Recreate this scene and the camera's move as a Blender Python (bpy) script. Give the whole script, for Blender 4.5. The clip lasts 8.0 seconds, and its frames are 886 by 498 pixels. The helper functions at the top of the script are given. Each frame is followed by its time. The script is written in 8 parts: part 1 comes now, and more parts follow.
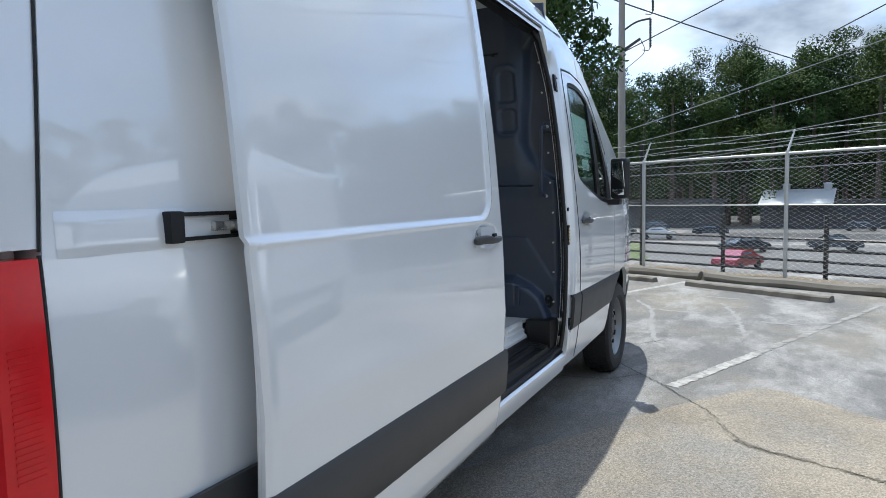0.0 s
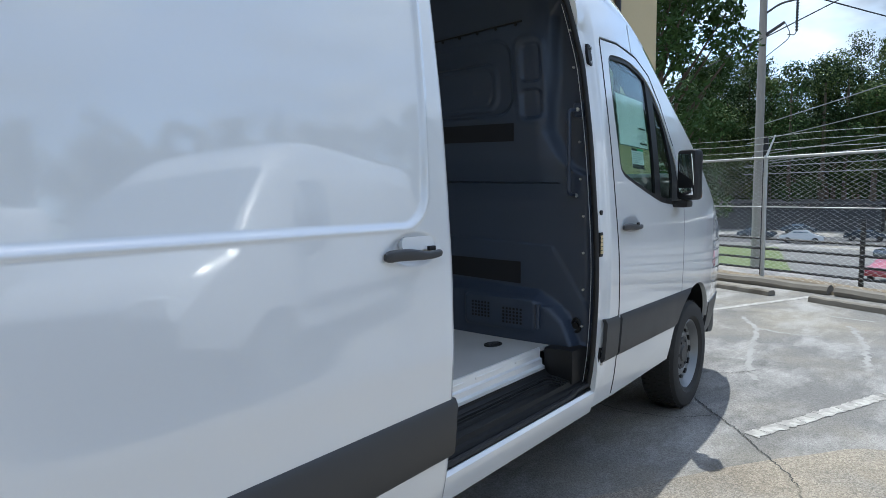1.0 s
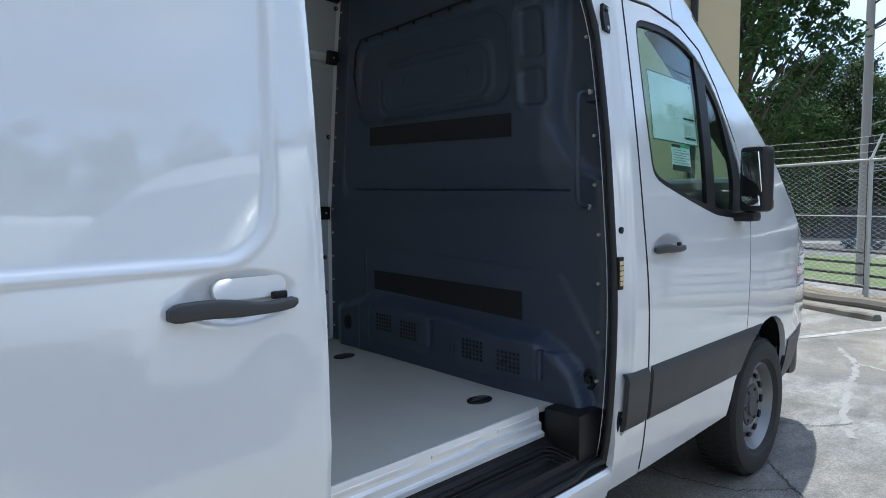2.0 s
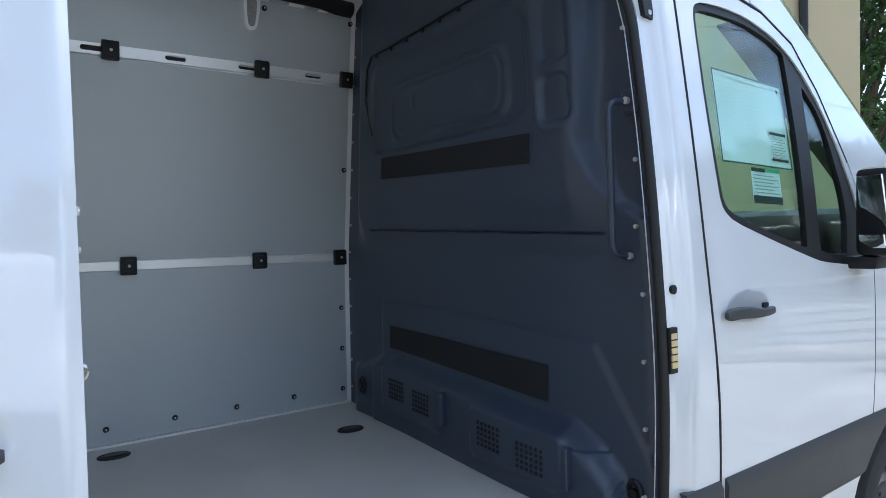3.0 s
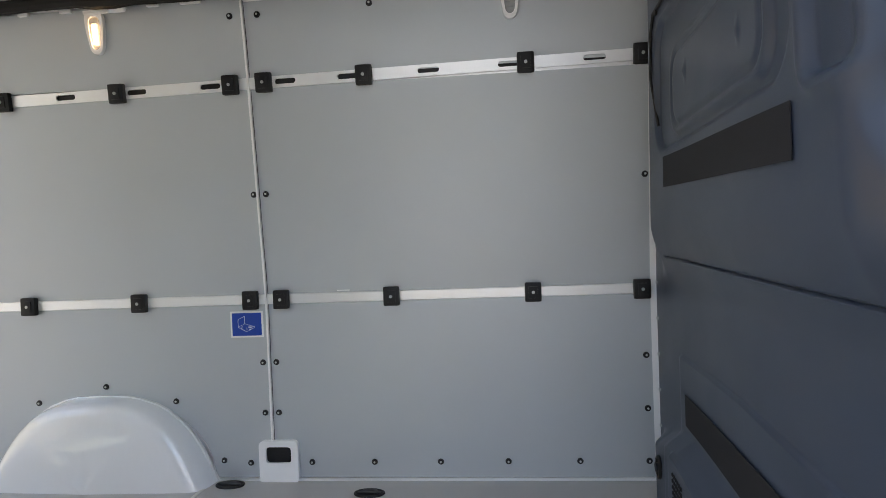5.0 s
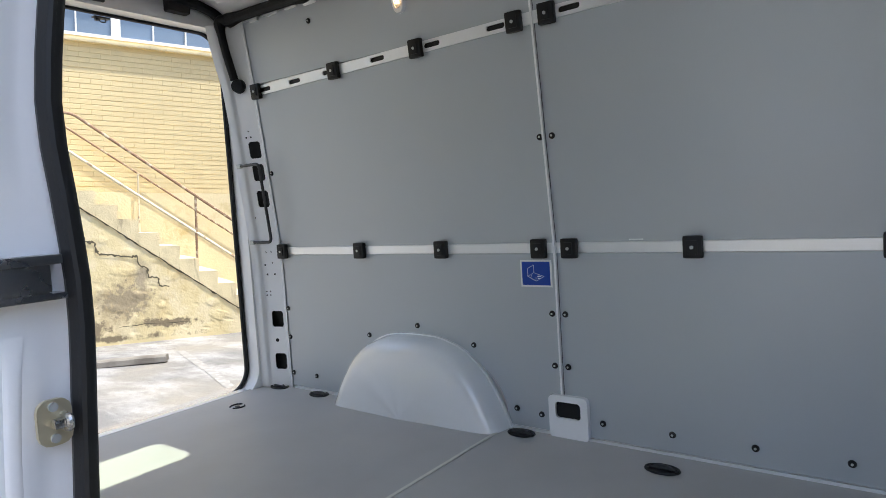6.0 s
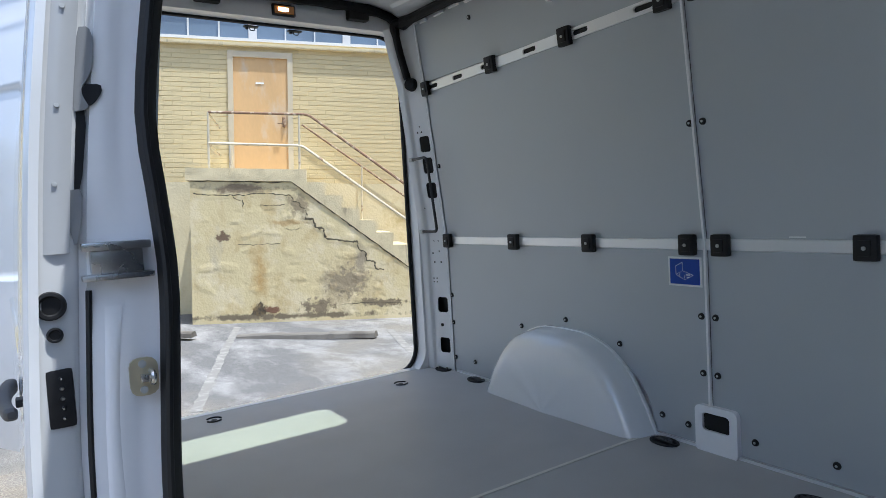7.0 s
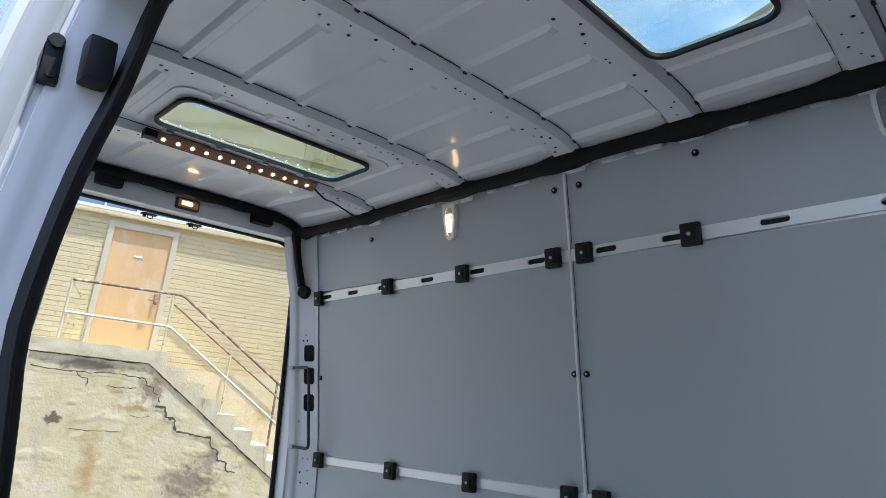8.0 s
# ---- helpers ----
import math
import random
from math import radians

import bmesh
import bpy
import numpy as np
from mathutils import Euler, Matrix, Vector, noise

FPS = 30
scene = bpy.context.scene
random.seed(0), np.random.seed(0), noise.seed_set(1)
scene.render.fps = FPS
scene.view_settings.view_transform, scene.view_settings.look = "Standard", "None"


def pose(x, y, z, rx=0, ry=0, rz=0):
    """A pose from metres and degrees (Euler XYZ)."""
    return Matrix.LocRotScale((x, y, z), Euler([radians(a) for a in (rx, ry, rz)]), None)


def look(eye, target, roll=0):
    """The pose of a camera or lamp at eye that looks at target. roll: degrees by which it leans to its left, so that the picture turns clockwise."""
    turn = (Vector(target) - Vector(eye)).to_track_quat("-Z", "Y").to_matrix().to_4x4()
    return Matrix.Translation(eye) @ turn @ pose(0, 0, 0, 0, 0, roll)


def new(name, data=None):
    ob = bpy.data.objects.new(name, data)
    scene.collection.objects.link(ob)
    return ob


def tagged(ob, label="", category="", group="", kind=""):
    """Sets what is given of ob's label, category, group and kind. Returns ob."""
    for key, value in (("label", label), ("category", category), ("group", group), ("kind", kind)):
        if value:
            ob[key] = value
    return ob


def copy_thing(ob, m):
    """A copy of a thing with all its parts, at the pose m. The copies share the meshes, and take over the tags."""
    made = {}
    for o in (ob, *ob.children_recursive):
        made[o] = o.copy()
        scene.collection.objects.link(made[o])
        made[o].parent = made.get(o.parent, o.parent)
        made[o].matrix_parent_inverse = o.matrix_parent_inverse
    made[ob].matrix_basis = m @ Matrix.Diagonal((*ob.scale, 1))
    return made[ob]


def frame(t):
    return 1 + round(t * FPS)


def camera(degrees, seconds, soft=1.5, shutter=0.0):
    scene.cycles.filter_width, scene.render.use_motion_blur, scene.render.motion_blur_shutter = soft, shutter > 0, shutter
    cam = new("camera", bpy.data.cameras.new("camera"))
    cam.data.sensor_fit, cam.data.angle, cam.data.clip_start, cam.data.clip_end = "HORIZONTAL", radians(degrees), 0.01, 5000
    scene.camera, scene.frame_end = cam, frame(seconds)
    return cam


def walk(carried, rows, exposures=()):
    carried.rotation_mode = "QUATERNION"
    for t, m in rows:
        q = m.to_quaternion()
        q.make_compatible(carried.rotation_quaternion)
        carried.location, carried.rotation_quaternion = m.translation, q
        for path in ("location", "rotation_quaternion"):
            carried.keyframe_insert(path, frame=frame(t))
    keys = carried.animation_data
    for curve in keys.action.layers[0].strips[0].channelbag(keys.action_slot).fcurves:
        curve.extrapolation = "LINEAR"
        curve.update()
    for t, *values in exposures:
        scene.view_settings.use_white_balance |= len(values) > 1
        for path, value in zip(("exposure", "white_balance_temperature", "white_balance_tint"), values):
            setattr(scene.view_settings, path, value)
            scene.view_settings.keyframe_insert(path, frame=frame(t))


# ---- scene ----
cam = camera(69.4, 8.0, soft=0.8)
PATH = [
    (0, (2.04, -0.581, 1.454), (1.139, 1.197, 1.295), -1.2),
    (0.5, (2.19, -0.145, 1.439), (1.108, 1.528, 1.265), -1.0),
    (1, (2.264, 0.301, 1.458), (1.041, 1.875, 1.291), -0.4),
    (1.5, (2.257, 0.764, 1.472), (0.935, 2.258, 1.321), -0.1),
    (1.7, (2.206, 0.923, 1.46), (0.846, 2.382, 1.308), -0.2),
    (2.8, (2.011, 1.678, 1.526), (0.445, 2.921, 1.455), -1.0),
    (3, (1.941, 1.784, 1.524), (0.327, 2.963, 1.476), -1.1),
    (3.5, (1.831, 2.025, 1.533), (0.104, 3.033, 1.534), -1.5),
    (4, (1.789, 2.257, 1.545), (-0.061, 3.015, 1.591), -1.8),
    (4.2, (1.751, 2.32, 1.546), (-0.144, 2.957, 1.608), -2.0),
    (5.3, (1.469, 2.829, 1.654), (-0.454, 2.286, 1.578), -2.6),
    (5.5, (1.414, 2.853, 1.637), (-0.439, 2.106, 1.548), -2.9),
    (6, (1.268, 2.867, 1.604), (-0.329, 1.67, 1.468), -3.6),
    (6.5, (1.145, 2.984, 1.591), (-0.183, 1.497, 1.447), -3.4),
    (7, (1.059, 3.088, 1.593), (-0.045, 1.425, 1.467), -3.3),
    (7.5, (1.048, 3.1, 1.623), (-0.082, 1.452, 1.707), -1.4),
    (7.7, (1.068, 3.087, 1.648), (-0.153, 1.522, 1.898), 0.1),
    (8, (1.095, 3.028, 1.688), (-0.272, 1.652, 2.176), 2.6),
]
EXPOSURES = [(0.0, 1.03, 5880, 6), (1.0, 1.03, 5780, 5), (1.7, 1.08, 5740, 5), (2.8, 1.44, 5720, 6), (3.1, 1.70, 5650, 7), (3.5, 2.08, 5550, 10), (4.0, 2.20, 5700, 12), (4.2, 2.22, 5850, 12), (5.3, 2.40, 6780, 12), (6.0, 1.82, 6150, 11), (7.0, 1.30, 5650, 9), (7.5, 1.20, 5600, 9), (8.0, 1.50, 5450, 10)]
walk(cam, [(t, look(eye, target, roll)) for t, eye, target, roll in PATH], EXPOSURES)

# ---- sky, sun ----
TO_SUN = Vector((-0.32, 0.51, 1.93)).normalized()
world = bpy.data.worlds.new("sky")
scene.world = world
world.use_nodes = True
wn, wl = world.node_tree.nodes, world.node_tree.links
wn.clear()
w_out = wn.new("ShaderNodeOutputWorld")
w_sky = wn.new("ShaderNodeTexSky")
w_sky.sky_type = "NISHITA"
w_sky.sun_disc = False
w_sky.sun_elevation = math.asin(TO_SUN.z)
w_sky.sun_rotation = math.atan2(TO_SUN.x, TO_SUN.y)
w_sky.air_density, w_sky.dust_density = 1.0, 1.5
w_bg, w_cloud, w_mix = wn.new("ShaderNodeBackground"), wn.new("ShaderNodeBackground"), wn.new("ShaderNodeMixShader")
w_bg.inputs[1].default_value = 0.13
w_tc, w_map, w_noise, w_ramp = wn.new("ShaderNodeTexCoord"), wn.new("ShaderNodeMapping"), wn.new("ShaderNodeTexNoise"), wn.new("ShaderNodeValToRGB")
w_map.inputs["Scale"].default_value = (1.0, 1.0, 2.2)
w_noise.inputs["Scale"].default_value, w_noise.inputs["Detail"].default_value, w_noise.inputs["Roughness"].default_value = 3.1, 7.0, 0.55
w_ramp.color_ramp.elements[0].position, w_ramp.color_ramp.elements[1].position = 0.40, 0.60
w_n2, w_r2 = wn.new("ShaderNodeTexNoise"), wn.new("ShaderNodeValToRGB")
w_n2.inputs["Scale"].default_value, w_n2.inputs["Detail"].default_value = 5.5, 5.0
w_r2.color_ramp.elements[0].position, w_r2.color_ramp.elements[1].position = 0.35, 0.68
w_r2.color_ramp.elements[0].color, w_r2.color_ramp.elements[1].color = (0.15, 0.175, 0.215, 1), (0.49, 0.515, 0.55, 1)
wl.new(w_tc.outputs["Generated"], w_map.inputs[0])
wl.new(w_map.outputs[0], w_noise.inputs[0])
wl.new(w_map.outputs[0], w_n2.inputs[0])
wl.new(w_noise.outputs[0], w_ramp.inputs[0])
wl.new(w_n2.outputs[0], w_r2.inputs[0])
wl.new(w_r2.outputs[0], w_cloud.inputs[0])
w_dot, w_gain = wn.new("ShaderNodeVectorMath"), wn.new("ShaderNodeMapRange")
w_dot.operation = "DOT_PRODUCT"
w_dot.inputs[1].default_value = TO_SUN
w_gain.inputs[1].default_value, w_gain.inputs[2].default_value, w_gain.inputs[3].default_value, w_gain.inputs[4].default_value = 0.2, 1.0, 0.66, 2.3
wl.new(w_tc.outputs["Generated"], w_dot.inputs[0])
wl.new(w_dot.outputs["Value"], w_gain.inputs[0])
wl.new(w_gain.outputs[0], w_cloud.inputs[1])
wl.new(w_sky.outputs[0], w_bg.inputs[0])
wl.new(w_ramp.outputs[0], w_mix.inputs[0])
wl.new(w_bg.outputs[0], w_mix.inputs[1])
wl.new(w_cloud.outputs[0], w_mix.inputs[2])
wl.new(w_mix.outputs[0], w_out.inputs[0])

sun = new("sun", bpy.data.lights.new("sun", "SUN"))
sun.data.energy, sun.data.angle, sun.data.color = 2.75, radians(0.6), (1.0, 0.94, 0.835)
sun.matrix_world = look(TO_SUN * 50, (0, 0, 0))

# ---- materials ----


def mat(name, color, rough=0.5, metal=0.0, vary=0.12, scale=6.0, fine=60.0, bump=0.0, coat=0.0, coat_ior=1.5, second=None, amount=0.5, stretch=(1, 1, 1), spec=0.5, rnd=0.0, rough_vary=0.08):
    """A node material: base colour with broad and fine variation, optional second colour in patches, fine bump."""
    m = bpy.data.materials.new(name)
    m.use_nodes = True
    n, l = m.node_tree.nodes, m.node_tree.links
    p = n["Principled BSDF"]
    p.inputs["Roughness"].default_value, p.inputs["Metallic"].default_value = rough, metal
    p.inputs["Coat Weight"].default_value, p.inputs["Coat Roughness"].default_value = coat, 0.03
    p.inputs["Coat IOR"].default_value = coat_ior
    p.inputs["Specular IOR Level"].default_value = spec
    tc, mp = n.new("ShaderNodeTexCoord"), n.new("ShaderNodeMapping")
    mp.inputs["Scale"].default_value = stretch
    l.new(tc.outputs["Object"], mp.inputs[0])
    a, b = n.new("ShaderNodeTexNoise"), n.new("ShaderNodeTexNoise")
    a.inputs["Scale"].default_value, a.inputs["Detail"].default_value = scale, 6.0
    b.inputs["Scale"].default_value, b.inputs["Detail"].default_value = fine, 3.0
    l.new(mp.outputs[0], a.inputs[0])
    l.new(mp.outputs[0], b.inputs[0])
    mix = n.new("ShaderNodeMix")
    mix.data_type = "RGBA"
    dark = tuple(c * (1 - vary) for c in color)
    light = tuple(min(1.0, c * (1 + vary)) for c in color)
    mix.inputs[6].default_value, mix.inputs[7].default_value = (*dark, 1), (*light, 1)
    add = n.new("ShaderNodeMath")
    add.operation = "MULTIPLY_ADD"
    l.new(b.outputs[0], add.inputs[0])
    add.inputs[1].default_value = 0.45
    sub = n.new("ShaderNodeMath")
    sub.operation = "MULTIPLY_ADD"
    l.new(a.outputs[0], sub.inputs[0])
    sub.inputs[1].default_value, sub.inputs[2].default_value = 1.3, -0.4
    l.new(sub.outputs[0], add.inputs[2])
    l.new(add.outputs[0], mix.inputs[0])
    out = mix.outputs[2]
    if second:
        c, r, mx = n.new("ShaderNodeTexNoise"), n.new("ShaderNodeValToRGB"), n.new("ShaderNodeMix")
        c.inputs["Scale"].default_value, c.inputs["Detail"].default_value, c.inputs["Roughness"].default_value = scale * 0.7, 9.0, 0.65
        l.new(mp.outputs[0], c.inputs[0])
        r.color_ramp.elements[0].position, r.color_ramp.elements[1].position = 0.68 - 0.3 * amount, 0.80 - 0.3 * amount
        l.new(c.outputs[0], r.inputs[0])
        mx.data_type = "RGBA"
        mx.inputs[7].default_value = (*second, 1)
        l.new(r.outputs[0], mx.inputs[0])
        l.new(out, mx.inputs[6])
        out = mx.outputs[2]
    if rnd:
        oi, hv, mr = n.new("ShaderNodeObjectInfo"), n.new("ShaderNodeHueSaturation"), n.new("ShaderNodeMapRange")
        mr.inputs[3].default_value, mr.inputs[4].default_value = 1 - rnd, 1 + rnd
        l.new(oi.outputs["Random"], mr.inputs[0])
        l.new(mr.outputs[0], hv.inputs["Value"])
        l.new(out, hv.inputs["Color"])
        out = hv.outputs[0]
    l.new(out, p.inputs["Base Color"])
    if rough_vary:
        rr = n.new("ShaderNodeMapRange")
        rr.inputs[3].default_value, rr.inputs[4].default_value = max(0.02, rough - rough_vary), min(1.0, rough + rough_vary)
        l.new(a.outputs[0], rr.inputs[0])
        l.new(rr.outputs[0], p.inputs["Roughness"])
    if bump:
        bp = n.new("ShaderNodeBump")
        bp.inputs["Strength"].default_value, bp.inputs["Distance"].default_value = bump, 0.01
        l.new(b.outputs[0], bp.inputs["Height"])
        l.new(bp.outputs[0], p.inputs["Normal"])
    return m


def glass(name, tint=(0.75, 0.9, 0.85), alpha_mix=0.12):
    """Thin pane: see-through tint with a clear gloss."""
    m = bpy.data.materials.new(name)
    m.use_nodes = True
    n, l = m.node_tree.nodes, m.node_tree.links
    n.clear()
    o, t, g, mx, lw = n.new("ShaderNodeOutputMaterial"), n.new("ShaderNodeBsdfTransparent"), n.new("ShaderNodeBsdfGlossy"), n.new("ShaderNodeMixShader"), n.new("ShaderNodeLayerWeight")
    pw, ma = n.new("ShaderNodeMath"), n.new("ShaderNodeMath")
    pw.operation, ma.operation = "POWER", "MULTIPLY_ADD"
    pw.inputs[1].default_value = 4.0
    ma.inputs[1].default_value, ma.inputs[2].default_value = 0.60, 0.045
    t.inputs[0].default_value = (*tint, 1)
    g.inputs["Roughness"].default_value = 0.01
    l.new(lw.outputs["Facing"], pw.inputs[0])
    l.new(pw.outputs[0], ma.inputs[0])
    l.new(ma.outputs[0], mx.inputs[0])
    l.new(t.outputs[0], mx.inputs[1])
    l.new(g.outputs[0], mx.inputs[2])
    l.new(mx.outputs[0], o.inputs[0])
    return m


def glow(name, color, strength):
    m = bpy.data.materials.new(name)
    m.use_nodes = True
    p = m.node_tree.nodes["Principled BSDF"]
    p.inputs["Base Color"].default_value = (*color, 1)
    p.inputs["Emission Color"].default_value = (*color, 1)
    p.inputs["Emission Strength"].default_value = strength
    return m


M_WHITE = mat("white_paint", (0.74, 0.75, 0.76), 0.22, vary=0.015, scale=1.5, coat=1.0, coat_ior=1.85, rough_vary=0.02)
M_INNER = mat("white_primer_paint", (0.91, 0.91, 0.915), 0.32, vary=0.03, scale=4, coat=0.6)
M_PANEL = mat("grey_wall_board", (0.485, 0.518, 0.545), 0.42, metal=0.2, vary=0.03, scale=3, fine=420, bump=0.03, spec=1.0)
M_FLOOR = mat("grey_brown_floor_board", (0.485, 0.468, 0.452), 0.45, vary=0.10, scale=5, fine=260, bump=0.12)
M_BULK = mat("blue_black_moulded_plastic", (0.036, 0.049, 0.079), 0.36, vary=0.06, scale=5, fine=500, bump=0.06, spec=0.5)
M_FELT = mat("black_felt", (0.012, 0.012, 0.015), 0.95, vary=0.1, fine=300, bump=0.1)
M_BLACK = mat("black_plastic", (0.012, 0.012, 0.013), 0.48, vary=0.1, fine=200, bump=0.04, spec=0.32)
M_TRIM = mat("dark_grey_plastic", (0.045, 0.045, 0.047), 0.5, vary=0.05, fine=300, bump=0.06)
M_GRIP = mat("mid_grey_plastic", (0.22, 0.225, 0.23), 0.4, vary=0.06, fine=300, bump=0.05)
M_RUBBER = mat("black_rubber", (0.011, 0.011, 0.012), 0.55, vary=0.15, fine=150, bump=0.05)
M_TYRE = mat("tyre_rubber", (0.028, 0.027, 0.026), 0.8, vary=0.15, scale=12, fine=120, bump=0.1)
M_STEEL = mat("silver_wheel_paint", (0.24, 0.245, 0.25), 0.38, metal=0.6, vary=0.08, scale=10)
M_RAIL = mat("pale_aluminium", (0.94, 0.945, 0.95), 0.34, metal=0.55, vary=0.04, scale=8, fine=200)
M_ZINC = mat("galvanised_steel", (0.52, 0.53, 0.52), 0.42, metal=0.4, vary=0.12, scale=14, fine=160)
M_METAL = mat("bare_steel", (0.55, 0.54, 0.52), 0.28, metal=1.0, vary=0.1, scale=20)
M_BRASS = mat("yellow_zinc", (0.62, 0.55, 0.38), 0.32, metal=0.6, vary=0.1, scale=20)
M_CONTACT = mat("gold_contact", (0.75, 0.60, 0.33), 0.35, metal=0.4, vary=0.05)
M_RED = mat("red_lens", (0.62, 0.010, 0.016), 0.22, vary=0.2, scale=6, coat=0.25, spec=0.35)
M_AMBER = mat("amber_lens", (0.75, 0.30, 0.06), 0.15, coat=1.0)
M_CLEARLENS = mat("clear_lens", (0.75, 0.75, 0.75), 0.1, coat=1.0)
M_LENS = mat("frosted_lens", (0.36, 0.37, 0.38), 0.18, vary=0.2, scale=40, coat=1.0)
M_HOSE = mat("black_foam_hose", (0.010, 0.010, 0.011), 0.6, vary=0.2, scale=20, fine=160, bump=0.25, spec=0.25)
M_GLASS = glass("tinted_glass", (0.84, 0.95, 0.90))
M_ROOFGLASS = glass("green_roof_glass", (0.78, 0.84, 0.76))
M_WINGLASS = mat("window_glass", (0.15, 0.195, 0.25), 0.05, vary=0.3, scale=0.6, spec=1.0, rough_vary=0.02)
M_MIRROR = mat("mirror_glass", (0.85, 0.86, 0.87), 0.03, metal=1.0, vary=0.01, rough_vary=0.0)
M_BLUE = mat("blue_sticker", (0.006, 0.055, 0.36), 0.4, vary=0.05)
M_PAPER = mat("white_paper", (0.86, 0.88, 0.88), 0.7, vary=0.02)
M_INK = mat("dark_print", (0.03, 0.035, 0.035), 0.7)
M_INKPALE = mat("pale_print", (0.74, 0.77, 0.765), 0.7)
M_BORDER = mat("dark_green_print", (0.05, 0.11, 0.09), 0.7)
M_INKGREY = mat("grey_print", (0.42, 0.45, 0.44), 0.7)
M_GREENINK = mat("green_print", (0.08, 0.45, 0.20), 0.7)
M_DASH = mat("cab_plastic", (0.03, 0.031, 0.034), 0.6, vary=0.1, fine=200, bump=0.05)
M_SEAT = mat("seat_cloth", (0.025, 0.026, 0.03), 0.9, vary=0.2, fine=300, bump=0.1)
M_LED = glow("warm_led", (1.0, 0.62, 0.30), 9.0)
M_LAMP = glow("warm_bulb", (1.0, 0.62, 0.28), 3.0)



def asphalt():
    """Old lot surface: grey and sandy areas, aggregate speckle, pale smears, fine relief."""
    m = bpy.data.materials.new("worn_asphalt")
    m.use_nodes = True
    n, l = m.node_tree.nodes, m.node_tree.links
    p = n["Principled BSDF"]
    p.inputs["Roughness"].default_value = 0.92
    tc = n.new("ShaderNodeTexCoord")

    def tex(kind, scale, detail=5.0, rough=0.6, stretch=None):
        t = n.new(kind)
        t.inputs["Scale"].default_value = scale
        if kind == "ShaderNodeTexNoise":
            t.inputs["Detail"].default_value, t.inputs["Roughness"].default_value = detail, rough
        if stretch:
            mp = n.new("ShaderNodeMapping")
            mp.inputs["Scale"].default_value, mp.inputs["Rotation"].default_value = stretch, (0, 0, radians(25))
            l.new(tc.outputs["Object"], mp.inputs[0])
            l.new(mp.outputs[0], t.inputs["Vector"])
        else:
            l.new(tc.outputs["Object"], t.inputs["Vector"])
        return t

    def ramp(src, lo, hi):
        r = n.new("ShaderNodeValToRGB")
        r.color_ramp.elements[0].position, r.color_ramp.elements[1].position = lo, hi
        l.new(src, r.inputs[0])
        return r.outputs[0]

    def blend(fac, a, b, mode="MIX"):
        x = n.new("ShaderNodeMix")
        x.data_type, x.blend_type = "RGBA", mode
        for s, v in ((0, fac), (6, a), (7, b)):
            if isinstance(v, (int, float)):
                x.inputs[s].default_value = v
            elif isinstance(v, tuple):
                x.inputs[s].default_value = (*v, 1)
            else:
                l.new(v, x.inputs[s])
        return x.outputs[2]

    broad = ramp(tex("ShaderNodeTexNoise", 0.33, 4.0).outputs[0], 0.44, 0.58)
    col = blend(broad, (0.135, 0.132, 0.129), (0.205, 0.188, 0.158))
    smear = ramp(tex("ShaderNodeTexNoise", 1.3, 8.0, 0.7, (1.0, 0.45, 1.0)).outputs[0], 0.46, 0.68)
    col = blend(smear, col, (0.335, 0.327, 0.315))
    dark = ramp(tex("ShaderNodeTexNoise", 0.9, 7.0, 0.65).outputs[0], 0.57, 0.75)
    col = blend(dark, col, (0.085, 0.082, 0.078))
    grit = tex("ShaderNodeTexVoronoi", 130.0)
    gr = ramp(grit.outputs["Color"], 0.1, 0.95)
    col = blend(0.26, col, gr, "OVERLAY")
    fine = tex("ShaderNodeTexNoise", 170.0, 2.0)
    col = blend(0.30, col, fine.outputs[0], "OVERLAY")
    l.new(col, p.inputs["Base Color"])
    b = n.new("ShaderNodeBump")
    b.inputs["Strength"].default_value, b.inputs["Distance"].default_value = 0.6, 0.008
    l.new(grit.outputs["Distance"], b.inputs["Height"])
    l.new(b.outputs[0], p.inputs["Normal"])
    return m


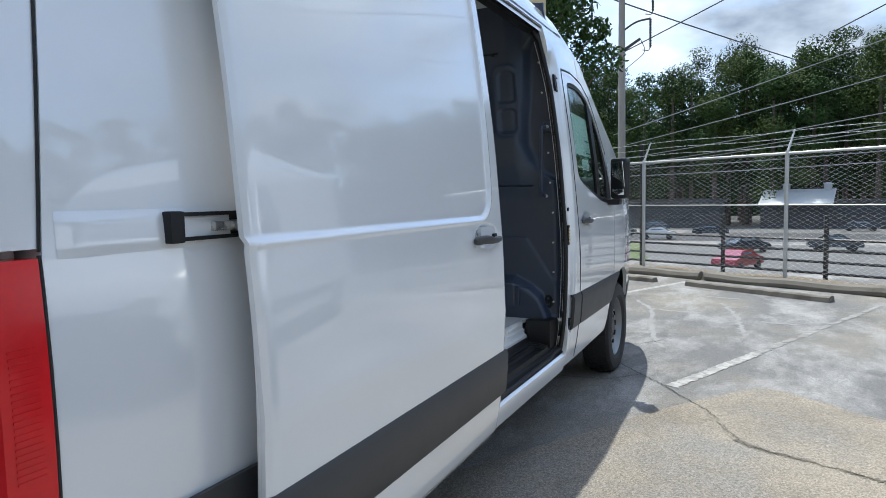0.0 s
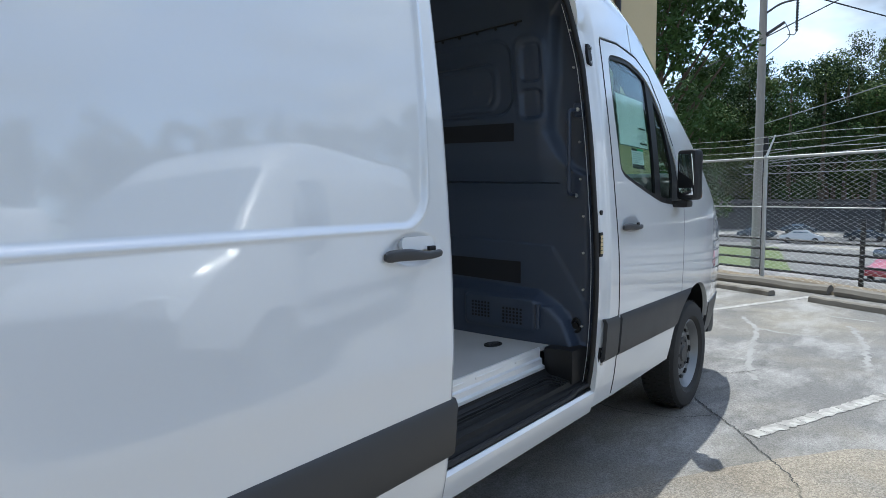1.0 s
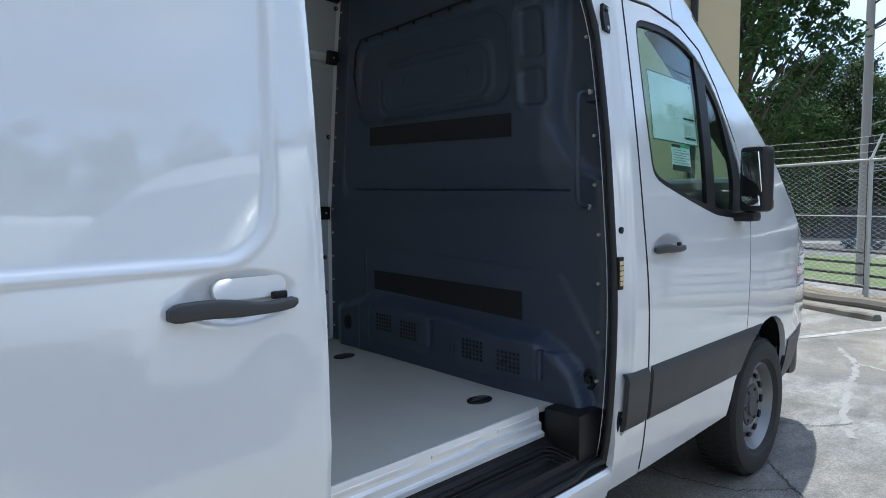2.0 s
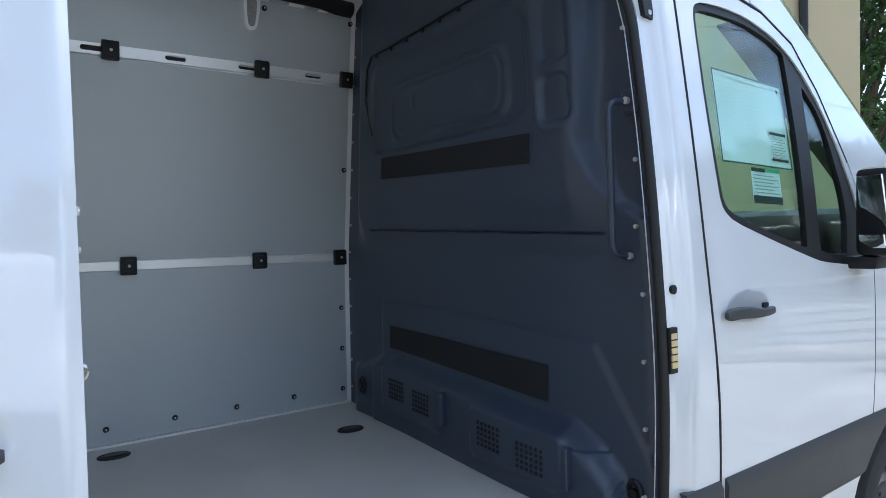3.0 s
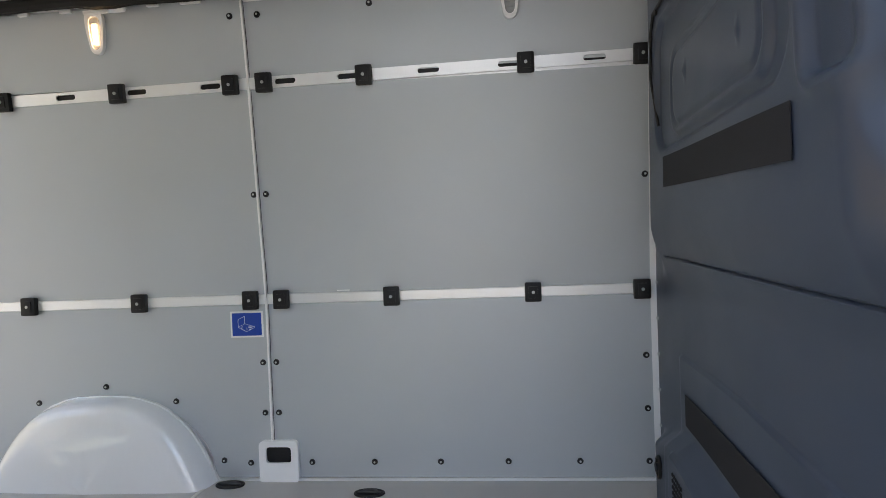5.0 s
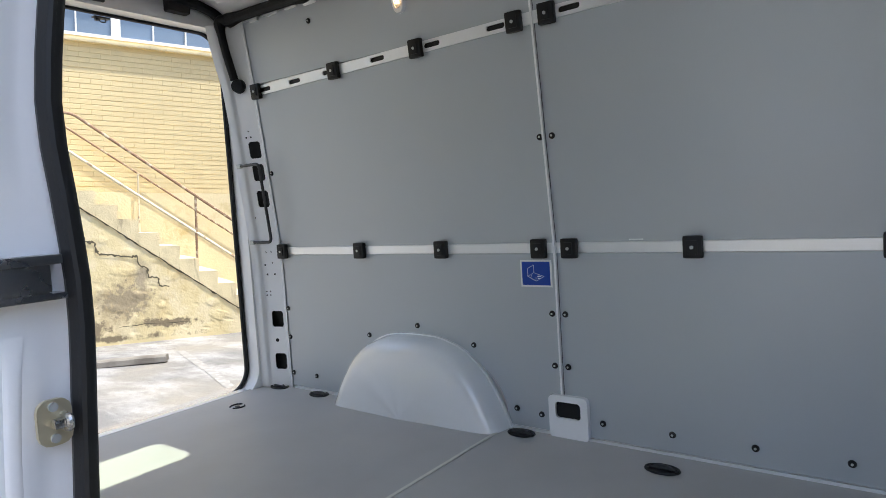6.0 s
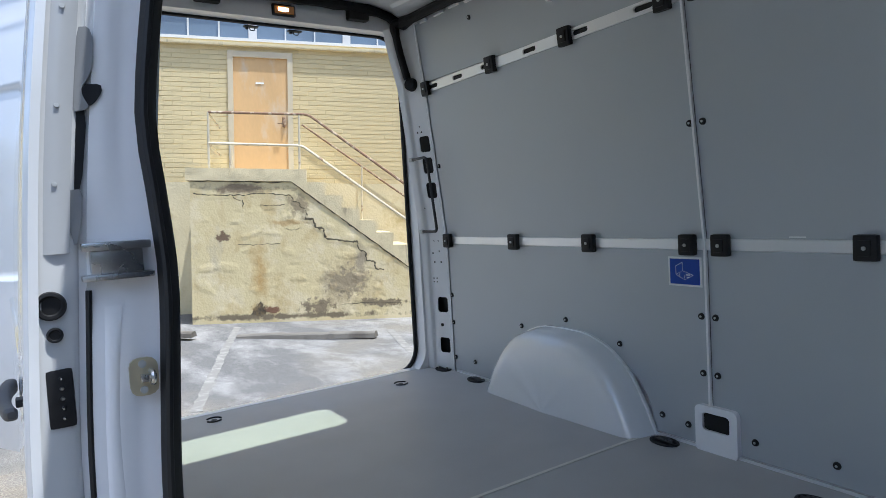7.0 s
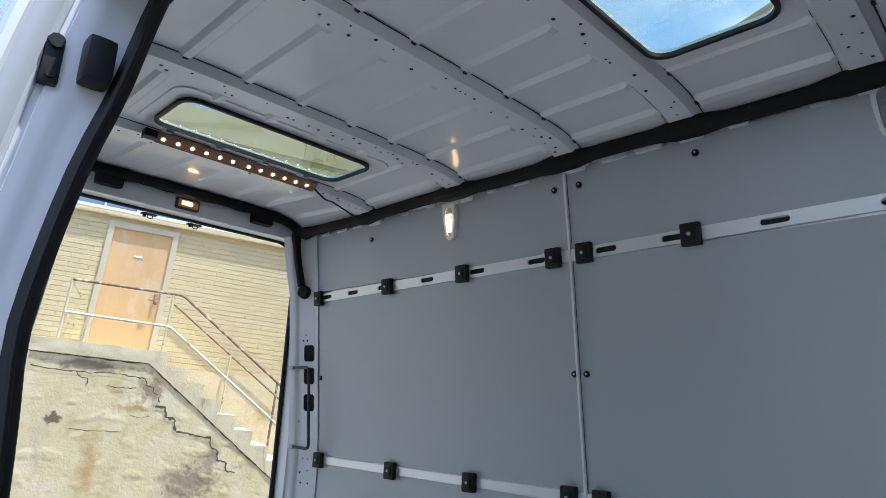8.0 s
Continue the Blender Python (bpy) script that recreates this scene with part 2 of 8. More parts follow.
def layered(name, base, layers, rough=0.9, bump_scale=60.0, bump=0.4):
    """Base colour under noise-shaped stains: (colour, scale, low, high, stretch)."""
    m = bpy.data.materials.new(name)
    m.use_nodes = True
    n, l = m.node_tree.nodes, m.node_tree.links
    p = n["Principled BSDF"]
    p.inputs["Roughness"].default_value = rough
    tc = n.new("ShaderNodeTexCoord")
    out = None
    for k, (color, scale, lo, hi, stretch) in enumerate(layers):
        mp, t, r, x = n.new("ShaderNodeMapping"), n.new("ShaderNodeTexNoise"), n.new("ShaderNodeValToRGB"), n.new("ShaderNodeMix")
        mp.inputs["Scale"].default_value, mp.inputs["Location"].default_value = stretch, (3.1 * k, 1.7 * k, 0.9 * k)
        t.inputs["Scale"].default_value, t.inputs["Detail"].default_value, t.inputs["Roughness"].default_value = scale, 8.0, 0.62
        r.color_ramp.elements[0].position, r.color_ramp.elements[1].position = lo, hi
        x.data_type = "RGBA"
        l.new(tc.outputs["Object"], mp.inputs[0])
        l.new(mp.outputs[0], t.inputs[0])
        l.new(t.outputs[0], r.inputs[0])
        l.new(r.outputs[0], x.inputs[0])
        x.inputs[7].default_value = (*color, 1)
        if out is None:
            x.inputs[6].default_value = (*base, 1)
        else:
            l.new(out, x.inputs[6])
        out = x.outputs[2]
    l.new(out, p.inputs["Base Color"])
    f, bp = n.new("ShaderNodeTexNoise"), n.new("ShaderNodeBump")
    f.inputs["Scale"].default_value, f.inputs["Detail"].default_value = bump_scale, 4.0
    l.new(tc.outputs["Object"], f.inputs[0])
    bp.inputs["Strength"].default_value, bp.inputs["Distance"].default_value = bump, 0.01
    l.new(f.outputs[0], bp.inputs["Height"])
    l.new(bp.outputs[0], p.inputs["Normal"])
    return m


def gravelly():
    """Coarse sandy asphalt: pale and dark stones in a brown binder."""
    m = layered("coarse_sandy_asphalt", (0.192, 0.168, 0.134), [((0.245, 0.212, 0.165), 1.4, 0.42, 0.62, (1, 1, 1)), ((0.15, 0.125, 0.095), 0.9, 0.56, 0.74, (1, 1, 1)), ((0.185, 0.178, 0.165), 0.5, 0.50, 0.66, (1, 1, 1))])
    n, l = m.node_tree.nodes, m.node_tree.links
    p = n["Principled BSDF"]
    col = p.inputs["Base Color"].links[0].from_socket
    tc = n.new("ShaderNodeTexCoord")
    for scale, amount in ((120.0, 0.30), (260.0, 0.26)):
        v, x, r = n.new("ShaderNodeTexVoronoi"), n.new("ShaderNodeMix"), n.new("ShaderNodeValToRGB")
        v.inputs["Scale"].default_value = scale
        l.new(tc.outputs["Object"], v.inputs["Vector"])
        r.color_ramp.elements[0].position, r.color_ramp.elements[1].position = 0.15, 0.85
        l.new(v.outputs["Color"], r.inputs[0])
        x.data_type, x.blend_type = "RGBA", "OVERLAY"
        x.inputs[0].default_value = amount
        l.new(col, x.inputs[6])
        l.new(r.outputs[0], x.inputs[7])
        col = x.outputs[2]
        last = v
    l.new(col, p.inputs["Base Color"])
    bp = n.new("ShaderNodeBump")
    bp.inputs["Strength"].default_value, bp.inputs["Distance"].default_value = 0.6, 0.006
    v2 = n.new("ShaderNodeTexVoronoi")
    v2.inputs["Scale"].default_value = 120.0
    l.new(tc.outputs["Object"], v2.inputs["Vector"])
    l.new(v2.outputs["Distance"], bp.inputs["Height"])
    l.new(bp.outputs[0], p.inputs["Normal"])
    return m


M_ASPHALT = asphalt()
M_COARSE = gravelly()
M_STUCCO = layered("stained_cream_plaster", (0.635, 0.53, 0.295), [
    ((0.68, 0.58, 0.365), 2.2, 0.48, 0.60, (1, 1, 1)),
    ((0.56, 0.44, 0.225), 3.5, 0.52, 0.66, (1, 1, 0.7)),
    ((0.50, 0.36, 0.17), 1.5, 0.62, 0.82, (1.6, 1.6, 0.2)),
    ((0.47, 0.40, 0.27), 1.6, 0.64, 0.78, (1, 1, 0.5)),
    ((0.26, 0.20, 0.125), 9.0, 0.70, 0.76, (1, 1, 1.6)),
], 0.92, 30.0, 0.35)
M_STEPDIRT = layered("dirty_cream_step", (0.64, 0.545, 0.335), [
    ((0.54, 0.455, 0.28), 3.5, 0.50, 0.64, (1, 1, 1)),
    ((0.27, 0.22, 0.145), 4.0, 0.62, 0.76, (2.2, 2.2, 0.35)),
], 0.92, 45.0, 0.4)


def stains(m, spots, turn):
    """Adds blotches to a layered material: (centre, half width, half height, colour, noise scale, low, high)."""
    n, l = m.node_tree.nodes, m.node_tree.links
    p = n["Principled BSDF"]
    tc = n.new("ShaderNodeTexCoord")
    for centre, ru, rz, color, scale, lo, hi in spots:
        mp, ln, no, ad, rp, mx = (n.new("ShaderNode" + k) for k in ("Mapping", "VectorMath", "TexNoise", "Math", "ValToRGB", "Mix"))
        mp.vector_type = "TEXTURE"
        mp.inputs["Location"].default_value, mp.inputs["Rotation"].default_value, mp.inputs["Scale"].default_value = centre, turn, (ru, 1.0, rz)
        ln.operation, ad.operation, mx.data_type = "LENGTH", "MULTIPLY_ADD", "RGBA"
        no.inputs["Scale"].default_value, no.inputs["Detail"].default_value, no.inputs["Roughness"].default_value = scale, 8.0, 0.68
        l.new(tc.outputs["Object"], mp.inputs[0])
        l.new(tc.outputs["Object"], no.inputs["Vector"])
        l.new(mp.outputs[0], ln.inputs[0])
        l.new(ln.outputs["Value"], ad.inputs[0])
        ad.inputs[1].default_value = -0.35
        l.new(no.outputs[0], ad.inputs[2])
        rp.color_ramp.elements[0].position, rp.color_ramp.elements[1].position = lo, hi
        l.new(ad.outputs[0], rp.inputs[0])
        l.new(rp.outputs[0], mx.inputs[0])
        l.new(p.inputs["Base Color"].links[0].from_socket, mx.inputs[6])
        mx.inputs[7].default_value = (*color, 1)
        l.new(mx.outputs[2], p.inputs["Base Color"])


M_FADED = mat("flaked_road_paint", (0.285, 0.275, 0.255), 0.85, vary=0.25, scale=14, fine=80, bump=0.25, second=(0.20, 0.192, 0.178), amount=0.95)
M_LINE = mat("worn_white_road_paint", (0.36, 0.35, 0.325), 0.8, vary=0.32, scale=16, fine=90, bump=0.2, second=(0.24, 0.23, 0.215), amount=0.80)
M_CRACK = mat("crack_filler", (0.045, 0.043, 0.04), 0.9, vary=0.2)
M_SEAM = mat("dark_dirt_seam", (0.12, 0.108, 0.088), 0.95, vary=0.3, scale=14, fine=120, bump=0.4, second=(0.19, 0.168, 0.13), amount=0.75)
M_CONC = mat("weathered_concrete", (0.165, 0.150, 0.128), 0.9, vary=0.25, scale=3, fine=60, bump=0.4, second=(0.105, 0.092, 0.075), amount=0.45)
M_DIRT = mat("dirt_bank", (0.16, 0.125, 0.08), 0.95, vary=0.3, scale=2, fine=30, bump=0.5)
M_GRASSGND = mat("grass_ground", (0.085, 0.115, 0.036), 0.95, vary=0.4, scale=1.2, fine=20, bump=0.6, second=(0.15, 0.14, 0.07), amount=0.4)
M_ROAD = mat("pale_road", (0.115, 0.113, 0.108), 0.9, vary=0.3, scale=0.3, fine=10)
M_BRICK = mat("cream_painted_brick", (0.64, 0.525, 0.290), 0.75, vary=0.08, scale=2.5, fine=40, bump=0.25, rnd=0.05, second=(0.58, 0.455, 0.25), amount=0.30)
M_MORTAR = mat("cream_painted_mortar", (0.64, 0.525, 0.285), 0.85, vary=0.15, scale=3, fine=60, bump=0.3)
M_RENDER = mat("stained_cream_render", (0.66, 0.57, 0.36), 0.85, vary=0.14, scale=1.6, fine=25, bump=0.45, second=(0.50, 0.40, 0.20), amount=0.45)
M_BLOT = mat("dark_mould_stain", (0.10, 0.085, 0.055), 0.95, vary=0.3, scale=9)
M_TAN = mat("tan_painted_wall", (0.58, 0.47, 0.28), 0.8, vary=0.06, scale=0.8, fine=30, bump=0.15)
M_WOOD = mat("weathered_orange_door", (0.66, 0.42, 0.19), 0.7, vary=0.14, scale=2.2, fine=30, stretch=(1.0, 1.0, 0.35), second=(0.64, 0.52, 0.36), amount=0.45)
M_FRAMEPALE = mat("pale_door_frame", (0.58, 0.50, 0.35), 0.7, vary=0.1, scale=5)
M_RAILPAINT = mat("cream_rusty_pipe", (0.62, 0.55, 0.40), 0.6, vary=0.15, scale=9, second=(0.22, 0.10, 0.04), amount=0.42)
M_RUST = mat("rusty_pipe", (0.24, 0.145, 0.085), 0.75, vary=0.3, scale=14, second=(0.56, 0.48, 0.35), amount=0.55)
M_MULLION = mat("white_window_bar", (0.72, 0.72, 0.70), 0.55, vary=0.06, scale=4)
M_BARK = mat("bark", (0.11, 0.085, 0.06), 0.95, vary=0.3, scale=6, fine=30, bump=0.5)
M_POLE = mat("grey_utility_pole", (0.30, 0.275, 0.24), 0.85, vary=0.15, scale=3, fine=30, stretch=(1, 1, 0.1))
M_WIRE = mat("dark_cable", (0.05, 0.05, 0.052), 0.6)
M_LEAF = mat("green_leaves", (0.046, 0.084, 0.024), 0.65, vary=0.45, scale=1.1, fine=6, spec=0.12)
M_LEAF2 = mat("olive_leaves", (0.084, 0.112, 0.034), 0.7, vary=0.45, scale=0.35, fine=3, spec=0.12)
M_LEAF3 = mat("dark_leaves", (0.033, 0.056, 0.020), 0.7, vary=0.45, scale=0.35, fine=3, spec=0.12)
M_CARRED = mat("red_car_paint", (0.26, 0.006, 0.012), 0.3, coat=1.0)
M_CARDARK = mat("dark_car_paint", (0.03, 0.035, 0.045), 0.25, coat=1.0)
M_CARWHITE = mat("pale_car_paint", (0.62, 0.63, 0.64), 0.25, coat=1.0)
M_BLACKRAIL = mat("black_fence_paint", (0.015, 0.015, 0.016), 0.5)
M_ROOFMETAL = mat("pale_metal_roof", (0.52, 0.54, 0.55), 0.5, metal=0.2, vary=0.06, scale=1.0)
M_SHED = mat("grey_cladding", (0.055, 0.056, 0.058), 0.75, vary=0.1, scale=0.8)

# ---- mesh helpers ----


def B():
    return bmesh.new()


def mesh_of(bm, name, material, angle=35):
    me = bpy.data.meshes.new(name)
    bmesh.ops.recalc_face_normals(bm, faces=bm.faces)
    for f in bm.faces:
        f.smooth = True
    bm.to_mesh(me)
    bm.free()
    me.set_sharp_from_angle(angle=radians(angle))
    if material:
        me.materials.append(material)
    return me


def part(name, bm, material, parent=None, label="", angle=35):
    """Links a bmesh as one mesh object under a thing or a part."""
    ob = new(name, mesh_of(bm, name, material, angle))
    if parent:
        ob.parent = parent
    if label:
        tagged(ob, label)
    return ob


def again(ob, m, parent=None):
    """Another object on the same mesh."""
    o = new(ob.name.split(".")[0], ob.data)
    o.parent = parent or ob.parent
    o.matrix_basis = m
    return o


def thing(name, label, category, group="", kind="", at=(0, 0, 0), rz=0):
    e = new(name)
    e.empty_display_size = 0.2
    e.matrix_basis = pose(*at, 0, 0, rz)
    return tagged(e, label, category, group, kind)


def box(bm, c, s, bevel=0.0, m=None, seg=2):
    r = bmesh.ops.create_cube(bm, size=1.0)
    vs = r["verts"]
    for v in vs:
        v.co = Vector((v.co.x * s[0], v.co.y * s[1], v.co.z * s[2]))
    if bevel:
        es = {e for v in vs for e in v.link_edges}
        o = bmesh.ops.bevel(bm, geom=list(es), offset=bevel, segments=seg, affect="EDGES", profile=0.7)
        vs = [v for v in o["verts"]]
    M = Matrix.Translation(c) @ (m or Matrix())
    bmesh.ops.transform(bm, matrix=M, verts=vs)
    return vs


def cyl(bm, p0, p1, r0, r1=None, seg=12, caps=True):
    p0, p1 = Vector(p0), Vector(p1)
    r1 = r0 if r1 is None else r1
    d = p1 - p0
    q = d.to_track_quat("Z", "Y").to_matrix().to_4x4()
    o = bmesh.ops.create_cone(bm, cap_ends=caps, segments=seg, radius1=r0, radius2=r1, depth=d.length)
    bmesh.ops.transform(bm, matrix=Matrix.Translation((p0 + p1) / 2) @ q, verts=o["verts"])
    return o["verts"]


def tube(bm, pts, r, seg=8, caps=True, flat=1.0):
    """A pipe along points, with mitred joints."""
    pts = [Vector(p) for p in pts]
    rings, side = [], None
    for i, p in enumerate(pts):
        a = pts[max(0, i - 1)]
        b = pts[min(len(pts) - 1, i + 1)]
        d = (b - a).normalized()
        if side is None:
            side = d.orthogonal().normalized()
        side = (side - d * side.dot(d)).normalized()
        up = d.cross(side)
        rr = r[i] if isinstance(r, (list, tuple)) else r
        rings.append([bm.verts.new(p + side * math.cos(t) * rr + up * math.sin(t) * rr * flat) for t in (2 * math.pi * k / seg for k in range(seg))])
    for a, b in zip(rings, rings[1:]):
        for k in range(seg):
            bm.faces.new((a[k], a[(k + 1) % seg], b[(k + 1) % seg], b[k]))
    if caps:
        bm.faces.new(rings[0][::-1])
        bm.faces.new(rings[-1])


def arc(pts, n=6, r=0.04):
    """Rounds the corners of an open line of points."""
    pts = [Vector(p) for p in pts]
    out = [pts[0]]
    for a, b, c in zip(pts, pts[1:], pts[2:]):
        k = min(r, (a - b).length * 0.45, (c - b).length * 0.45)
        s, e = b + (a - b).normalized() * k, b + (c - b).normalized() * k
        for i in range(n + 1):
            t = i / n
            out.append(s * (1 - t) ** 2 + b * 2 * t * (1 - t) + e * t * t)
    out.append(pts[-1])
    return out


def rounded(u0, v0, u1, v1, r, n=5):
    out = []
    for cx, cy, a0 in ((u1 - r, v1 - r, 0), (u0 + r, v1 - r, 90), (u0 + r, v0 + r, 180), (u1 - r, v0 + r, 270)):
        for i in range(n + 1):
            a = radians(a0 + 90 * i / n)
            out.append((cx + r * math.cos(a), cy + r * math.sin(a)))
    return out


def ring(cx, cy, r, n=24, ry=None):
    return [(cx + r * math.cos(2 * math.pi * i / n), cy + (ry or r) * math.sin(2 * math.pi * i / n)) for i in range(n)]


def shell(outer, holes, f, thick, cu=(), cv=()):
    """A sheet with holes in (u, v), mapped by f(u, v, depth) and given thickness."""
    bm = B()
    edges = []
    for loop in (outer, *holes):
        vs = [bm.verts.new((u, v, 0)) for u, v in loop]
        edges += [bm.edges.new((a, b)) for a, b in zip(vs, vs[1:] + vs[:1])]
    bmesh.ops.triangle_fill(bm, use_beauty=True, use_dissolve=False, edges=edges)
    for co, no in [((u, 0, 0), (1, 0, 0)) for u in cu] + [((0, v, 0), (0, 1, 0)) for v in cv]:
        bmesh.ops.bisect_plane(bm, geom=bm.verts[:] + bm.edges[:] + bm.faces[:], plane_co=co, plane_no=no)
    front = bm.verts[:]
    flat = {v: (v.co.x, v.co.y) for v in front}
    faces = bm.faces[:]
    rim = [e for e in bm.edges if len(e.link_faces) == 1]
    back = {v: bm.verts.new(f(*flat[v], thick)) for v in front}
    for fc in faces:
        bm.faces.new([back[v] for v in reversed(fc.verts)])
    for e in rim:
        a, b = e.verts
        try:
            bm.faces.new((a, b, back[b], back[a]))
        except ValueError:
            pass
    for v in front:
        v.co = f(*flat[v], 0.0)
    return bm


def patch(us, vs, f, thick=0.0):
    """A grid sheet over us x vs, mapped by f(u, v, depth)."""
    bm = B()
    layers = []
    for d in ((0.0, thick) if thick else (0.0,)):
        layers.append([[bm.verts.new(f(u, v, d)) for v in vs] for u in us])
    for k, g in enumerate(layers):
        for i in range(len(us) - 1):
            for j in range(len(vs) - 1):
                q = (g[i][j], g[i + 1][j], g[i + 1][j + 1], g[i][j + 1])
                bm.faces.new(q if k == 0 else q[::-1])
    if thick:
        g, h = layers
        n, m = len(us) - 1, len(vs) - 1
        for i in range(n):
            for j in (0, m):
                bm.faces.new((g[i][j], g[i + 1][j], h[i + 1][j], h[i][j]))
        for j in range(m):
            for i in (0, n):
                bm.faces.new((g[i][j], g[i][j + 1], h[i][j + 1], h[i][j]))
    return bm


def span(a, b, n):
    return [a + (b - a) * i / n for i in range(n + 1)]


def lerp(table, t):
    """Value at t of a table of (t, value) in rising order."""
    if t <= table[0][0]:
        return table[0][1]
    for (a, p), (b, q) in zip(table, table[1:]):
        if t <= b:
            k = (t - a) / (b - a)
            return p + (q - p) * k
    return table[-1][1]


def soft(table):
    """Smooth (Catmull-Rom) reading of a table."""
    xs = [t for t, _ in table]

    def read(t):
        if t <= xs[0]:
            return table[0][1]
        if t >= xs[-1]:
            return table[-1][1]
        i = max(k for k in range(len(xs) - 1) if xs[k] <= t)
        x0, x1 = xs[i], xs[i + 1]
        p1, p2 = table[i][1], table[i + 1][1]
        m1 = (p2 - table[i - 1][1]) / (x1 - xs[i - 1]) if i else (p2 - p1) / (x1 - x0)
        m2 = (table[i + 2][1] - p1) / (xs[i + 2] - x0) if i + 2 < len(xs) else (p2 - p1) / (x1 - x0)
        h = x1 - x0
        s = (t - x0) / h
        return p1 * (2 * s**3 - 3 * s**2 + 1) + m1 * h * (s**3 - 2 * s**2 + s) + p2 * (3 * s**2 - 2 * s**3) + m2 * h * (s**3 - s**2)

    return read


def eased(poly, rounds=2):
    """Cut the corners of an outline until it runs smoothly."""
    for _ in range(rounds):
        poly = [tuple(a + (b - a) * k for a, b in zip(p, q)) for p, q in zip(poly, poly[1:] + poly[:1]) for k in (0.2, 0.8)]
    return poly


def smooth(a, b, t):
    k = min(1.0, max(0.0, (t - a) / (b - a)))
    return k * k * (3 - 2 * k)


# ---- the van's form: y runs from the rear sill forward, x to its right ----
FLOOR = 0.70
half_width = soft([(0.36, 0.925), (0.55, 0.968), (0.75, 0.990), (1.0, 1.0), (1.2, 0.998), (1.37, 0.988), (1.7, 0.962), (2.0, 0.925), (2.3, 0.880), (2.45, 0.845), (2.55, 0.80)])
roof_line = soft([(-0.1, 2.46), (3.4, 2.46), (3.75, 2.40), (3.94, 2.33), (4.16, 2.2), (4.45, 1.99), (4.83, 1.72), (5.1, 1.5), (5.4, 1.3), (5.67, 1.1), (5.82, 0.85)])
crown = soft([(-0.1, 2.735), (0.12, 2.73), (0.45, 2.705), (0.69, 2.69), (1.3, 2.69), (3.2, 2.69), (3.75, 2.585), (4.0, 2.48), (4.4, 2.22), (4.83, 1.88), (5.1, 1.63), (5.25, 1.52), (5.45, 1.43), (5.7, 1.27), (5.86, 0.98)])


def side_x(y, z):
    return half_width(z) - 0.17 * max(0.0, (y - 4.5) / 1.4) ** 2 - 0.05 * max(0.0, (y - 3.6)) * smooth(1.4, 2.4, z)


def right(y, z, d):
    return Vector((side_x(y, z) - d, y, z))


def left(y, z, d):
    return Vector((d - side_x(y, z), y, z))


def roof_at(x, y):
    e = side_x(y, roof_line(y))
    k = min(1.0, abs(x) / e)
    return roof_line(y) + (crown(y) - roof_line(y)) * (1 - k ** 8) ** 0.6

# ---- the van: shell ----
van = thing("cargo_van", "white high-roof cargo van parked with side and rear doors open", "van")

WALL = [(0.55, -0.895), (0.70, -0.890), (1.42, -0.886), (2.24, -0.800), (2.60, -0.752)]


def wall_x(z):
    return lerp(WALL, z)


def arch_notch(cy, r, z0, n=14):
    """Bottom edge points round a wheel opening, from front to rear."""
    a0 = math.asin(max(-1, min(1, (z0 - 0.37) / r)))
    return [(cy + r * math.cos(a0 + (math.pi - 2 * a0) * i / n), 0.37 + r * math.sin(a0 + (math.pi - 2 * a0) * i / n)) for i in range(n + 1)]


ZC = [0.5, 0.6, 0.75, 0.9, 1.05, 1.2, 1.3, 1.37, 1.5, 1.65, 1.8, 1.95, 2.1, 2.25, 2.38]
def hinge_line(z):
    return lerp([(1.37, 0.050), (1.8, 0.092), (2.46, 0.142)], z)


quarter = [(hinge_line(z), z) for z in (2.46, 2.2, 2.0, 1.8, 1.6, 1.37, 0.42)] + [(0.60, 0.42)] + arch_notch(1.07, 0.44, 0.42)[::-1] + [(1.54, 0.42), (1.855, 0.42), (1.855, 2.46)]
part("side_panel", shell(quarter, [], right, 0.10, span(0.15, 1.8, 8), ZC), M_WHITE, van, "white rear side panel with a black door track")
quarter_l = [(0.03, 2.46), (0.03, 0.42), (0.60, 0.42)] + arch_notch(1.07, 0.44, 0.42)[::-1] + [(1.54, 0.42), (3.36, 0.42), (3.36, 2.46)]
part("side_panel", shell(quarter_l, [], left, 0.06, span(0.2, 3.2, 8), ZC), M_WHITE, van)

# raised shoulder moulding on the rear quarter
bm = patch(span(0.075, 0.46, 14), span(1.365, 1.445, 12), lambda y, z, d: Vector((half_width(z) + 0.0008 + 0.0035 * smooth(1.365, 1.385, z) * (1 - smooth(1.425, 1.445, z)) * smooth(0.075, 0.10, y), y, z)))
part("shoulder_moulding", bm, M_WHITE, van)
# sliding door track
bm = B()
for z0, z1, dx in ((1.378, 1.386, 0.016), (1.428, 1.436, 0.016), (1.386, 1.428, 0.004)):
    vs = box(bm, (half_width(1.4) + dx / 2 - 0.002, 1.065, (z0 + z1) / 2), (dx, 1.55, z1 - z0))
part("door_track", bm, M_BLACK, van, "black sliding door track")
bm = B()
box(bm, (half_width(1.4) + 0.010, 0.305, 1.407), (0.030, 0.034, 0.064), 0.006)
part("track_end_cap", bm, M_BLACK, van)
bm = B()
box(bm, (half_width(1.4) + 0.012, 0.43, 1.405), (0.016, 0.05, 0.02), 0.003)
cyl(bm, (half_width(1.4) + 0.012, 0.46, 1.405), (half_width(1.4) + 0.03, 0.46, 1.405), 0.012, seg=12)
part("track_roller", bm, M_METAL, van)
bm = shell([(0.24, 0.64), (0.58, 0.64), (0.70, 0.80), (0.70, 0.855), (0.24, 0.855)], [], lambda y, z, d: Vector((half_width(z) + 0.014 - d, y, z)), 0.012, (0.4,), (0.75,))
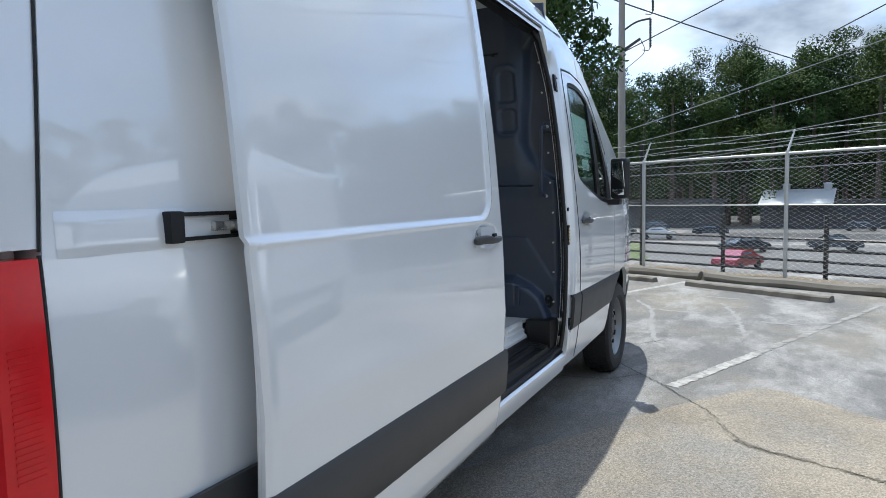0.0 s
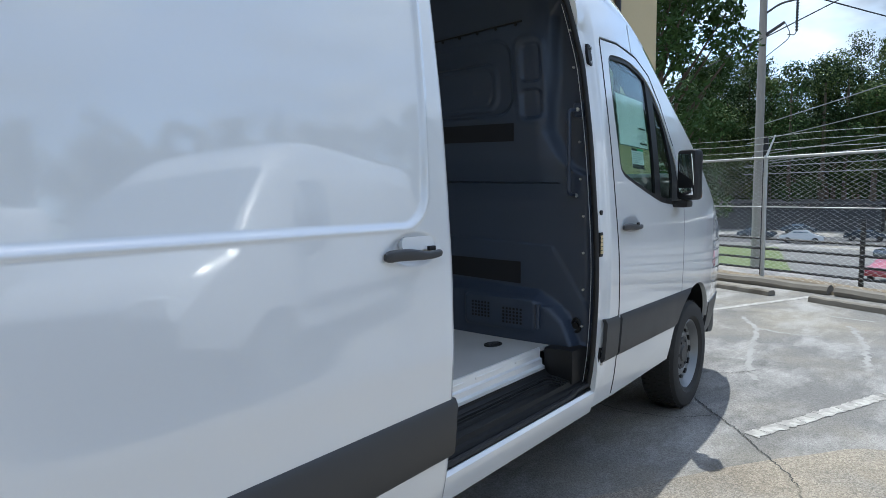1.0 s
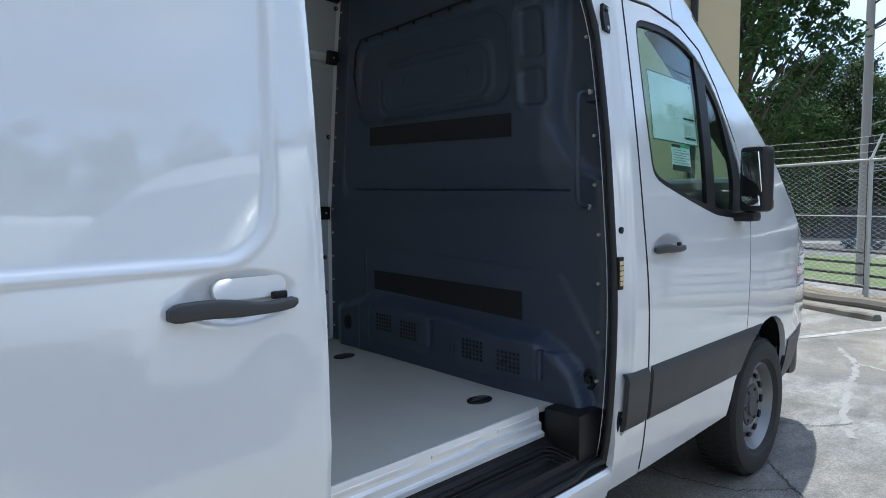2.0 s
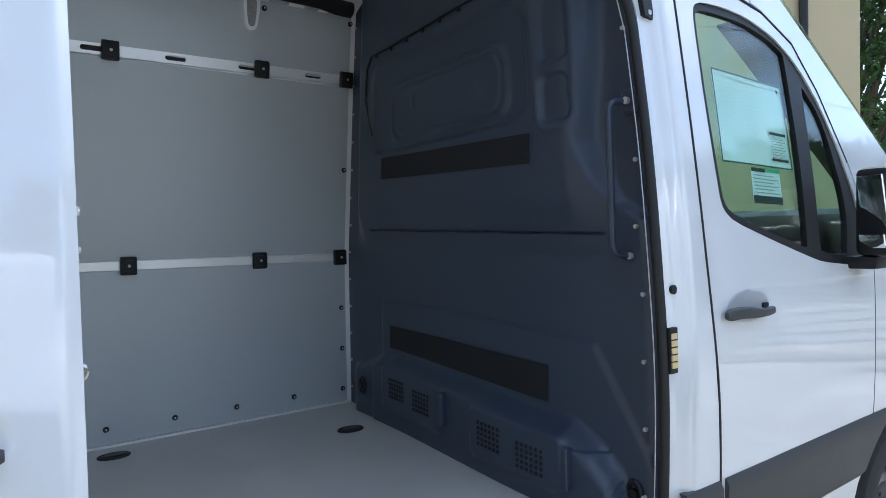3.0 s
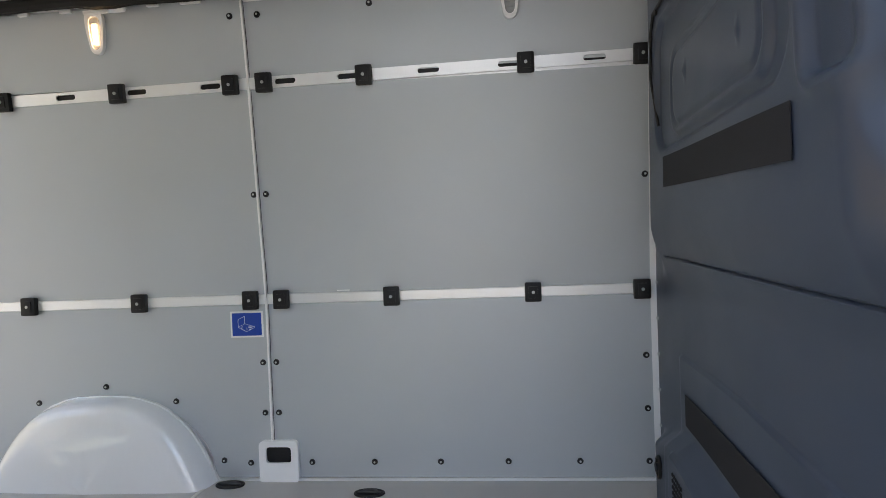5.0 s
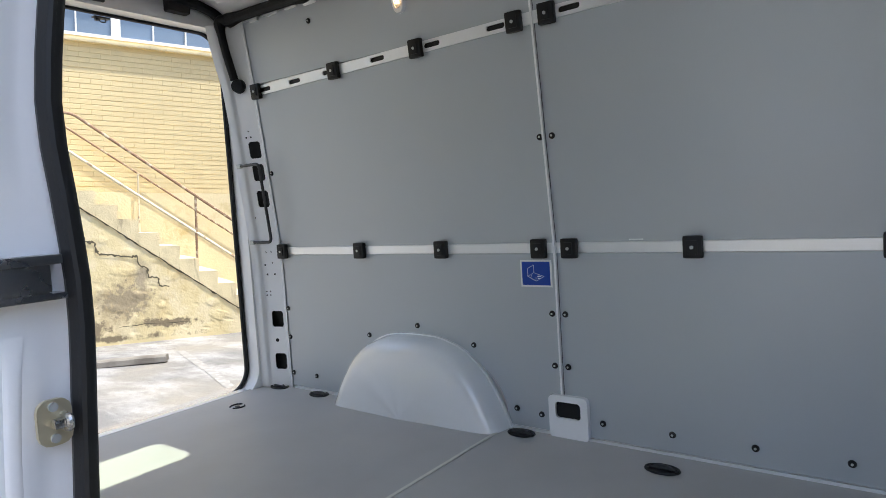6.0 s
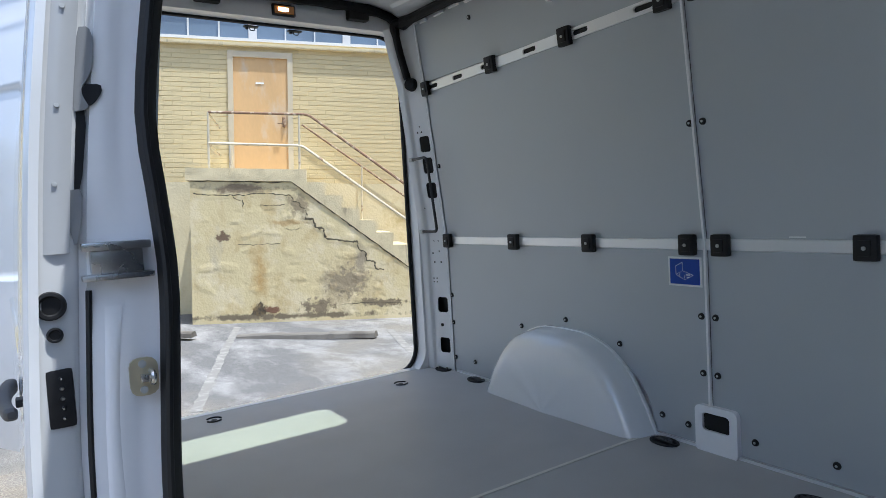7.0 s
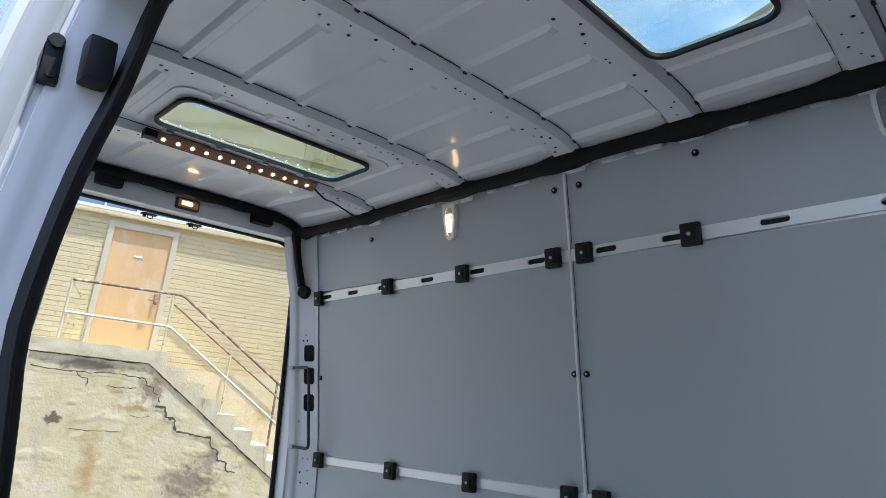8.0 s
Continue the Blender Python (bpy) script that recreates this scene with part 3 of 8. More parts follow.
part("rubbing_strip", bm, M_TRIM, van, "dark grey plastic rubbing strip")

# rear frame with its opening, tail lamps, bumper
opening = [(x, z + 0.018 * (1 - (x / 0.82) ** 2) * smooth(2.3, 2.5, z)) for x, z in rounded(-0.82, 0.675, 0.82, 2.548, 0.13, 8)]


def rear_map(x, z, d):
    on_hole = min(math.hypot(x - a, z - c) for a, c in opening) < 0.003
    return Vector((x * (0.985 if on_hole else 0.94 + 0.055 * smooth(1.6, 2.2, z)), -0.045 + d, z))



def body_half(n=20):
    pts = [(half_width(z), z) for z in span(0.45, 2.46, n)]
    top = [(x, roof_at(x, 0.0)) for x in (0.82, 0.78, 0.70, 0.58, 0.4, 0.2, 0.0)]
    return pts + top


outline = body_half() + [(-x, z) for x, z in body_half()[::-1][1:]]
outline = [(x + math.copysign(0.012 * smooth(2.0, 2.4, z), x) if abs(x) > 0.7 else x, z) for x, z in outline]
part("rear_frame", shell(outline, [opening], rear_map, 0.085, (), ()), M_INNER, van, "white painted rear door frame")
bm = B()
loop = [Vector((x * 0.972, -0.05, 0.7 + (z - 0.7) * 0.998 + 0.004)) for x, z in opening]
tube(bm, loop + [loop[0]], 0.013, 8, caps=False)
part("rear_door_seal", bm, M_RUBBER, van, "black rubber seal")
for s in (1, -1):
    bm = patch(span(-0.075, 0.040, 6), span(0.62, 1.37, 14), lambda y, z, d: Vector((s * (half_width(z) + 0.006 - d - 0.06 * smooth(-0.03, -0.075, y)), y, z)), 0.06)
    lamp = part("tail_lamp", bm, M_RED, van, "red tail lamp with ribbed lens")
    bm = B()
    for i in range(20):
        z = 1.02 + i * 0.011
        box(bm, (s * (half_width(z) + 0.0065), 0.0, z), (0.002, 0.045, 0.004))
    part("lens_rib", bm, M_RED, lamp)
    bm = B()
    tube(bm, [(s * (half_width(z) + 0.003), 0.0435, z) for z in span(0.62, 1.375, 12)], 0.0035, 6)
    part("lamp_gasket", bm, M_RUBBER, lamp)
bm = B()
box(bm, (0, -0.10, 0.50), (1.90, 0.16, 0.20), 0.03)
part("rear_bumper", bm, M_TRIM, van)


def rear_door(name, hinge_side, turn):
    """A rear door leaf; its hinge edge is the origin, it extends along -y when turned 90 degrees open."""
    e = new(name)
    e.parent = van
    s = hinge_side

    def skin(u, z, d):
        folds = 0.008 * smooth(2.485, 2.465, z) + 0.009 * smooth(2.245, 2.225, z) - 0.012 * smooth(1.415, 1.385, z)
        x = half_width(z) - 0.004 - folds * smooth(0.10, 0.13, u) - d - 0.25 * max(0, (u - 0.68)) ** 2
        return Vector((s * x, hinge_line(z) - 0.008 - u, z + 0.085 * smooth(0.0, 0.40, u) * smooth(2.35, 2.62, z)))

    body = part("door_leaf", patch(span(0.0, 0.86, 20), [1.385, 1.39, 1.40, 1.415, 1.43, 1.5, 1.7, 1.9, 2.1, 2.21, 2.225, 2.235, 2.245, 2.26, 2.35, 2.45, 2.465, 2.475, 2.485, 2.50, 2.56, 2.60, 2.62], skin, 0.055), M_WHITE, e)
    part("door_leaf_lower", patch(span(0.13, 0.86, 16), [0.62, 0.64, 0.8, 1.0, 1.2, 1.32, 1.35, 1.37, 1.385], skin, 0.055), M_WHITE, e)
    for z in (0.95, 2.2):
        bm = B()
        box(bm, (s * (half_width(z) - 0.005), -0.055, z), (0.03, 0.10, 0.10), 0.008)
        part("hinge", bm, M_WHITE, e)
    piv = Vector((s * 0.95, -0.05, 0))
    e.matrix_basis = Matrix.Translation(piv) @ pose(0, 0, 0, 0, 0, turn) @ Matrix.Translation(-piv)
    return e


rear_door("rear_door", 1, 30)
bm = B()
tube(bm, [(half_width(z) - 0.004, hinge_line(z) - 0.003, z) for z in span(1.38, 2.44, 10)], 0.0028, 6)
part("hinge_seam", bm, M_RUBBER, van)
bm = patch(span(0, 1, 5), span(1.385, 2.46, 14), lambda u, z, d: Vector((half_width(z) - 0.006 - d, -0.045 + (hinge_line(z) + 0.041) * u, z)), 0.03)
part("hinge_post", bm, M_WHITE, van, "white hinge post of the rear door")
rear_door("rear_door", -1, -176)

# roof with two glazed openings; swages on its underside
SW = [-0.66, -0.48, -0.29, -0.10, 0.10, 0.29, 0.48, 0.66]
RIBS = [0.10, 0.69, 1.28, 1.82, 2.25, 2.74, 3.16]


def swage(x, y, y0, y1):
    """Depth of the pressed ridges, which run out before the bows."""
    k = min(abs(x - s) for s in SW)
    return 0.016 * smooth(0.024, 0.010, k) * smooth(y0 + 0.012, y0 + 0.030, y) * smooth(y1 - 0.012, y1 - 0.030, y)


edge = 0.8425
xs_roof = sorted(set([s + o for s in SW for o in (-0.026, -0.024, -0.018, -0.012, 0.012, 0.018, 0.024, 0.026)] + [-0.8425, -0.835, -0.82, -0.79, -0.75, -0.57, -0.385, -0.19, 0.0, 0.19, 0.385, 0.57, 0.75, 0.79, 0.82, 0.835, 0.8425, -0.44, 0.40]))
bays = [-0.04, 0.10, 0.69, 1.28, 1.82, 2.25, 2.74, 3.16, 3.5]
for y0, y1 in zip(bays, bays[1:]):
    a, c = (y0 + 0.04, y1 - 0.04) if y0 > 0 and y1 < 3.3 else (y0, y1)
    ys_ = sorted(set([y0, a, a + 0.012, a + 0.021, a + 0.030, c - 0.030, c - 0.021, c - 0.012, c, y1] + span(a + 0.03, c - 0.03, 6) + [w for w in (0.79, 1.15, 2.27, 2.68) if y0 < w < y1]))
    bm = patch(xs_roof, ys_, lambda x, y, d: Vector((x, y, roof_at(x, y) - 0.055 - swage(x, y, a, c) * (1 if y0 > 0 else 0))))
    gone = []
    for f in bm.faces:
        m = f.calc_center_median()
        if -0.44 < m.x < 0.40 and (0.79 < m.y < 1.15 or 2.27 < m.y < 2.68):
            gone.append(f)
    bmesh.ops.delete(bm, geom=gone, context="FACES")
    part("roof_panel", bm, M_INNER, van, "white metal roof panel with pressed ridges", angle=18)
bm = shell([(-edge, -0.04), (edge, -0.04), (edge, 3.5), (-edge, 3.5)], [rounded(-0.44, 0.79, 0.40, 1.15, 0.06), rounded(-0.44, 2.27, 0.40, 2.68, 0.06)], lambda x, y, d: Vector((x, y, roof_at(x, y) + 0.006 - 0.050 * (1 - (abs(x) / edge) ** 6) - d)), 0.004, span(-0.8, 0.8, 16), span(0.2, 3.3, 8))
part("roof_skin", bm, M_WHITE, van)
for i, (y0, y1) in enumerate(((0.84, 1.10), (2.325, 2.63))):
    bm = shell(rounded(-0.46, y0 - 0.06, 0.42, y1 + 0.06, 0.06), [rounded(-0.39, y0 - 0.005, 0.37, y1 + 0.005, 0.05)], lambda x, y, d: Vector((x, y, roof_at(x, y) - 0.052 - d)), 0.008, span(-0.4, 0.4, 8), ())
    sk = part("roof_window", bm, M_INNER, van, "green-tinted roof window in a black rubber frame")
    bm = shell(rounded(-0.40, y0 - 0.016, 0.38, y1 + 0.016, 0.058), [rounded(-0.388, y0 - 0.004, 0.368, y1 + 0.004, 0.052)], lambda x, y, d: Vector((x, y, roof_at(x, y) - 0.062 - d)), 0.012, span(-0.3, 0.3, 4), ())
    part("window_gasket", bm, M_RUBBER, sk)
    bm = shell(rounded(-0.385, y0 - 0.002, 0.365, y1 + 0.002, 0.05), [], lambda x, y, d: Vector((x, y, roof_at(x, y) - 0.060 - d)), 0.003, span(-0.3, 0.3, 4), ())
    part("pane", bm, M_ROOFGLASS, sk)

# roof bows
for k, y in enumerate(RIBS[1:-1]):
    w = 0.075

    def bow(x, v, d, y=y, w=w):
        prof = [(-w / 2 - 0.02, 0.0), (-w / 2, 0.028), (w / 2, 0.028), (w / 2 + 0.02, 0.0)]
        a = prof[int(v)]
        return Vector((x, y + a[0], roof_at(x, y) - 0.056 - a[1]))

    rb = part("roof_bow", patch(span(-0.77, 0.77, 30), [0, 1, 2, 3], bow), M_INNER, van, "white pressed-steel roof bow with punched holes", angle=25)
    # black tubes draw the shadow line in the gap between bow and roof
    bm = B()
    for s_ in (-1, 1):
        tube(bm, [(x, y + s_ * (w / 2 + 0.021), roof_at(x, y) - 0.0575 - 0.001 * math.sin(x * 9)) for x in span(-0.77, 0.77, 30)], 0.0017 if s_ > 0 else 0.0010, 5)
    part("joint_gap", bm, M_BLACK, rb)
    bm = B()
    rnd = random.Random(40 + k)
    x = -0.66
    while x < 0.70:
        r = rnd.choice((0.0032, 0.004, 0.0055))
        yy = y + rnd.choice((-0.018, 0.0, 0.02))
        z = roof_at(x, y) - 0.056 - 0.0285
        cyl(bm, (x, yy, z - 0.0006), (x, yy, z + 0.002), r, seg=10)
        x += rnd.choice((0.022, 0.04, 0.06, 0.10))
    tagged(part("punched_hole", bm, M_BLACK, rb), kind="stuff")
# lengthwise joints between the bows and the swages
joint0 = None
for k, y in enumerate(RIBS[1:-1]):
    for x in SW:
        m = pose(x, y + 0.062, roof_at(x, y) - 0.064)
        if joint0 is None:
            bm = B()
            box(bm, (0, 0, 0), (0.016, 0.010, 0.014), 0.003, seg=1)
            joint0 = part("bow_clip", bm, M_TRIM, van)
            joint0.matrix_basis = m
        else:
            again(joint0, m)

# LED bar on the rearmost bow
zl = roof_at(0, 0.69) - 0.056 - 0.042
LEDM = pose(-0.01, 0.772, zl + 0.004, 38)
bm = B()
box(bm, (0, 0, 0), (0.68, 0.046, 0.014), 0.004, LEDM.to_3x3().to_4x4())
bmesh.ops.translate(bm, vec=LEDM.translation, verts=bm.verts)
led = part("led_bar", bm, mat("brown_led_strip", (0.34, 0.20, 0.13), 0.25, vary=0.2, scale=30), van, "brown strip of warm LEDs on the roof bow")
bm = B()
cyl(bm, (0, 0, 0), (0, 0, 0.004), 0.0062, seg=10)
first = part("led", bm, M_LED, led)
first.matrix_basis = LEDM @ pose(0.315, 0.0, -0.0095)
bm = B()
box(bm, LEDM @ Vector((0.362, 0, 0)), (0.045, 0.04, 0.03), 0.006)
part("led_driver", bm, M_BLACK, led)
for i in range(1, 12):
    again(first, LEDM @ pose(0.315 - 0.0545 * i - (0.012 if i > 5 else 0.0), 0.0, -0.0095), led)
bm = B()
tube(bm, arc([(-0.35, 0.765, zl), (-0.40, 0.78, zl - 0.04), (-0.50, 0.70, zl - 0.01), (-0.66, 0.69, zl - 0.05)], 6, 0.03), 0.004, 6)
part("led_cable", bm, M_BLACK, led)

# ---- cab: pillar, door, wing, windscreen, bonnet ----
SEAM = soft([(0.40, 3.432), (0.6, 3.405), (0.83, 3.388), (1.077, 3.376), (1.25, 3.362), (1.45, 3.349), (1.75, 3.335), (2.15, 3.333), (2.3, 3.333)])
seam_pts = [(SEAM(z), z) for z in span(0.40, 2.22, 14)]
pillar = [(3.197, 0.40)] + [(y - 0.005, z) for y, z in seam_pts] + [(3.338, 2.236), (3.55, 2.246), (3.76, 2.226), (3.76, 2.40), (3.5, 2.45), (3.115, 2.46), (3.118, 2.35), (3.152, 2.24), (3.197, 2.10)]


def jamb(y, z, d):
    # the pillar steps inward towards the door opening
    inset = 0.030 * (1 - smooth(3.197, 3.285, y)) * (1 - smooth(2.2, 2.35, z)) * smooth(0.55, 0.7, z)
    crease = 0.0025 * math.exp(-((y - 3.205) / 0.010) ** 2) - 0.0025 * math.exp(-((y - 3.262) / 0.007) ** 2)
    return Vector((side_x(y, z) - inset + crease * smooth(0.75, 0.9, z) * (1 - smooth(2.1, 2.25, z)) - d, y, z))


part("door_pillar", shell(pillar, [], jamb, 0.028, [3.13, 3.16, 3.18, 3.197, 3.205, 3.213, 3.221, 3.235, 3.25, 3.256, 3.262, 3.268, 3.275, 3.29, 3.31, 3.34], ZC), M_WHITE, van, "white door pillar with rubber seal")
main_glass = [(3.432, 2.10), (3.440, 2.135), (3.475, 2.147), (3.70, 2.152), (3.86, 2.128), (3.945, 2.098), (3.955, 2.085), (3.947, 1.79), (3.938, 1.462), (3.925, 1.457), (3.726, 1.505), (3.52, 1.560), (3.475, 1.585), (3.458, 1.625), (3.434, 1.86)]
quarter_glass = [(4.050, 1.995), (4.066, 1.99), (4.146, 1.915), (4.19, 1.82), (4.238, 1.64), (4.246, 1.55), (4.222, 1.43), (4.210, 1.422), (4.030, 1.441), (4.024, 1.455), (4.033, 1.79)]


main_glass, quarter_glass = eased(main_glass, 1), eased(quarter_glass, 1)
door_hole = eased([(3.412, 2.11), (3.425, 2.152), (3.47, 2.168), (3.58, 2.174), (3.72, 2.172), (3.88, 2.142), (3.99, 2.095), (4.08, 2.03), (4.17, 1.93), (4.25, 1.79), (4.33, 1.60), (4.365, 1.43), (4.35, 1.388), (4.20, 1.392), (4.02, 1.408), (3.93, 1.428), (3.72, 1.482), (3.50, 1.542), (3.450, 1.575), (3.434, 1.62), (3.412, 1.86)], 1)
front_edge = [(4.420, 1.40), (4.402, 1.2), (4.392, 1.0), (4.386, 0.73)]
door_poly = [(y + 0.004, z) for y, z in seam_pts[:-1]] + [(3.341, 2.222), (3.55, 2.232), (3.83, 2.205), (4.02, 2.135), (4.16, 1.985), (4.30, 1.745), (4.40, 1.54)] + front_edge + arch_notch(4.74, 0.49, 0.6)[13:] + [(4.30, 0.42), (3.5, 0.40)]
wing = [(4.427, 1.40), (4.408, 1.548), (4.308, 1.755), (4.168, 1.995), (4.028, 2.146), (3.836, 2.217), (3.77, 2.229), (3.78, 2.385), (3.95, 2.32), (4.2, 2.16), (4.5, 1.95), (4.85, 1.70), (5.1, 1.5), (5.4, 1.3), (5.67, 1.1), (5.80, 0.86), (5.80, 0.60), (5.78, 0.45)] + arch_notch(4.74, 0.49, 0.45)[:12] + [(4.393, 0.73), (4.399, 1.0), (4.409, 1.2)]
YC = span(3.5, 5.7, 18)
door = part("front_door", shell(door_poly, [door_hole], right, 0.035, YC, ZC), M_WHITE, van, "white passenger door with a paper sheet in its window")
part("front_wing", shell(wing, [], right, 0.03, YC, ZC), M_WHITE, van)
part("front_door", shell(door_poly, [door_hole], left, 0.035, YC, ZC), M_WHITE, van)
part("front_wing", shell(wing, [], left, 0.03, YC, ZC), M_WHITE, van)
part("door_pillar", shell(pillar, [], left, 0.06, [3.3], ZC), M_WHITE, van)
for side, parent in ((right, door), (left, van)):
    bm = shell(door_hole, [main_glass, quarter_glass], lambda y, z, d: side(y, z, 0.006 + d), 0.02, YC, ZC)
    part("window_surround", bm, M_BLACK, parent, "black window surround")
    for poly in (main_glass, quarter_glass):
        g = part("pane", shell(poly, [], lambda y, z, d: side(y, z, 0.014 + d), 0.004, YC, ZC), M_GLASS, parent)
        g.visible_shadow = False
# dark gaps of the door seams
for pts in ([(SEAM(z), z) for z in span(0.42, 2.21, 30)] + [(3.345, 2.229), (3.55, 2.239), (3.70, 2.228), (3.83, 2.212), (4.02, 2.141), (4.16, 1.991), (4.30, 1.750)],):
    bm = B()
    tube(bm, [right(y, z, 0.0005) for y, z in pts], 0.0036, 6)
    part("door_seam", bm, M_RUBBER, van)
bm = B()
tube(bm, [right(lerp([(0.73, 4.389), (1.0, 4.3955), (1.2, 4.4055), (1.40, 4.4235)], z), z, 0.002) for z in span(0.74, 1.42, 10)], 0.003, 6)
part("door_seam", bm, M_TRIM, van)
# rubbing strips and arch trim
def strip_end(y1, z):
    """The long strip is cut by the wheel arch."""
    return y1 if y1 < 4 else 4.735 - math.sqrt(max(0.0, 0.495 ** 2 - (z - 0.37) ** 2))


for y0, y1 in ((3.225, 3.383), (3.41, 4.30)):
    bm = patch(span(0, 1, 10), [0.63, 0.65, 0.70, 0.74, 0.78, 0.825, 0.845], lambda u, z, d: Vector((side_x(y0 + (strip_end(y1, z) - y0) * u, z) + (0.013 if 0.64 < z < 0.84 else 0.002) - d, y0 + (strip_end(y1, z) - y0) * u, z)), 0.02)
    part("rubbing_strip", bm, M_TRIM, van, "dark grey plastic rubbing strip")
for cy in (4.74, 1.07):
    for sgn in (1, -1):
        bm = B()
        bmesh.ops.create_cone(bm, cap_ends=True, segments=28, radius1=0.44 if cy < 2 else 0.50, radius2=0.44 if cy < 2 else 0.50, depth=0.16)
        bmesh.ops.transform(bm, matrix=Matrix.Translation((sgn * (0.90 if cy < 2 else 0.84), cy, 0.40)) @ pose(0, 0, 0, 0, 90, 0), verts=bm.verts)
        kill = [f for f in bm.faces if sgn * f.normal.x > 0.9 or f.calc_center_median().z < 0.46]
        bmesh.ops.delete(bm, geom=kill, context="FACES")
        part("wheel_housing", bm, M_BLACK, van)
# unseen dark box, added to stop sun passing through the empty engine bay
bm = B()
box(bm, (0, 5.30, 0.72), (1.42, 0.80, 0.56), 0.04)
part("engine", bm, M_BLACK, van)
bm = patch(span(3.5, 4.0, 8), span(-1, 1, 24), lambda y, k, d: Vector((k * side_x(y, roof_line(y)), y, roof_at(k * side_x(y, roof_line(y)) * 0.999, y) - d)), 0.03)
part("cab_roof", bm, M_WHITE, van)
bm = patch(span(4.0, 5.12, 14), span(-1, 1, 24), lambda y, k, d: Vector((k * side_x(y, roof_line(y)), y, roof_at(k * side_x(y, roof_line(y)) * 0.999, y) - d)), 0.006)
g = part("windscreen", bm, M_GLASS, van)
g.visible_shadow = False
bm = patch(span(5.12, 5.86, 10), span(-1, 1, 24), lambda y, k, d: Vector((k * side_x(y, roof_line(y)), y, roof_at(k * side_x(y, roof_line(y)) * 0.999, y) - d)), 0.03)
part("bonnet", bm, M_WHITE, van)
bm = B()
box(bm, (0, 5.80, 0.62), (1.62, 0.16, 0.62), 0.06)
part("front_bumper", bm, M_TRIM, van)
bm = B()
box(bm, (0, 5.855, 0.92), (0.9, 0.08, 0.2), 0.03)
part("grille", bm, M_BLACK, van)
for sgn in (1, -1):
    bm = patch(span(5.19, 5.80, 6), span(0.40, 0.66, 4), lambda y, z, d: Vector((sgn * (side_x(y, z) + 0.006 - d), y, z)), 0.02)
    part("bumper_corner", bm, M_TRIM, van)


def pull_handle(y0, y1, z, xoff, parent, cupped=False):
    """A grip over a recessed cup."""
    e = new("door_handle")
    e.parent = parent
    yc = (y0 + y1) / 2

    def cup(y, zz, d):
        return Vector((half_width(zz) + xoff + 0.0015, y, zz))

    if not cupped:
        bm = shell(ring(yc + 0.01, z + 0.013, 0.42 * (y1 - y0), 28, 0.045), [], cup, 0.002)
        part("handle_cup", bm, M_WHITE, e)
    x = half_width(z) + xoff

    def lever(u, t, d):
        # blunt rear end, slimmer towards the front, standing off in the middle
        h = (0.0165 - 0.0055 * smooth(0.35, 0.75, u)) * (0.55 + 0.45 * smooth(0.0, 0.06, u) * smooth(1.0, 0.95, u))
        w = 0.0105 * (0.6 + 0.4 * smooth(0.0, 0.05, u) * smooth(1.0, 0.95, u))
        c, s_ = math.cos(t), math.sin(t)
        return Vector((x + 0.013 + 0.012 * math.sin(math.pi * u) + w * math.copysign(abs(c) ** 0.6, c), y0 + (y1 - y0) * u, z - 0.002 - 0.002 * u + 0.004 * math.sin(2 * math.pi * u) + h * math.copysign(abs(s_) ** 0.6, s_)))

    bm = patch(span(0, 1, 24), span(0, 2 * math.pi, 20), lever)
    bmesh.ops.remove_doubles(bm, verts=bm.verts, dist=0.0004)
    bmesh.ops.holes_fill(bm, edges=[e_ for e_ in bm.edges if len(e_.link_faces) == 1])
    part("grip", bm, M_TRIM, e, "dark grey grip")
    bm = B()
    box(bm, (x + 0.001, y1 - 0.030, z + 0.010), (0.012, 0.030, 0.014), 0.004)
    part("lock_cylinder", bm, M_BLACK, e)
    bm = shell(rounded(y0 + 0.36 * (y1 - y0), z + 0.008, y1 - 0.012, z + 0.047, 0.018, 5), [], lambda yy, zz, d: Vector((half_width(zz) + xoff - 0.003 - d, yy, zz)), 0.014)
    part("lock_cover", bm, M_WHITE, e)
    return e


pull_handle(3.402, 3.652, 1.291, 0.002, door)

# hidden strip under the bonnet's edge, added to keep sun out of the van's shadow
bm = patch(span(0, 1, 4), span(4.0, 5.7, 24), lambda u, y, d: Vector((side_x(y, roof_line(y) - 0.03) - 0.012 - 0.22 * u, y, roof_line(y) - 0.03 - d)), 0.01)
part("inner_wing", bm, M_BLACK, van)

# mirror
mir = new("wing_mirror")
mir.parent = van
bm = B()
box(bm, (1.072, 4.245, 1.57), (0.122, 0.10, 0.30), 0.040, pose(0, 0, 0, 0, 0, -14), seg=4)
part("mirror_shell", bm, M_BLACK, mir, "black mirror shell")
bm = B()
box(bm, (1.066, 4.194, 1.600), (0.092, 0.010, 0.185), 0.004, pose(0, 0, 0, 9, 0, -20))
part("mirror_pane", bm, M_MIRROR, mir)
bm = B()
box(bm, (1.066, 4.194, 1.472), (0.092, 0.010, 0.046), 0.004, pose(0, 0, 0, 12, 0, -22))
part("lower_mirror_pane", bm, M_MIRROR, mir)
bm = B()
box(bm, (1.118, 4.275, 1.455), (0.030, 0.050, 0.045), 0.012)
part("indicator", bm, M_AMBER, mir, "amber and clear indicator lens")
bm = B()
box(bm, (1.0, 4.26, 1.398), (0.15, 0.11, 0.045), 0.02)
box(bm, (0.955, 4.22, 1.40), (0.05, 0.24, 0.06), 0.015)
part("mirror_arm", bm, M_BLACK, mir)

# sheets behind the passenger window
wx = lambda y, z: side_x(y, z) - 0.024


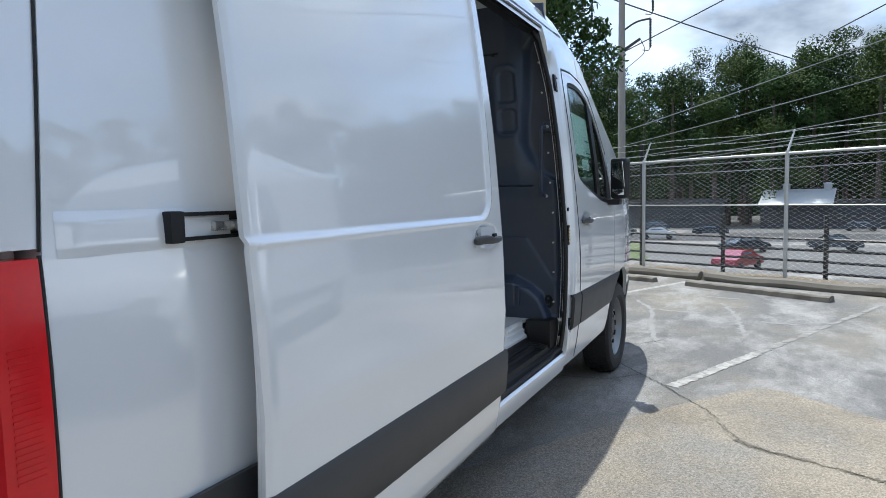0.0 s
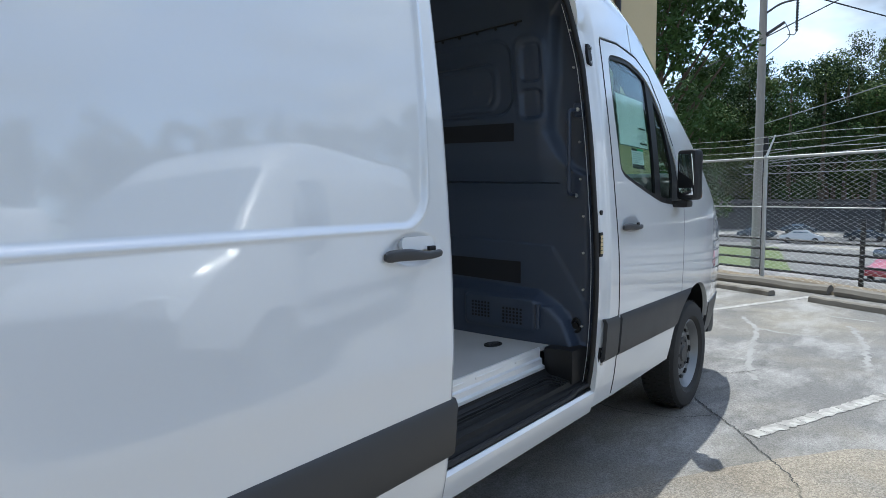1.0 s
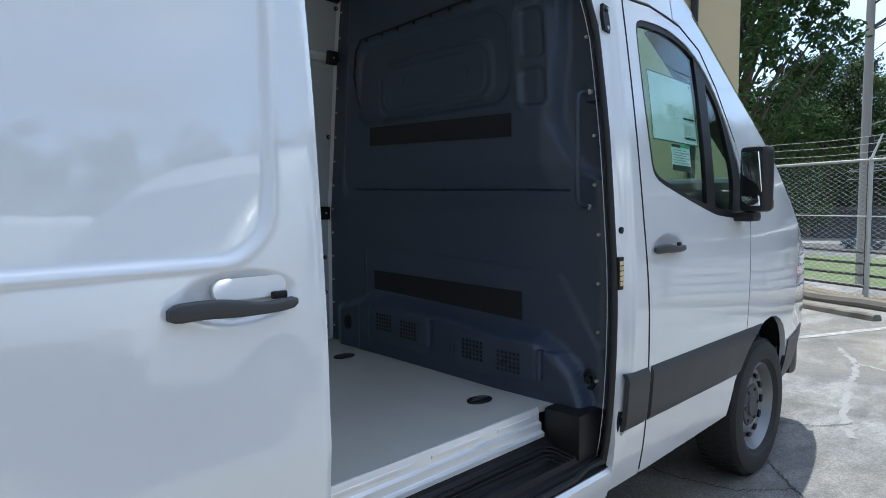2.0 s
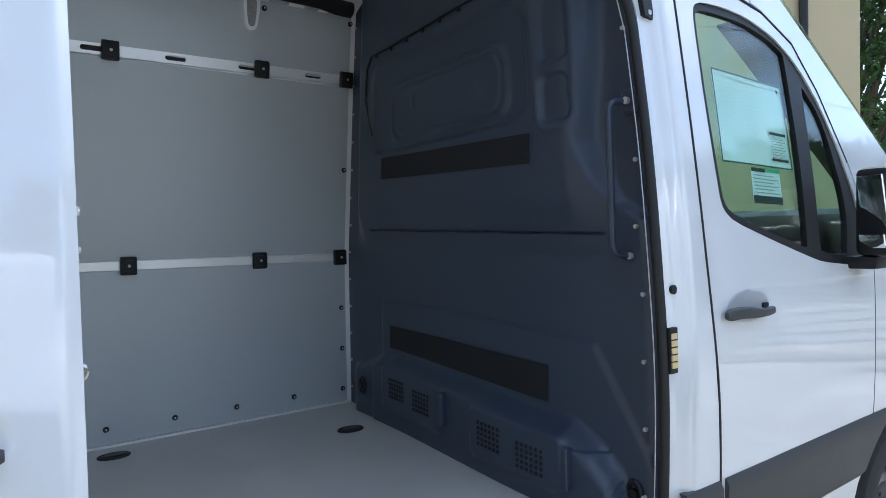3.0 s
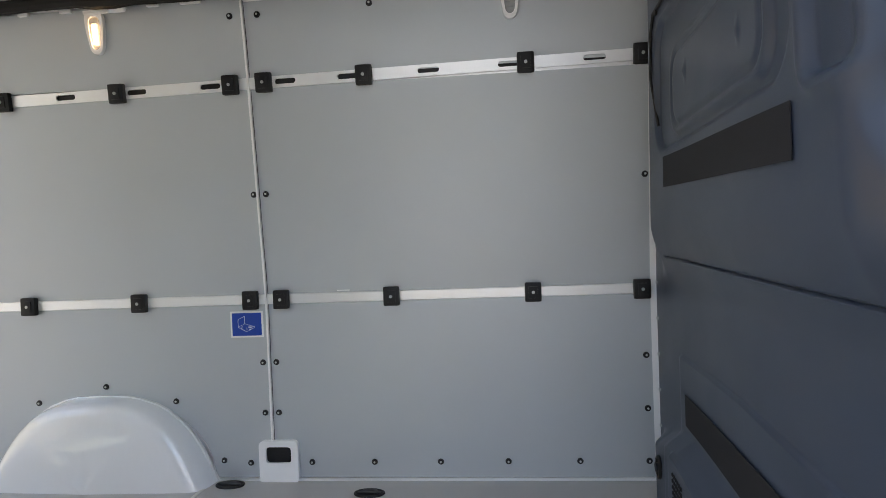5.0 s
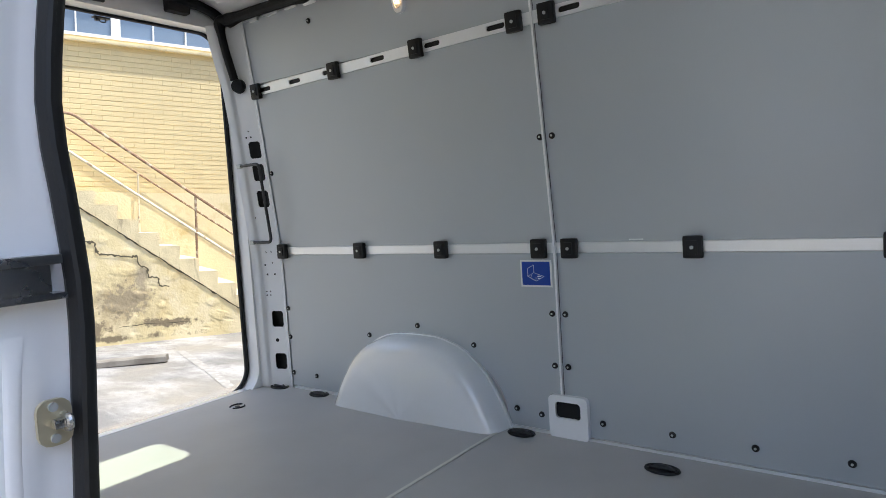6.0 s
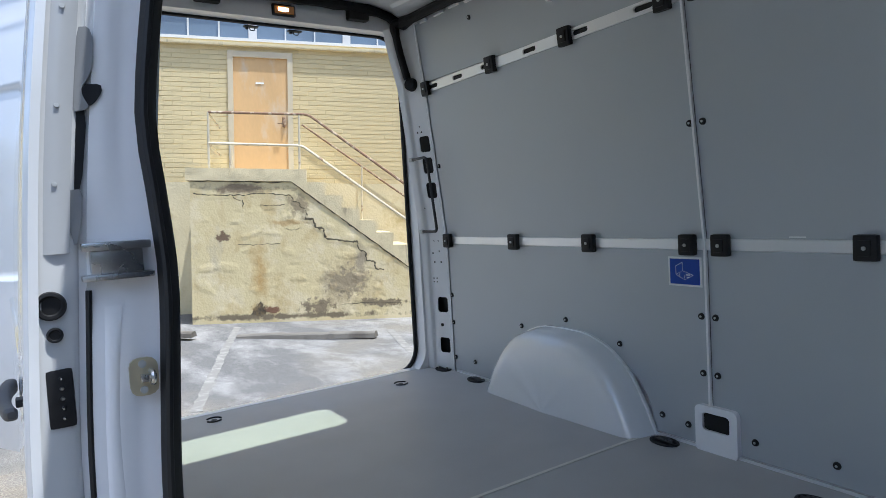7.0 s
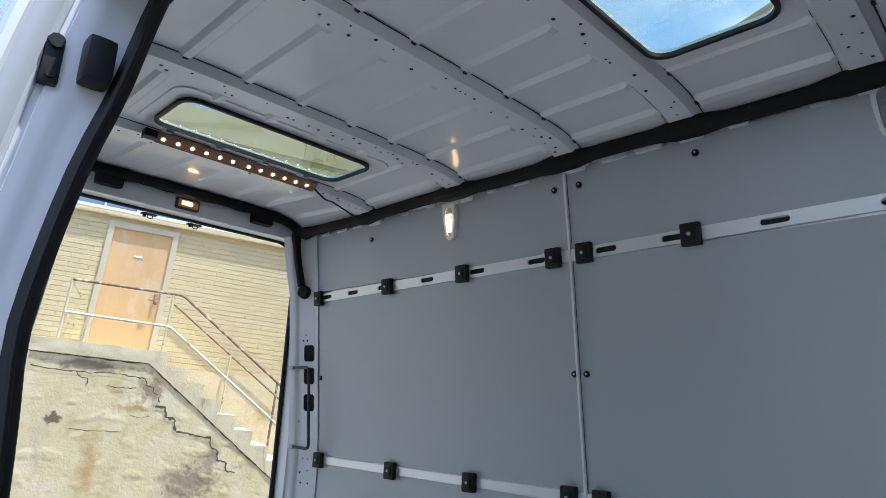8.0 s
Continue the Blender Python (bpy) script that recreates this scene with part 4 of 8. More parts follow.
def sheet(y0, z0, y1, z1, material, name, parent, skew=0.0, off=0.0):
    bm = patch(span(y0, y1, 3), span(z0, z1, 3), lambda y, z, d: Vector((wx(y, z) + off, y, z + skew * (y - y0))), 0.0)
    return part(name, bm, material, parent)


paper = sheet(3.508, 1.715, 3.928, 1.99, M_PAPER, "paper_sheet", door, -0.02)
tagged(paper, "large white printed sheet taped inside the window")
for y0, z0, y1, z1 in ((3.508, 1.715, 3.514, 1.99), (3.922, 1.707, 3.928, 1.982), (3.508, 1.715, 3.928, 1.720), (3.508, 1.985, 3.928, 1.99)):
    sheet(y0, z0, y1, z1, M_BORDER, "print_border", paper, -0.02 if y0 < 3.6 else 0.0, 0.0012)
for i in range(12):
    z = 1.952 - i * 0.0145
    sheet(3.530, z, 3.530 + 0.07 + 0.05 * ((i * 7) % 4) / 3, z + 0.003, M_INKPALE, "print_bar", paper, -0.02, 0.0015)
    sheet(3.665, z, 3.665 + 0.05 + 0.05 * ((i * 5) % 3) / 2, z + 0.003, M_INKPALE, "print_bar", paper, -0.02, 0.0015)
sheet(3.60, 1.966, 3.76, 1.972, M_INKPALE, "print_bar", paper, -0.02, 0.0015)
sheet(3.892, 1.955, 3.902, 1.968, M_INK, "print_mark", paper, -0.02, 0.0015)
for k in range(8):
    sheet(3.806, 1.742 + k * 0.0085, 3.900 - 0.012 * (k % 3), 1.7445 + k * 0.0085, M_INKGREY, "print_bar", paper, -0.02, 0.0015)
sheet(3.800, 1.815, 3.908, 1.824, M_INK, "print_bar", paper, -0.02, 0.002)
sheet(3.800, 1.732, 3.908, 1.740, M_INK, "print_bar", paper, -0.02, 0.002)
small = sheet(3.662, 1.598, 3.838, 1.706, M_PAPER, "label_sheet", door, -0.03)
sheet(3.662, 1.694, 3.745, 1.706, M_INK, "print_bar", small, -0.03, 0.0015)
sheet(3.745, 1.694, 3.838, 1.706, M_GREENINK, "print_bar", small, -0.03, 0.0015)
sheet(3.662, 1.598, 3.838, 1.622, M_INK, "print_bar", small, -0.03, 0.0015)
for i in range(6):
    sheet(3.672, 1.629 + i * 0.0105, 3.822 - 0.03 * (i % 2), 1.6325 + i * 0.0105, M_INKGREY, "print_bar", small, -0.03, 0.0015)

# cab fittings seen through the glass
bm = B()
box(bm, (0, 4.82, 1.20), (1.70, 0.55, 0.36), 0.08, seg=3)
box(bm, (0, 4.55, 1.02), (0.5, 0.3, 0.5), 0.05)
part("dashboard", bm, M_DASH, van)
bm = B()
pts = [(-0.45 + 0.19 * math.cos(a), 4.42 - 0.075 * math.sin(a), 1.36 + 0.18 * math.sin(a)) for a in (2 * math.pi * i / 28 for i in range(29))]
tube(bm, pts, 0.015, 8, caps=False)
for a in (0.3, 2.8, 4.7):
    tube(bm, [(-0.45, 4.44, 1.36), (-0.45 + 0.18 * math.cos(a), 4.43 - 0.07 * math.sin(a), 1.36 + 0.17 * math.sin(a))], 0.014, 6)
cyl(bm, (-0.45, 4.40, 1.36), (-0.45, 4.66, 1.28), 0.055, seg=14)
part("steering_wheel", bm, M_DASH, van)
for x in (-0.45, 0.45):
    seat = new("cab_seat")
    seat.parent = van
    bm = B()
    box(bm, (x, 3.82, 0.98), (0.50, 0.50, 0.20), 0.06, seg=3)
    part("seat_cushion", bm, M_SEAT, seat)
    bm = B()
    box(bm, (x, 3.54, 1.34), (0.48, 0.14, 0.62), 0.06, pose(0, 0, 0, -10), seg=3)
    part("backrest", bm, M_SEAT, seat)
    bm = B()
    box(bm, (x, 3.46, 1.72), (0.26, 0.10, 0.18), 0.04, seg=3)
    part("headrest", bm, M_SEAT, seat)
bm = B()
box(bm, (0, 4.2, 0.60), (1.8, 1.9, 0.04))
part("cab_floor", bm, M_DASH, van)
bm = B()
box(bm, (0, 5.15, 0.95), (1.6, 0.05, 0.9))
part("firewall", bm, M_DASH, van)


# wheels
def wheel(x, y, s):
    w = new("wheel")
    w.parent = van
    bm = B()
    prof = [(0.235, 0.085), (0.262, 0.112), (0.315, 0.118), (0.348, 0.108), (0.362, 0.085), (0.365, 0.04), (0.365, -0.04), (0.362, -0.085), (0.348, -0.108), (0.315, -0.118), (0.262, -0.112), (0.235, -0.085)]
    n = 48
    rows = [[bm.verts.new((s * b, r * math.cos(t), r * math.sin(t))) for r, b in prof] for t in (2 * math.pi * i / n for i in range(n))]
    for i in range(n):
        for j in range(len(prof) - 1):
            bm.faces.new((rows[i][j], rows[i][j + 1], rows[(i + 1) % n][j + 1], rows[(i + 1) % n][j]))
    for i in range(56):
        a = 2 * math.pi * i / 56
        for b in (-0.07, -0.025, 0.025, 0.07):
            box(bm, (s * b, 0.3665 * math.cos(a + b), 0.3665 * math.sin(a + b)), (0.038, 0.024, 0.006), 0, pose(0, 0, 0, math.degrees(a + b) - 90))
    part("tyre", bm, M_TYRE, w, "black treaded tyre")
    bm = B()
    prof = [(0.238, 0.088), (0.228, 0.095), (0.222, 0.085), (0.205, 0.045), (0.178, 0.030), (0.150, 0.048), (0.118, 0.056), (0.112, 0.050), (0.105, 0.052), (0.060, 0.058), (0.0, 0.058)]
    n = 40
    rows = [[bm.verts.new((s * b, max(r, 0.001) * math.cos(t), max(r, 0.001) * math.sin(t))) for r, b in prof] for t in (2 * math.pi * i / n for i in range(n))]
    for i in range(n):
        for j in range(len(prof) - 1):
            bm.faces.new((rows[i][j], rows[i][j + 1], rows[(i + 1) % n][j + 1], rows[(i + 1) % n][j]))
    part("rim", bm, M_STEEL, w, "silver steel rim with oval holes")
    first_hole = None
    for i in range(12):
        a = 2 * math.pi * i / 12
        m = Matrix.Translation((s * 0.047, 0.165 * math.cos(a), 0.165 * math.sin(a))) @ pose(0, 0, 0, math.degrees(a)) @ Matrix.Diagonal((1, 0.75, 1.35, 1)) @ pose(0, 0, 0, 0, 90 * s, 0)
        if first_hole is None:
            bm = B()
            cyl(bm, (0, 0, -0.006), (0, 0, 0.012), 0.016, seg=12)
            first_hole = part("rim_hole", bm, M_BLACK, w)
            first_hole.matrix_basis = m
        else:
            again(first_hole, m, w)
    bm = B()
    for i in range(6):
        a = 2 * math.pi * i / 6
        cyl(bm, (s * 0.05, 0.088 * math.cos(a), 0.088 * math.sin(a)), (s * 0.068, 0.088 * math.cos(a), 0.088 * math.sin(a)), 0.011, 0.009, seg=6)
    tagged(part("wheel_nut", bm, M_TRIM, w), kind="stuff")
    bm = B()
    cyl(bm, (s * 0.050, 0, 0), (s * 0.060, 0, 0), 0.112, 0.106, seg=28)
    cyl(bm, (s * 0.060, 0, 0), (s * 0.070, 0, 0), 0.060, 0.052, seg=24)
    part("hub_cap", bm, M_TRIM, w)
    w.matrix_basis = pose(x, y, 0.363)
    return w


for y in (4.74, 1.07):
    wheel(0.845 if y > 2 else 0.875, y, 1)
    wheel(-0.845 if y > 2 else -0.875, y, -1)

# ---- sliding door, pushed back along the side ----
sliding = new("sliding_door")
sliding.parent = van


def door_out(y):
    """Stand-off from the side; the pushed-back door hangs a little askew."""
    return 0.080 + 0.026 * (1.885 - y) / 1.48


def rr_dist(u, v, u0, v0, u1, v1, r):
    """Signed distance to a rounded rectangle, negative inside."""
    cx, cy = (u0 + u1) / 2, (v0 + v1) / 2
    qx, qy = abs(u - cx) - (u1 - u0) / 2 + r, abs(v - cy) - (v1 - v0) / 2 + r
    return math.hypot(max(qx, 0), max(qy, 0)) + min(max(qx, qy), 0) - r


def door_skin(y, z, d):
    u = y
    k = (y - 0.405) / 1.48
    y += (0.010 + 0.012 * smooth(1.4, 0.85, z)) * (1 - k)
    k = rr_dist(y, z, 0.30, 1.376, 1.765 + 0.05 * (z - 1.5), 2.42, 0.10)
    recess = 0.010 * smooth(0.008, -0.008, k)
    bead = 0.003 * math.exp(-((k - 0.012) / 0.007) ** 2)
    lip = 0.008 * smooth(1.860, 1.885, u) ** 2 + 0.010 * smooth(0.425, 0.405, u) ** 2 + 0.012 * smooth(0.47, 0.445, z)
    cup = 0.020 * smooth(1.15, 0.55, math.hypot((y - 1.70) / 0.105, (z - 1.305) / 0.046))
    belly = 0.004 * math.exp(-((z - 0.98) / 0.05) ** 2)
    return Vector((half_width(z) + door_out(y) - recess + bead + belly - cup - lip - d, y, z))


us = sorted(set(span(1.58, 1.83, 30))) + [0.405, 0.409, 0.415, 0.425, 0.45] + span(0.5, 1.64, 24) + span(1.66, 1.82, 26) + [1.835, 1.845, 1.855, 1.865, 1.872, 1.878, 1.885]
us = sorted(set(round(u, 4) for u in us))
vs = span(1.235, 1.365, 24) + [0.445, 0.45, 0.46, 0.48] + span(0.52, 1.32, 24) + span(1.335, 1.45, 26) + span(1.49, 2.36, 24) + span(2.38, 2.45, 8)
vs = sorted(set(round(v, 4) for v in vs))
part("door_skin", patch(us, vs, door_skin, 0.014), M_WHITE, sliding, "white pressed door skin", angle=60)
bm = patch(span(0.43, 1.890, 10), [0.625, 0.64, 0.72, 0.80, 0.818], lambda y, z, d: Vector((half_width(z) + door_out(y) + (0.012 if 0.63 < z < 0.81 else 0.001) - d, y, z)), 0.015)
part("rubbing_strip", bm, M_TRIM, sliding, "dark grey plastic rubbing strip")
pull_handle(1.560, 1.803, 1.293, door_out(1.7), sliding, True)


def edge_skin(u, z, d):
    # front edge: rolls from the skin round to the inner frame
    prof = [(0.072, 0.003), (0.069, 0.005), (0.060, 0.001), (0.050, -0.005), (0.010, -0.010), (0.0, -0.024), (-0.002, -0.10)]
    a = prof[int(u)]
    return Vector((half_width(z) + a[0], 1.880 + a[1], z))


part("door_edge", patch(range(7), span(0.46, 2.44, 40), edge_skin), M_WHITE, sliding, angle=60)
bm = patch(span(0.46, 1.868, 8), span(0.46, 2.44, 20), lambda y, z, d: Vector((half_width(z) + door_out(y) - 0.062 + d, y, z)), 0.010)
part("door_inner", bm, M_INNER, sliding)
# raised flange on the upper edge, latch holes, contact plate, trim
bm = patch(span(0.0, 1.0, 6), span(1.555, 2.36, 20), lambda u, z, d: Vector((half_width(z) + 0.058 - 0.045 * u, 1.874 + 0.004 * math.sin(math.pi * u) - d, z)), 0.012)
# even grey, darker than the white door edge around it
part("edge_flange", bm, mat("grey_primer_paint", (0.44, 0.45, 0.46), 0.4, vary=0.04, scale=5, coat=0.4), sliding)
bm = B()
for z, r, o in ((1.472, 0.019, 0.042), (1.424, 0.010, 0.036)):
    x = half_width(z) + o
    tube(bm, [(x + r * math.cos(a), 1.8785, z + r * math.sin(a)) for a in (2 * math.pi * i / 20 for i in range(21))], r * 0.25, 6, caps=False)
    cyl(bm, (x, 1.868, z), (x, 1.8775, z), r * 0.95, seg=18)
part("latch_socket", bm, M_BLACK, sliding, "round black rubber socket")
bm = B()
box(bm, (half_width(1.32) + 0.028, 1.862, 1.318), (0.040, 0.030, 0.098), 0.008)
cp = part("contact_plate", bm, M_BLACK, sliding, "black plate with five spring contacts")
bm = B()
for i in range(5):
    cyl(bm, (half_width(1.32) + 0.026, 1.878, 1.352 - i * 0.0165), (half_width(1.32) + 0.026, 1.882, 1.352 - i * 0.0165), 0.0035, 0.002, seg=8)
part("contact", bm, M_METAL, cp)
def edge_plate(name, outline, y, thick, material, label=""):
    """A moulded piece behind the door's front edge; outline in (offset from the side, height)."""
    return part(name, shell(eased(outline, 1), [], lambda o, z, d: Vector((half_width(z) + o, y - d, z)), thick), material, sliding, label)


edge_plate("inner_handle", [(0.014, 1.925), (-0.004, 1.928), (-0.013, 1.905), (-0.013, 1.858), (-0.004, 1.836), (0.002, 1.826), (-0.001, 1.812), (-0.013, 1.793), (0.016, 1.785)], 1.872, 0.035, M_GRIP, "grey inner door handle")
edge_plate("handle_hook", [(0.002, 1.833), (-0.027, 1.835), (-0.030, 1.822), (-0.018, 1.800), (-0.002, 1.796)], 1.868, 0.025, M_BLACK)
edge_plate("handle_stem", [(0.014, 1.792), (-0.009, 1.792), (-0.004, 1.655), (0.016, 1.655)], 1.866, 0.030, M_BLACK)
edge_plate("handle_foot", [(0.019, 1.658), (-0.005, 1.660), (-0.004, 1.605), (0.004, 1.560), (0.016, 1.600)], 1.872, 0.035, M_GRIP)
for z in (1.955, 1.795, 1.668):
    bm = B()
    x = half_width(z) + 0.036
    cyl(bm, (x, 1.874, z), (x, 1.8805, z), 0.0048, 0.0038, seg=10)
    part("flange_rivet", bm, M_ZINC, sliding)
bm = B()
box(bm, (half_width(2.2) - 0.010, 1.866, 2.225), (0.030, 0.022, 0.085), 0.008)
cyl(bm, (half_width(2.2) - 0.010, 1.868, 2.26), (half_width(2.2) - 0.010, 1.882, 2.26), 0.013, seg=10)
cyl(bm, (half_width(2.2) - 0.010, 1.868, 2.20), (half_width(2.2) - 0.010, 1.880, 2.20), 0.008, seg=10)
part("upper_stop", bm, M_BLACK, sliding)

# ---- cargo bay ----
# floor board with its step well at the side door
floor_poly = [(-0.89, 0.02), (0.86, 0.02), (0.86, 1.85), (0.715, 1.87), (0.715, 3.06), (0.74, 3.20), (0.70, 3.27), (-0.89, 3.27)]
cargo_floor = part("cargo_floor", shell(floor_poly, [], lambda x, y, d: Vector((x, y, FLOOR - d)), 0.02), M_FLOOR, van, "grey-brown textured cargo floor board")
bm = B()
box(bm, (-0.015, 1.522, FLOOR + 0.0015), (1.74, 0.014, 0.003), 0.001)
part("floor_joint_strip", bm, mat("pale_joint_strip", (0.72, 0.70, 0.63), 0.6), cargo_floor, "pale strip over the floor joint")
bm = B()
box(bm, (0, -0.005, FLOOR - 0.012), (1.60, 0.05, 0.028), 0.006)
part("rear_sill_strip", bm, M_RAIL, van)
bm = B()
box(bm, (-0.08, 1.6, 0.60), (1.56, 3.1, 0.12))
part("floor_pan", bm, M_BLACK, van)

# pale edging along wall and bulkhead
bm = B()
box(bm, (-0.886, 1.75, FLOOR + 0.004), (0.010, 3.03, 0.012))
part("wall_edging", bm, M_RAIL, van)


def lash_ring(x, y, rz=0, r=0.043):
    e = new("lashing_eye")
    e.parent = van
    bm = B()
    pts = ring(0, 0, r, 24)
    tube(bm, [(a, b, 0.002) for a, b in pts] + [(pts[0][0], pts[0][1], 0.002)], 0.0045, 6, caps=False)
    cyl(bm, (0, 0, -0.004), (0, 0, 0.0015), r * 0.98, seg=24)
    part("recess_cup", bm, M_BLACK, e)
    bm = B()
    cyl(bm, (-r * 0.8, 0, 0.006), (r * 0.8, 0, 0.006), 0.005, seg=8)
    tube(bm, [(r * 0.55 * math.cos(a), r * 0.5 * math.sin(a), 0.007) for a in span(0.2, 2.9, 8)], 0.0045, 6)
    part("tie_ring", bm, M_TRIM, e)
    e.matrix_basis = pose(x, y, FLOOR + 0.001, 0, 0, rz) @ Matrix.Diagonal((1.25, 0.85, 1, 1))
    return e


for x, y in ((-0.835, 1.615), (-0.755, 2.185), (-0.475, 3.045), (0.50, 2.98), (-0.85, 0.45), (-0.855, 0.14)):
    lash_ring(x, y, 88)
for x, y in ((-0.535, 0.22), (0.385, 0.125)):
    bm = B()
    for a0 in (0.3, 3.4):
        tube(bm, [(x + 0.034 * math.cos(a), y + 0.034 * math.sin(a), FLOOR + 0.002) for a in span(a0, a0 + 2.2, 8)], 0.004, 6)
    cyl(bm, (x, y, FLOOR - 0.001), (x, y, FLOOR + 0.002), 0.012, seg=12)
    part("floor_clip", bm, M_BLACK, van)

# side door step: pale riser, black moulded tread
riser = [(0.715, FLOOR + 0.003), (0.722, FLOOR + 0.003), (0.726, FLOOR - 0.01), (0.726, 0.655), (0.738, 0.648), (0.738, 0.622), (0.752, 0.615), (0.752, 0.600)]
bm = patch(range(len(riser)), span(1.87, 3.06, 12), lambda u, y, d: Vector((riser[int(u)][0], y, riser[int(u)][1])))
ris = part("step_riser", bm, M_RAIL, van, "pale pressed-metal step riser", angle=25)
bm = B()
for y0, y1 in ((2.10, 2.42), (2.50, 2.74), (2.82, 3.0)):
    box(bm, (0.727, (y0 + y1) / 2, 0.676), (0.006, y1 - y0, 0.012), 0.0025)
part("riser_bead", bm, M_RAIL, ris)
TREAD = [(0.750, 0.61), (0.755, 0.585), (0.768, 0.574), (0.784, 0.566), (0.788, 0.552), (0.800, 0.552), (0.804, 0.560), (0.824, 0.558), (0.828, 0.546), (0.860, 0.544), (0.864, 0.553), (0.880, 0.551), (0.886, 0.530), (0.902, 0.524), (0.910, 0.502), (0.940, 0.498)]
bm = patch(range(len(TREAD)), span(1.86, 3.24, 12), lambda u, y, d: Vector((TREAD[int(u)][0], y, TREAD[int(u)][1])))
tread = part("step_tread", bm, M_BLACK, van, "black moulded plastic step tread", angle=25)
bm = B()
for i in range(4):
    k = 0.016 * i
    tube(bm, arc([(0.770 + k, 2.02 + k, 0.574 - k * 0.35), (0.770 + k, 3.06 - k * 1.6, 0.574 - k * 0.35), (0.885, 3.06 - k * 1.6, 0.556)], 8, 0.06), 0.0045, 6)
part("tread_rib", bm, M_BLACK, tread)
bm = B()
box(bm, (0.815, 3.16, 0.62), (0.16, 0.17, 0.17), 0.02)
part("step_end_box", bm, M_BLACK, van)
bm = patch([1.855, 2.2, 2.6, 3.0, 3.2], [0.38, 0.42, 0.455, 0.480, 0.492], lambda y, z, d: Vector((half_width(z) + 0.002 - 0.02 * smooth(0.475, 0.492, z) - d, y, z)), 0.06)
part("door_sill", bm, M_WHITE, van, "white door sill")
bm = patch([1.855, 2.2, 2.6, 3.0, 3.117], span(2.446, 2.46, 3), lambda y, z, d: Vector((half_width(z) - d, y, z)), 0.12)
part("door_header", bm, M_WHITE, van)
bm = B()
box(bm, (0.780, 2.50, 2.425), (0.05, 1.20, 0.026), 0.008)
part("upper_track", bm, M_BLACK, van)
bm = patch([1.87, 2.2, 2.6, 3.0, 3.115], span(-0.005, 0.120, 5), lambda y, u, d: Vector((half_width(2.45) - 0.010 - u, y, 2.432 + 0.12 * u + d)), 0.010)
part("header_liner", bm, M_BLACK, van, "black plastic lining under the door header")

# rubber seal round the side door opening
SEALX = soft([(0.5, 0.875), (1.14, 0.862), (1.3, 0.852), (1.5, 0.840), (1.65, 0.848), (1.77, 0.856), (1.9, 0.842), (2.06, 0.815), (2.22, 0.775), (2.345, 0.752), (2.43, 0.734), (2.47, 0.724)])
rear_run = [(SEALX(z), 1.872, z) for z in span(0.50, 2.43, 30)]
top_run = [(0.722, 1.885, 2.458), (0.716, 1.93, 2.470), (0.716, 2.4, 2.474), (0.722, 2.9, 2.470), (0.760, 3.06, 2.455), (0.795, 3.098, 2.425)]
front_run = [(half_width(z) - 0.040, lerp([(0.5, 3.190), (2.08, 3.190), (2.24, 3.145), (2.36, 3.112)], z), z) for z in span(2.36, 0.52, 24)]
bottom_run = [(0.905, 3.10, 0.506), (0.922, 3.0, 0.502), (0.925, 2.6, 0.502), (0.925, 2.05, 0.502), (0.90, 1.92, 0.505)]
bm = B()
tube(bm, rear_run, 0.019, 10, flat=0.9)
tube(bm, [(x + 0.006, y + 0.015, z) for x, y, z in rear_run], 0.008, 8)
part("rear_door_seal_strip", bm, M_RUBBER, van, "thick black rubber door seal")
bm = B()
tube(bm, [rear_run[-1]] + top_run + front_run, [0.019] * (len(top_run) + 1) + [0.0135] * len(front_run), 12)
part("front_door_seal_strip", bm, M_RUBBER, van)
bm = B()
tube(bm, [(x - 0.030, y + 0.004, z) for x, y, z in front_run], 0.0016, 6)
part("seal_edge_strip", bm, M_RAIL, van, "thin bright metal edging beside the seal")
bm = B()
tube(bm, [front_run[-1]] + bottom_run + [rear_run[0]], 0.014, 8)
part("sill_seal_strip", bm, M_RUBBER, van)

# rear jamb of the side door: inner return, pressings, striker, track end
bm = patch(span(0.0, 1.0, 8), span(0.47, 2.45, 42), lambda u, z, d: Vector((SEALX(z) - 0.02 + (half_width(z) - 0.012 - SEALX(z) + 0.02) * u, 1.858 + 0.010 * smooth(0.45, 0.55, u + 0.05 * math.sin(z * 9)) * (1 - smooth(1.42, 1.50, z)) + 0.006 * smooth(0.65, 0.7, u) * smooth(1.6, 1.7, z) - d, z)), 0.03)
part("rear_door_jamb", bm, M_INNER, van, "white painted jamb with pressed ridges", angle=60)
bm = patch(span(0.0, 1.0, 6), span(0.50, 1.46, 50), lambda u, z, d: Vector((SEALX(z) - 0.02 + (half_width(z) + 0.008 - SEALX(z)) * (0.66 + 0.17 * u + 0.025 * math.sin(z * 11) * (1 - u)), 1.868 + 0.0035 * math.sin(math.pi * u) ** 0.5 * smooth(1.46, 1.40, z), z)))
part("jamb_bead", bm, M_INNER, van)
bm = B()
tube(bm, [(half_width(z) - 0.014, 1.866, z) for z in span(0.52, 1.49, 14)], 0.005, 8)
part("gap_seal", bm, M_RUBBER, van)
bm = B()
for z, w, h, dy in ((1.563, 0.105, 0.014, 0.0), (1.536, 0.080, 0.040, -0.012), (1.511, 0.11, 0.010, 0.0)):
    box(bm, (0.920, 1.880 + dy, z), (w, 0.035, h), 0.004)
part("centre_track_end", bm, M_METAL, van, "worn steel end of the middle track")
bm = B()
vsx = shell(rounded(0.872, 1.300, 0.918, 1.366, 0.016, 3), [], lambda x, z, d: Vector((x, 1.886 - d, z)), 0.008)
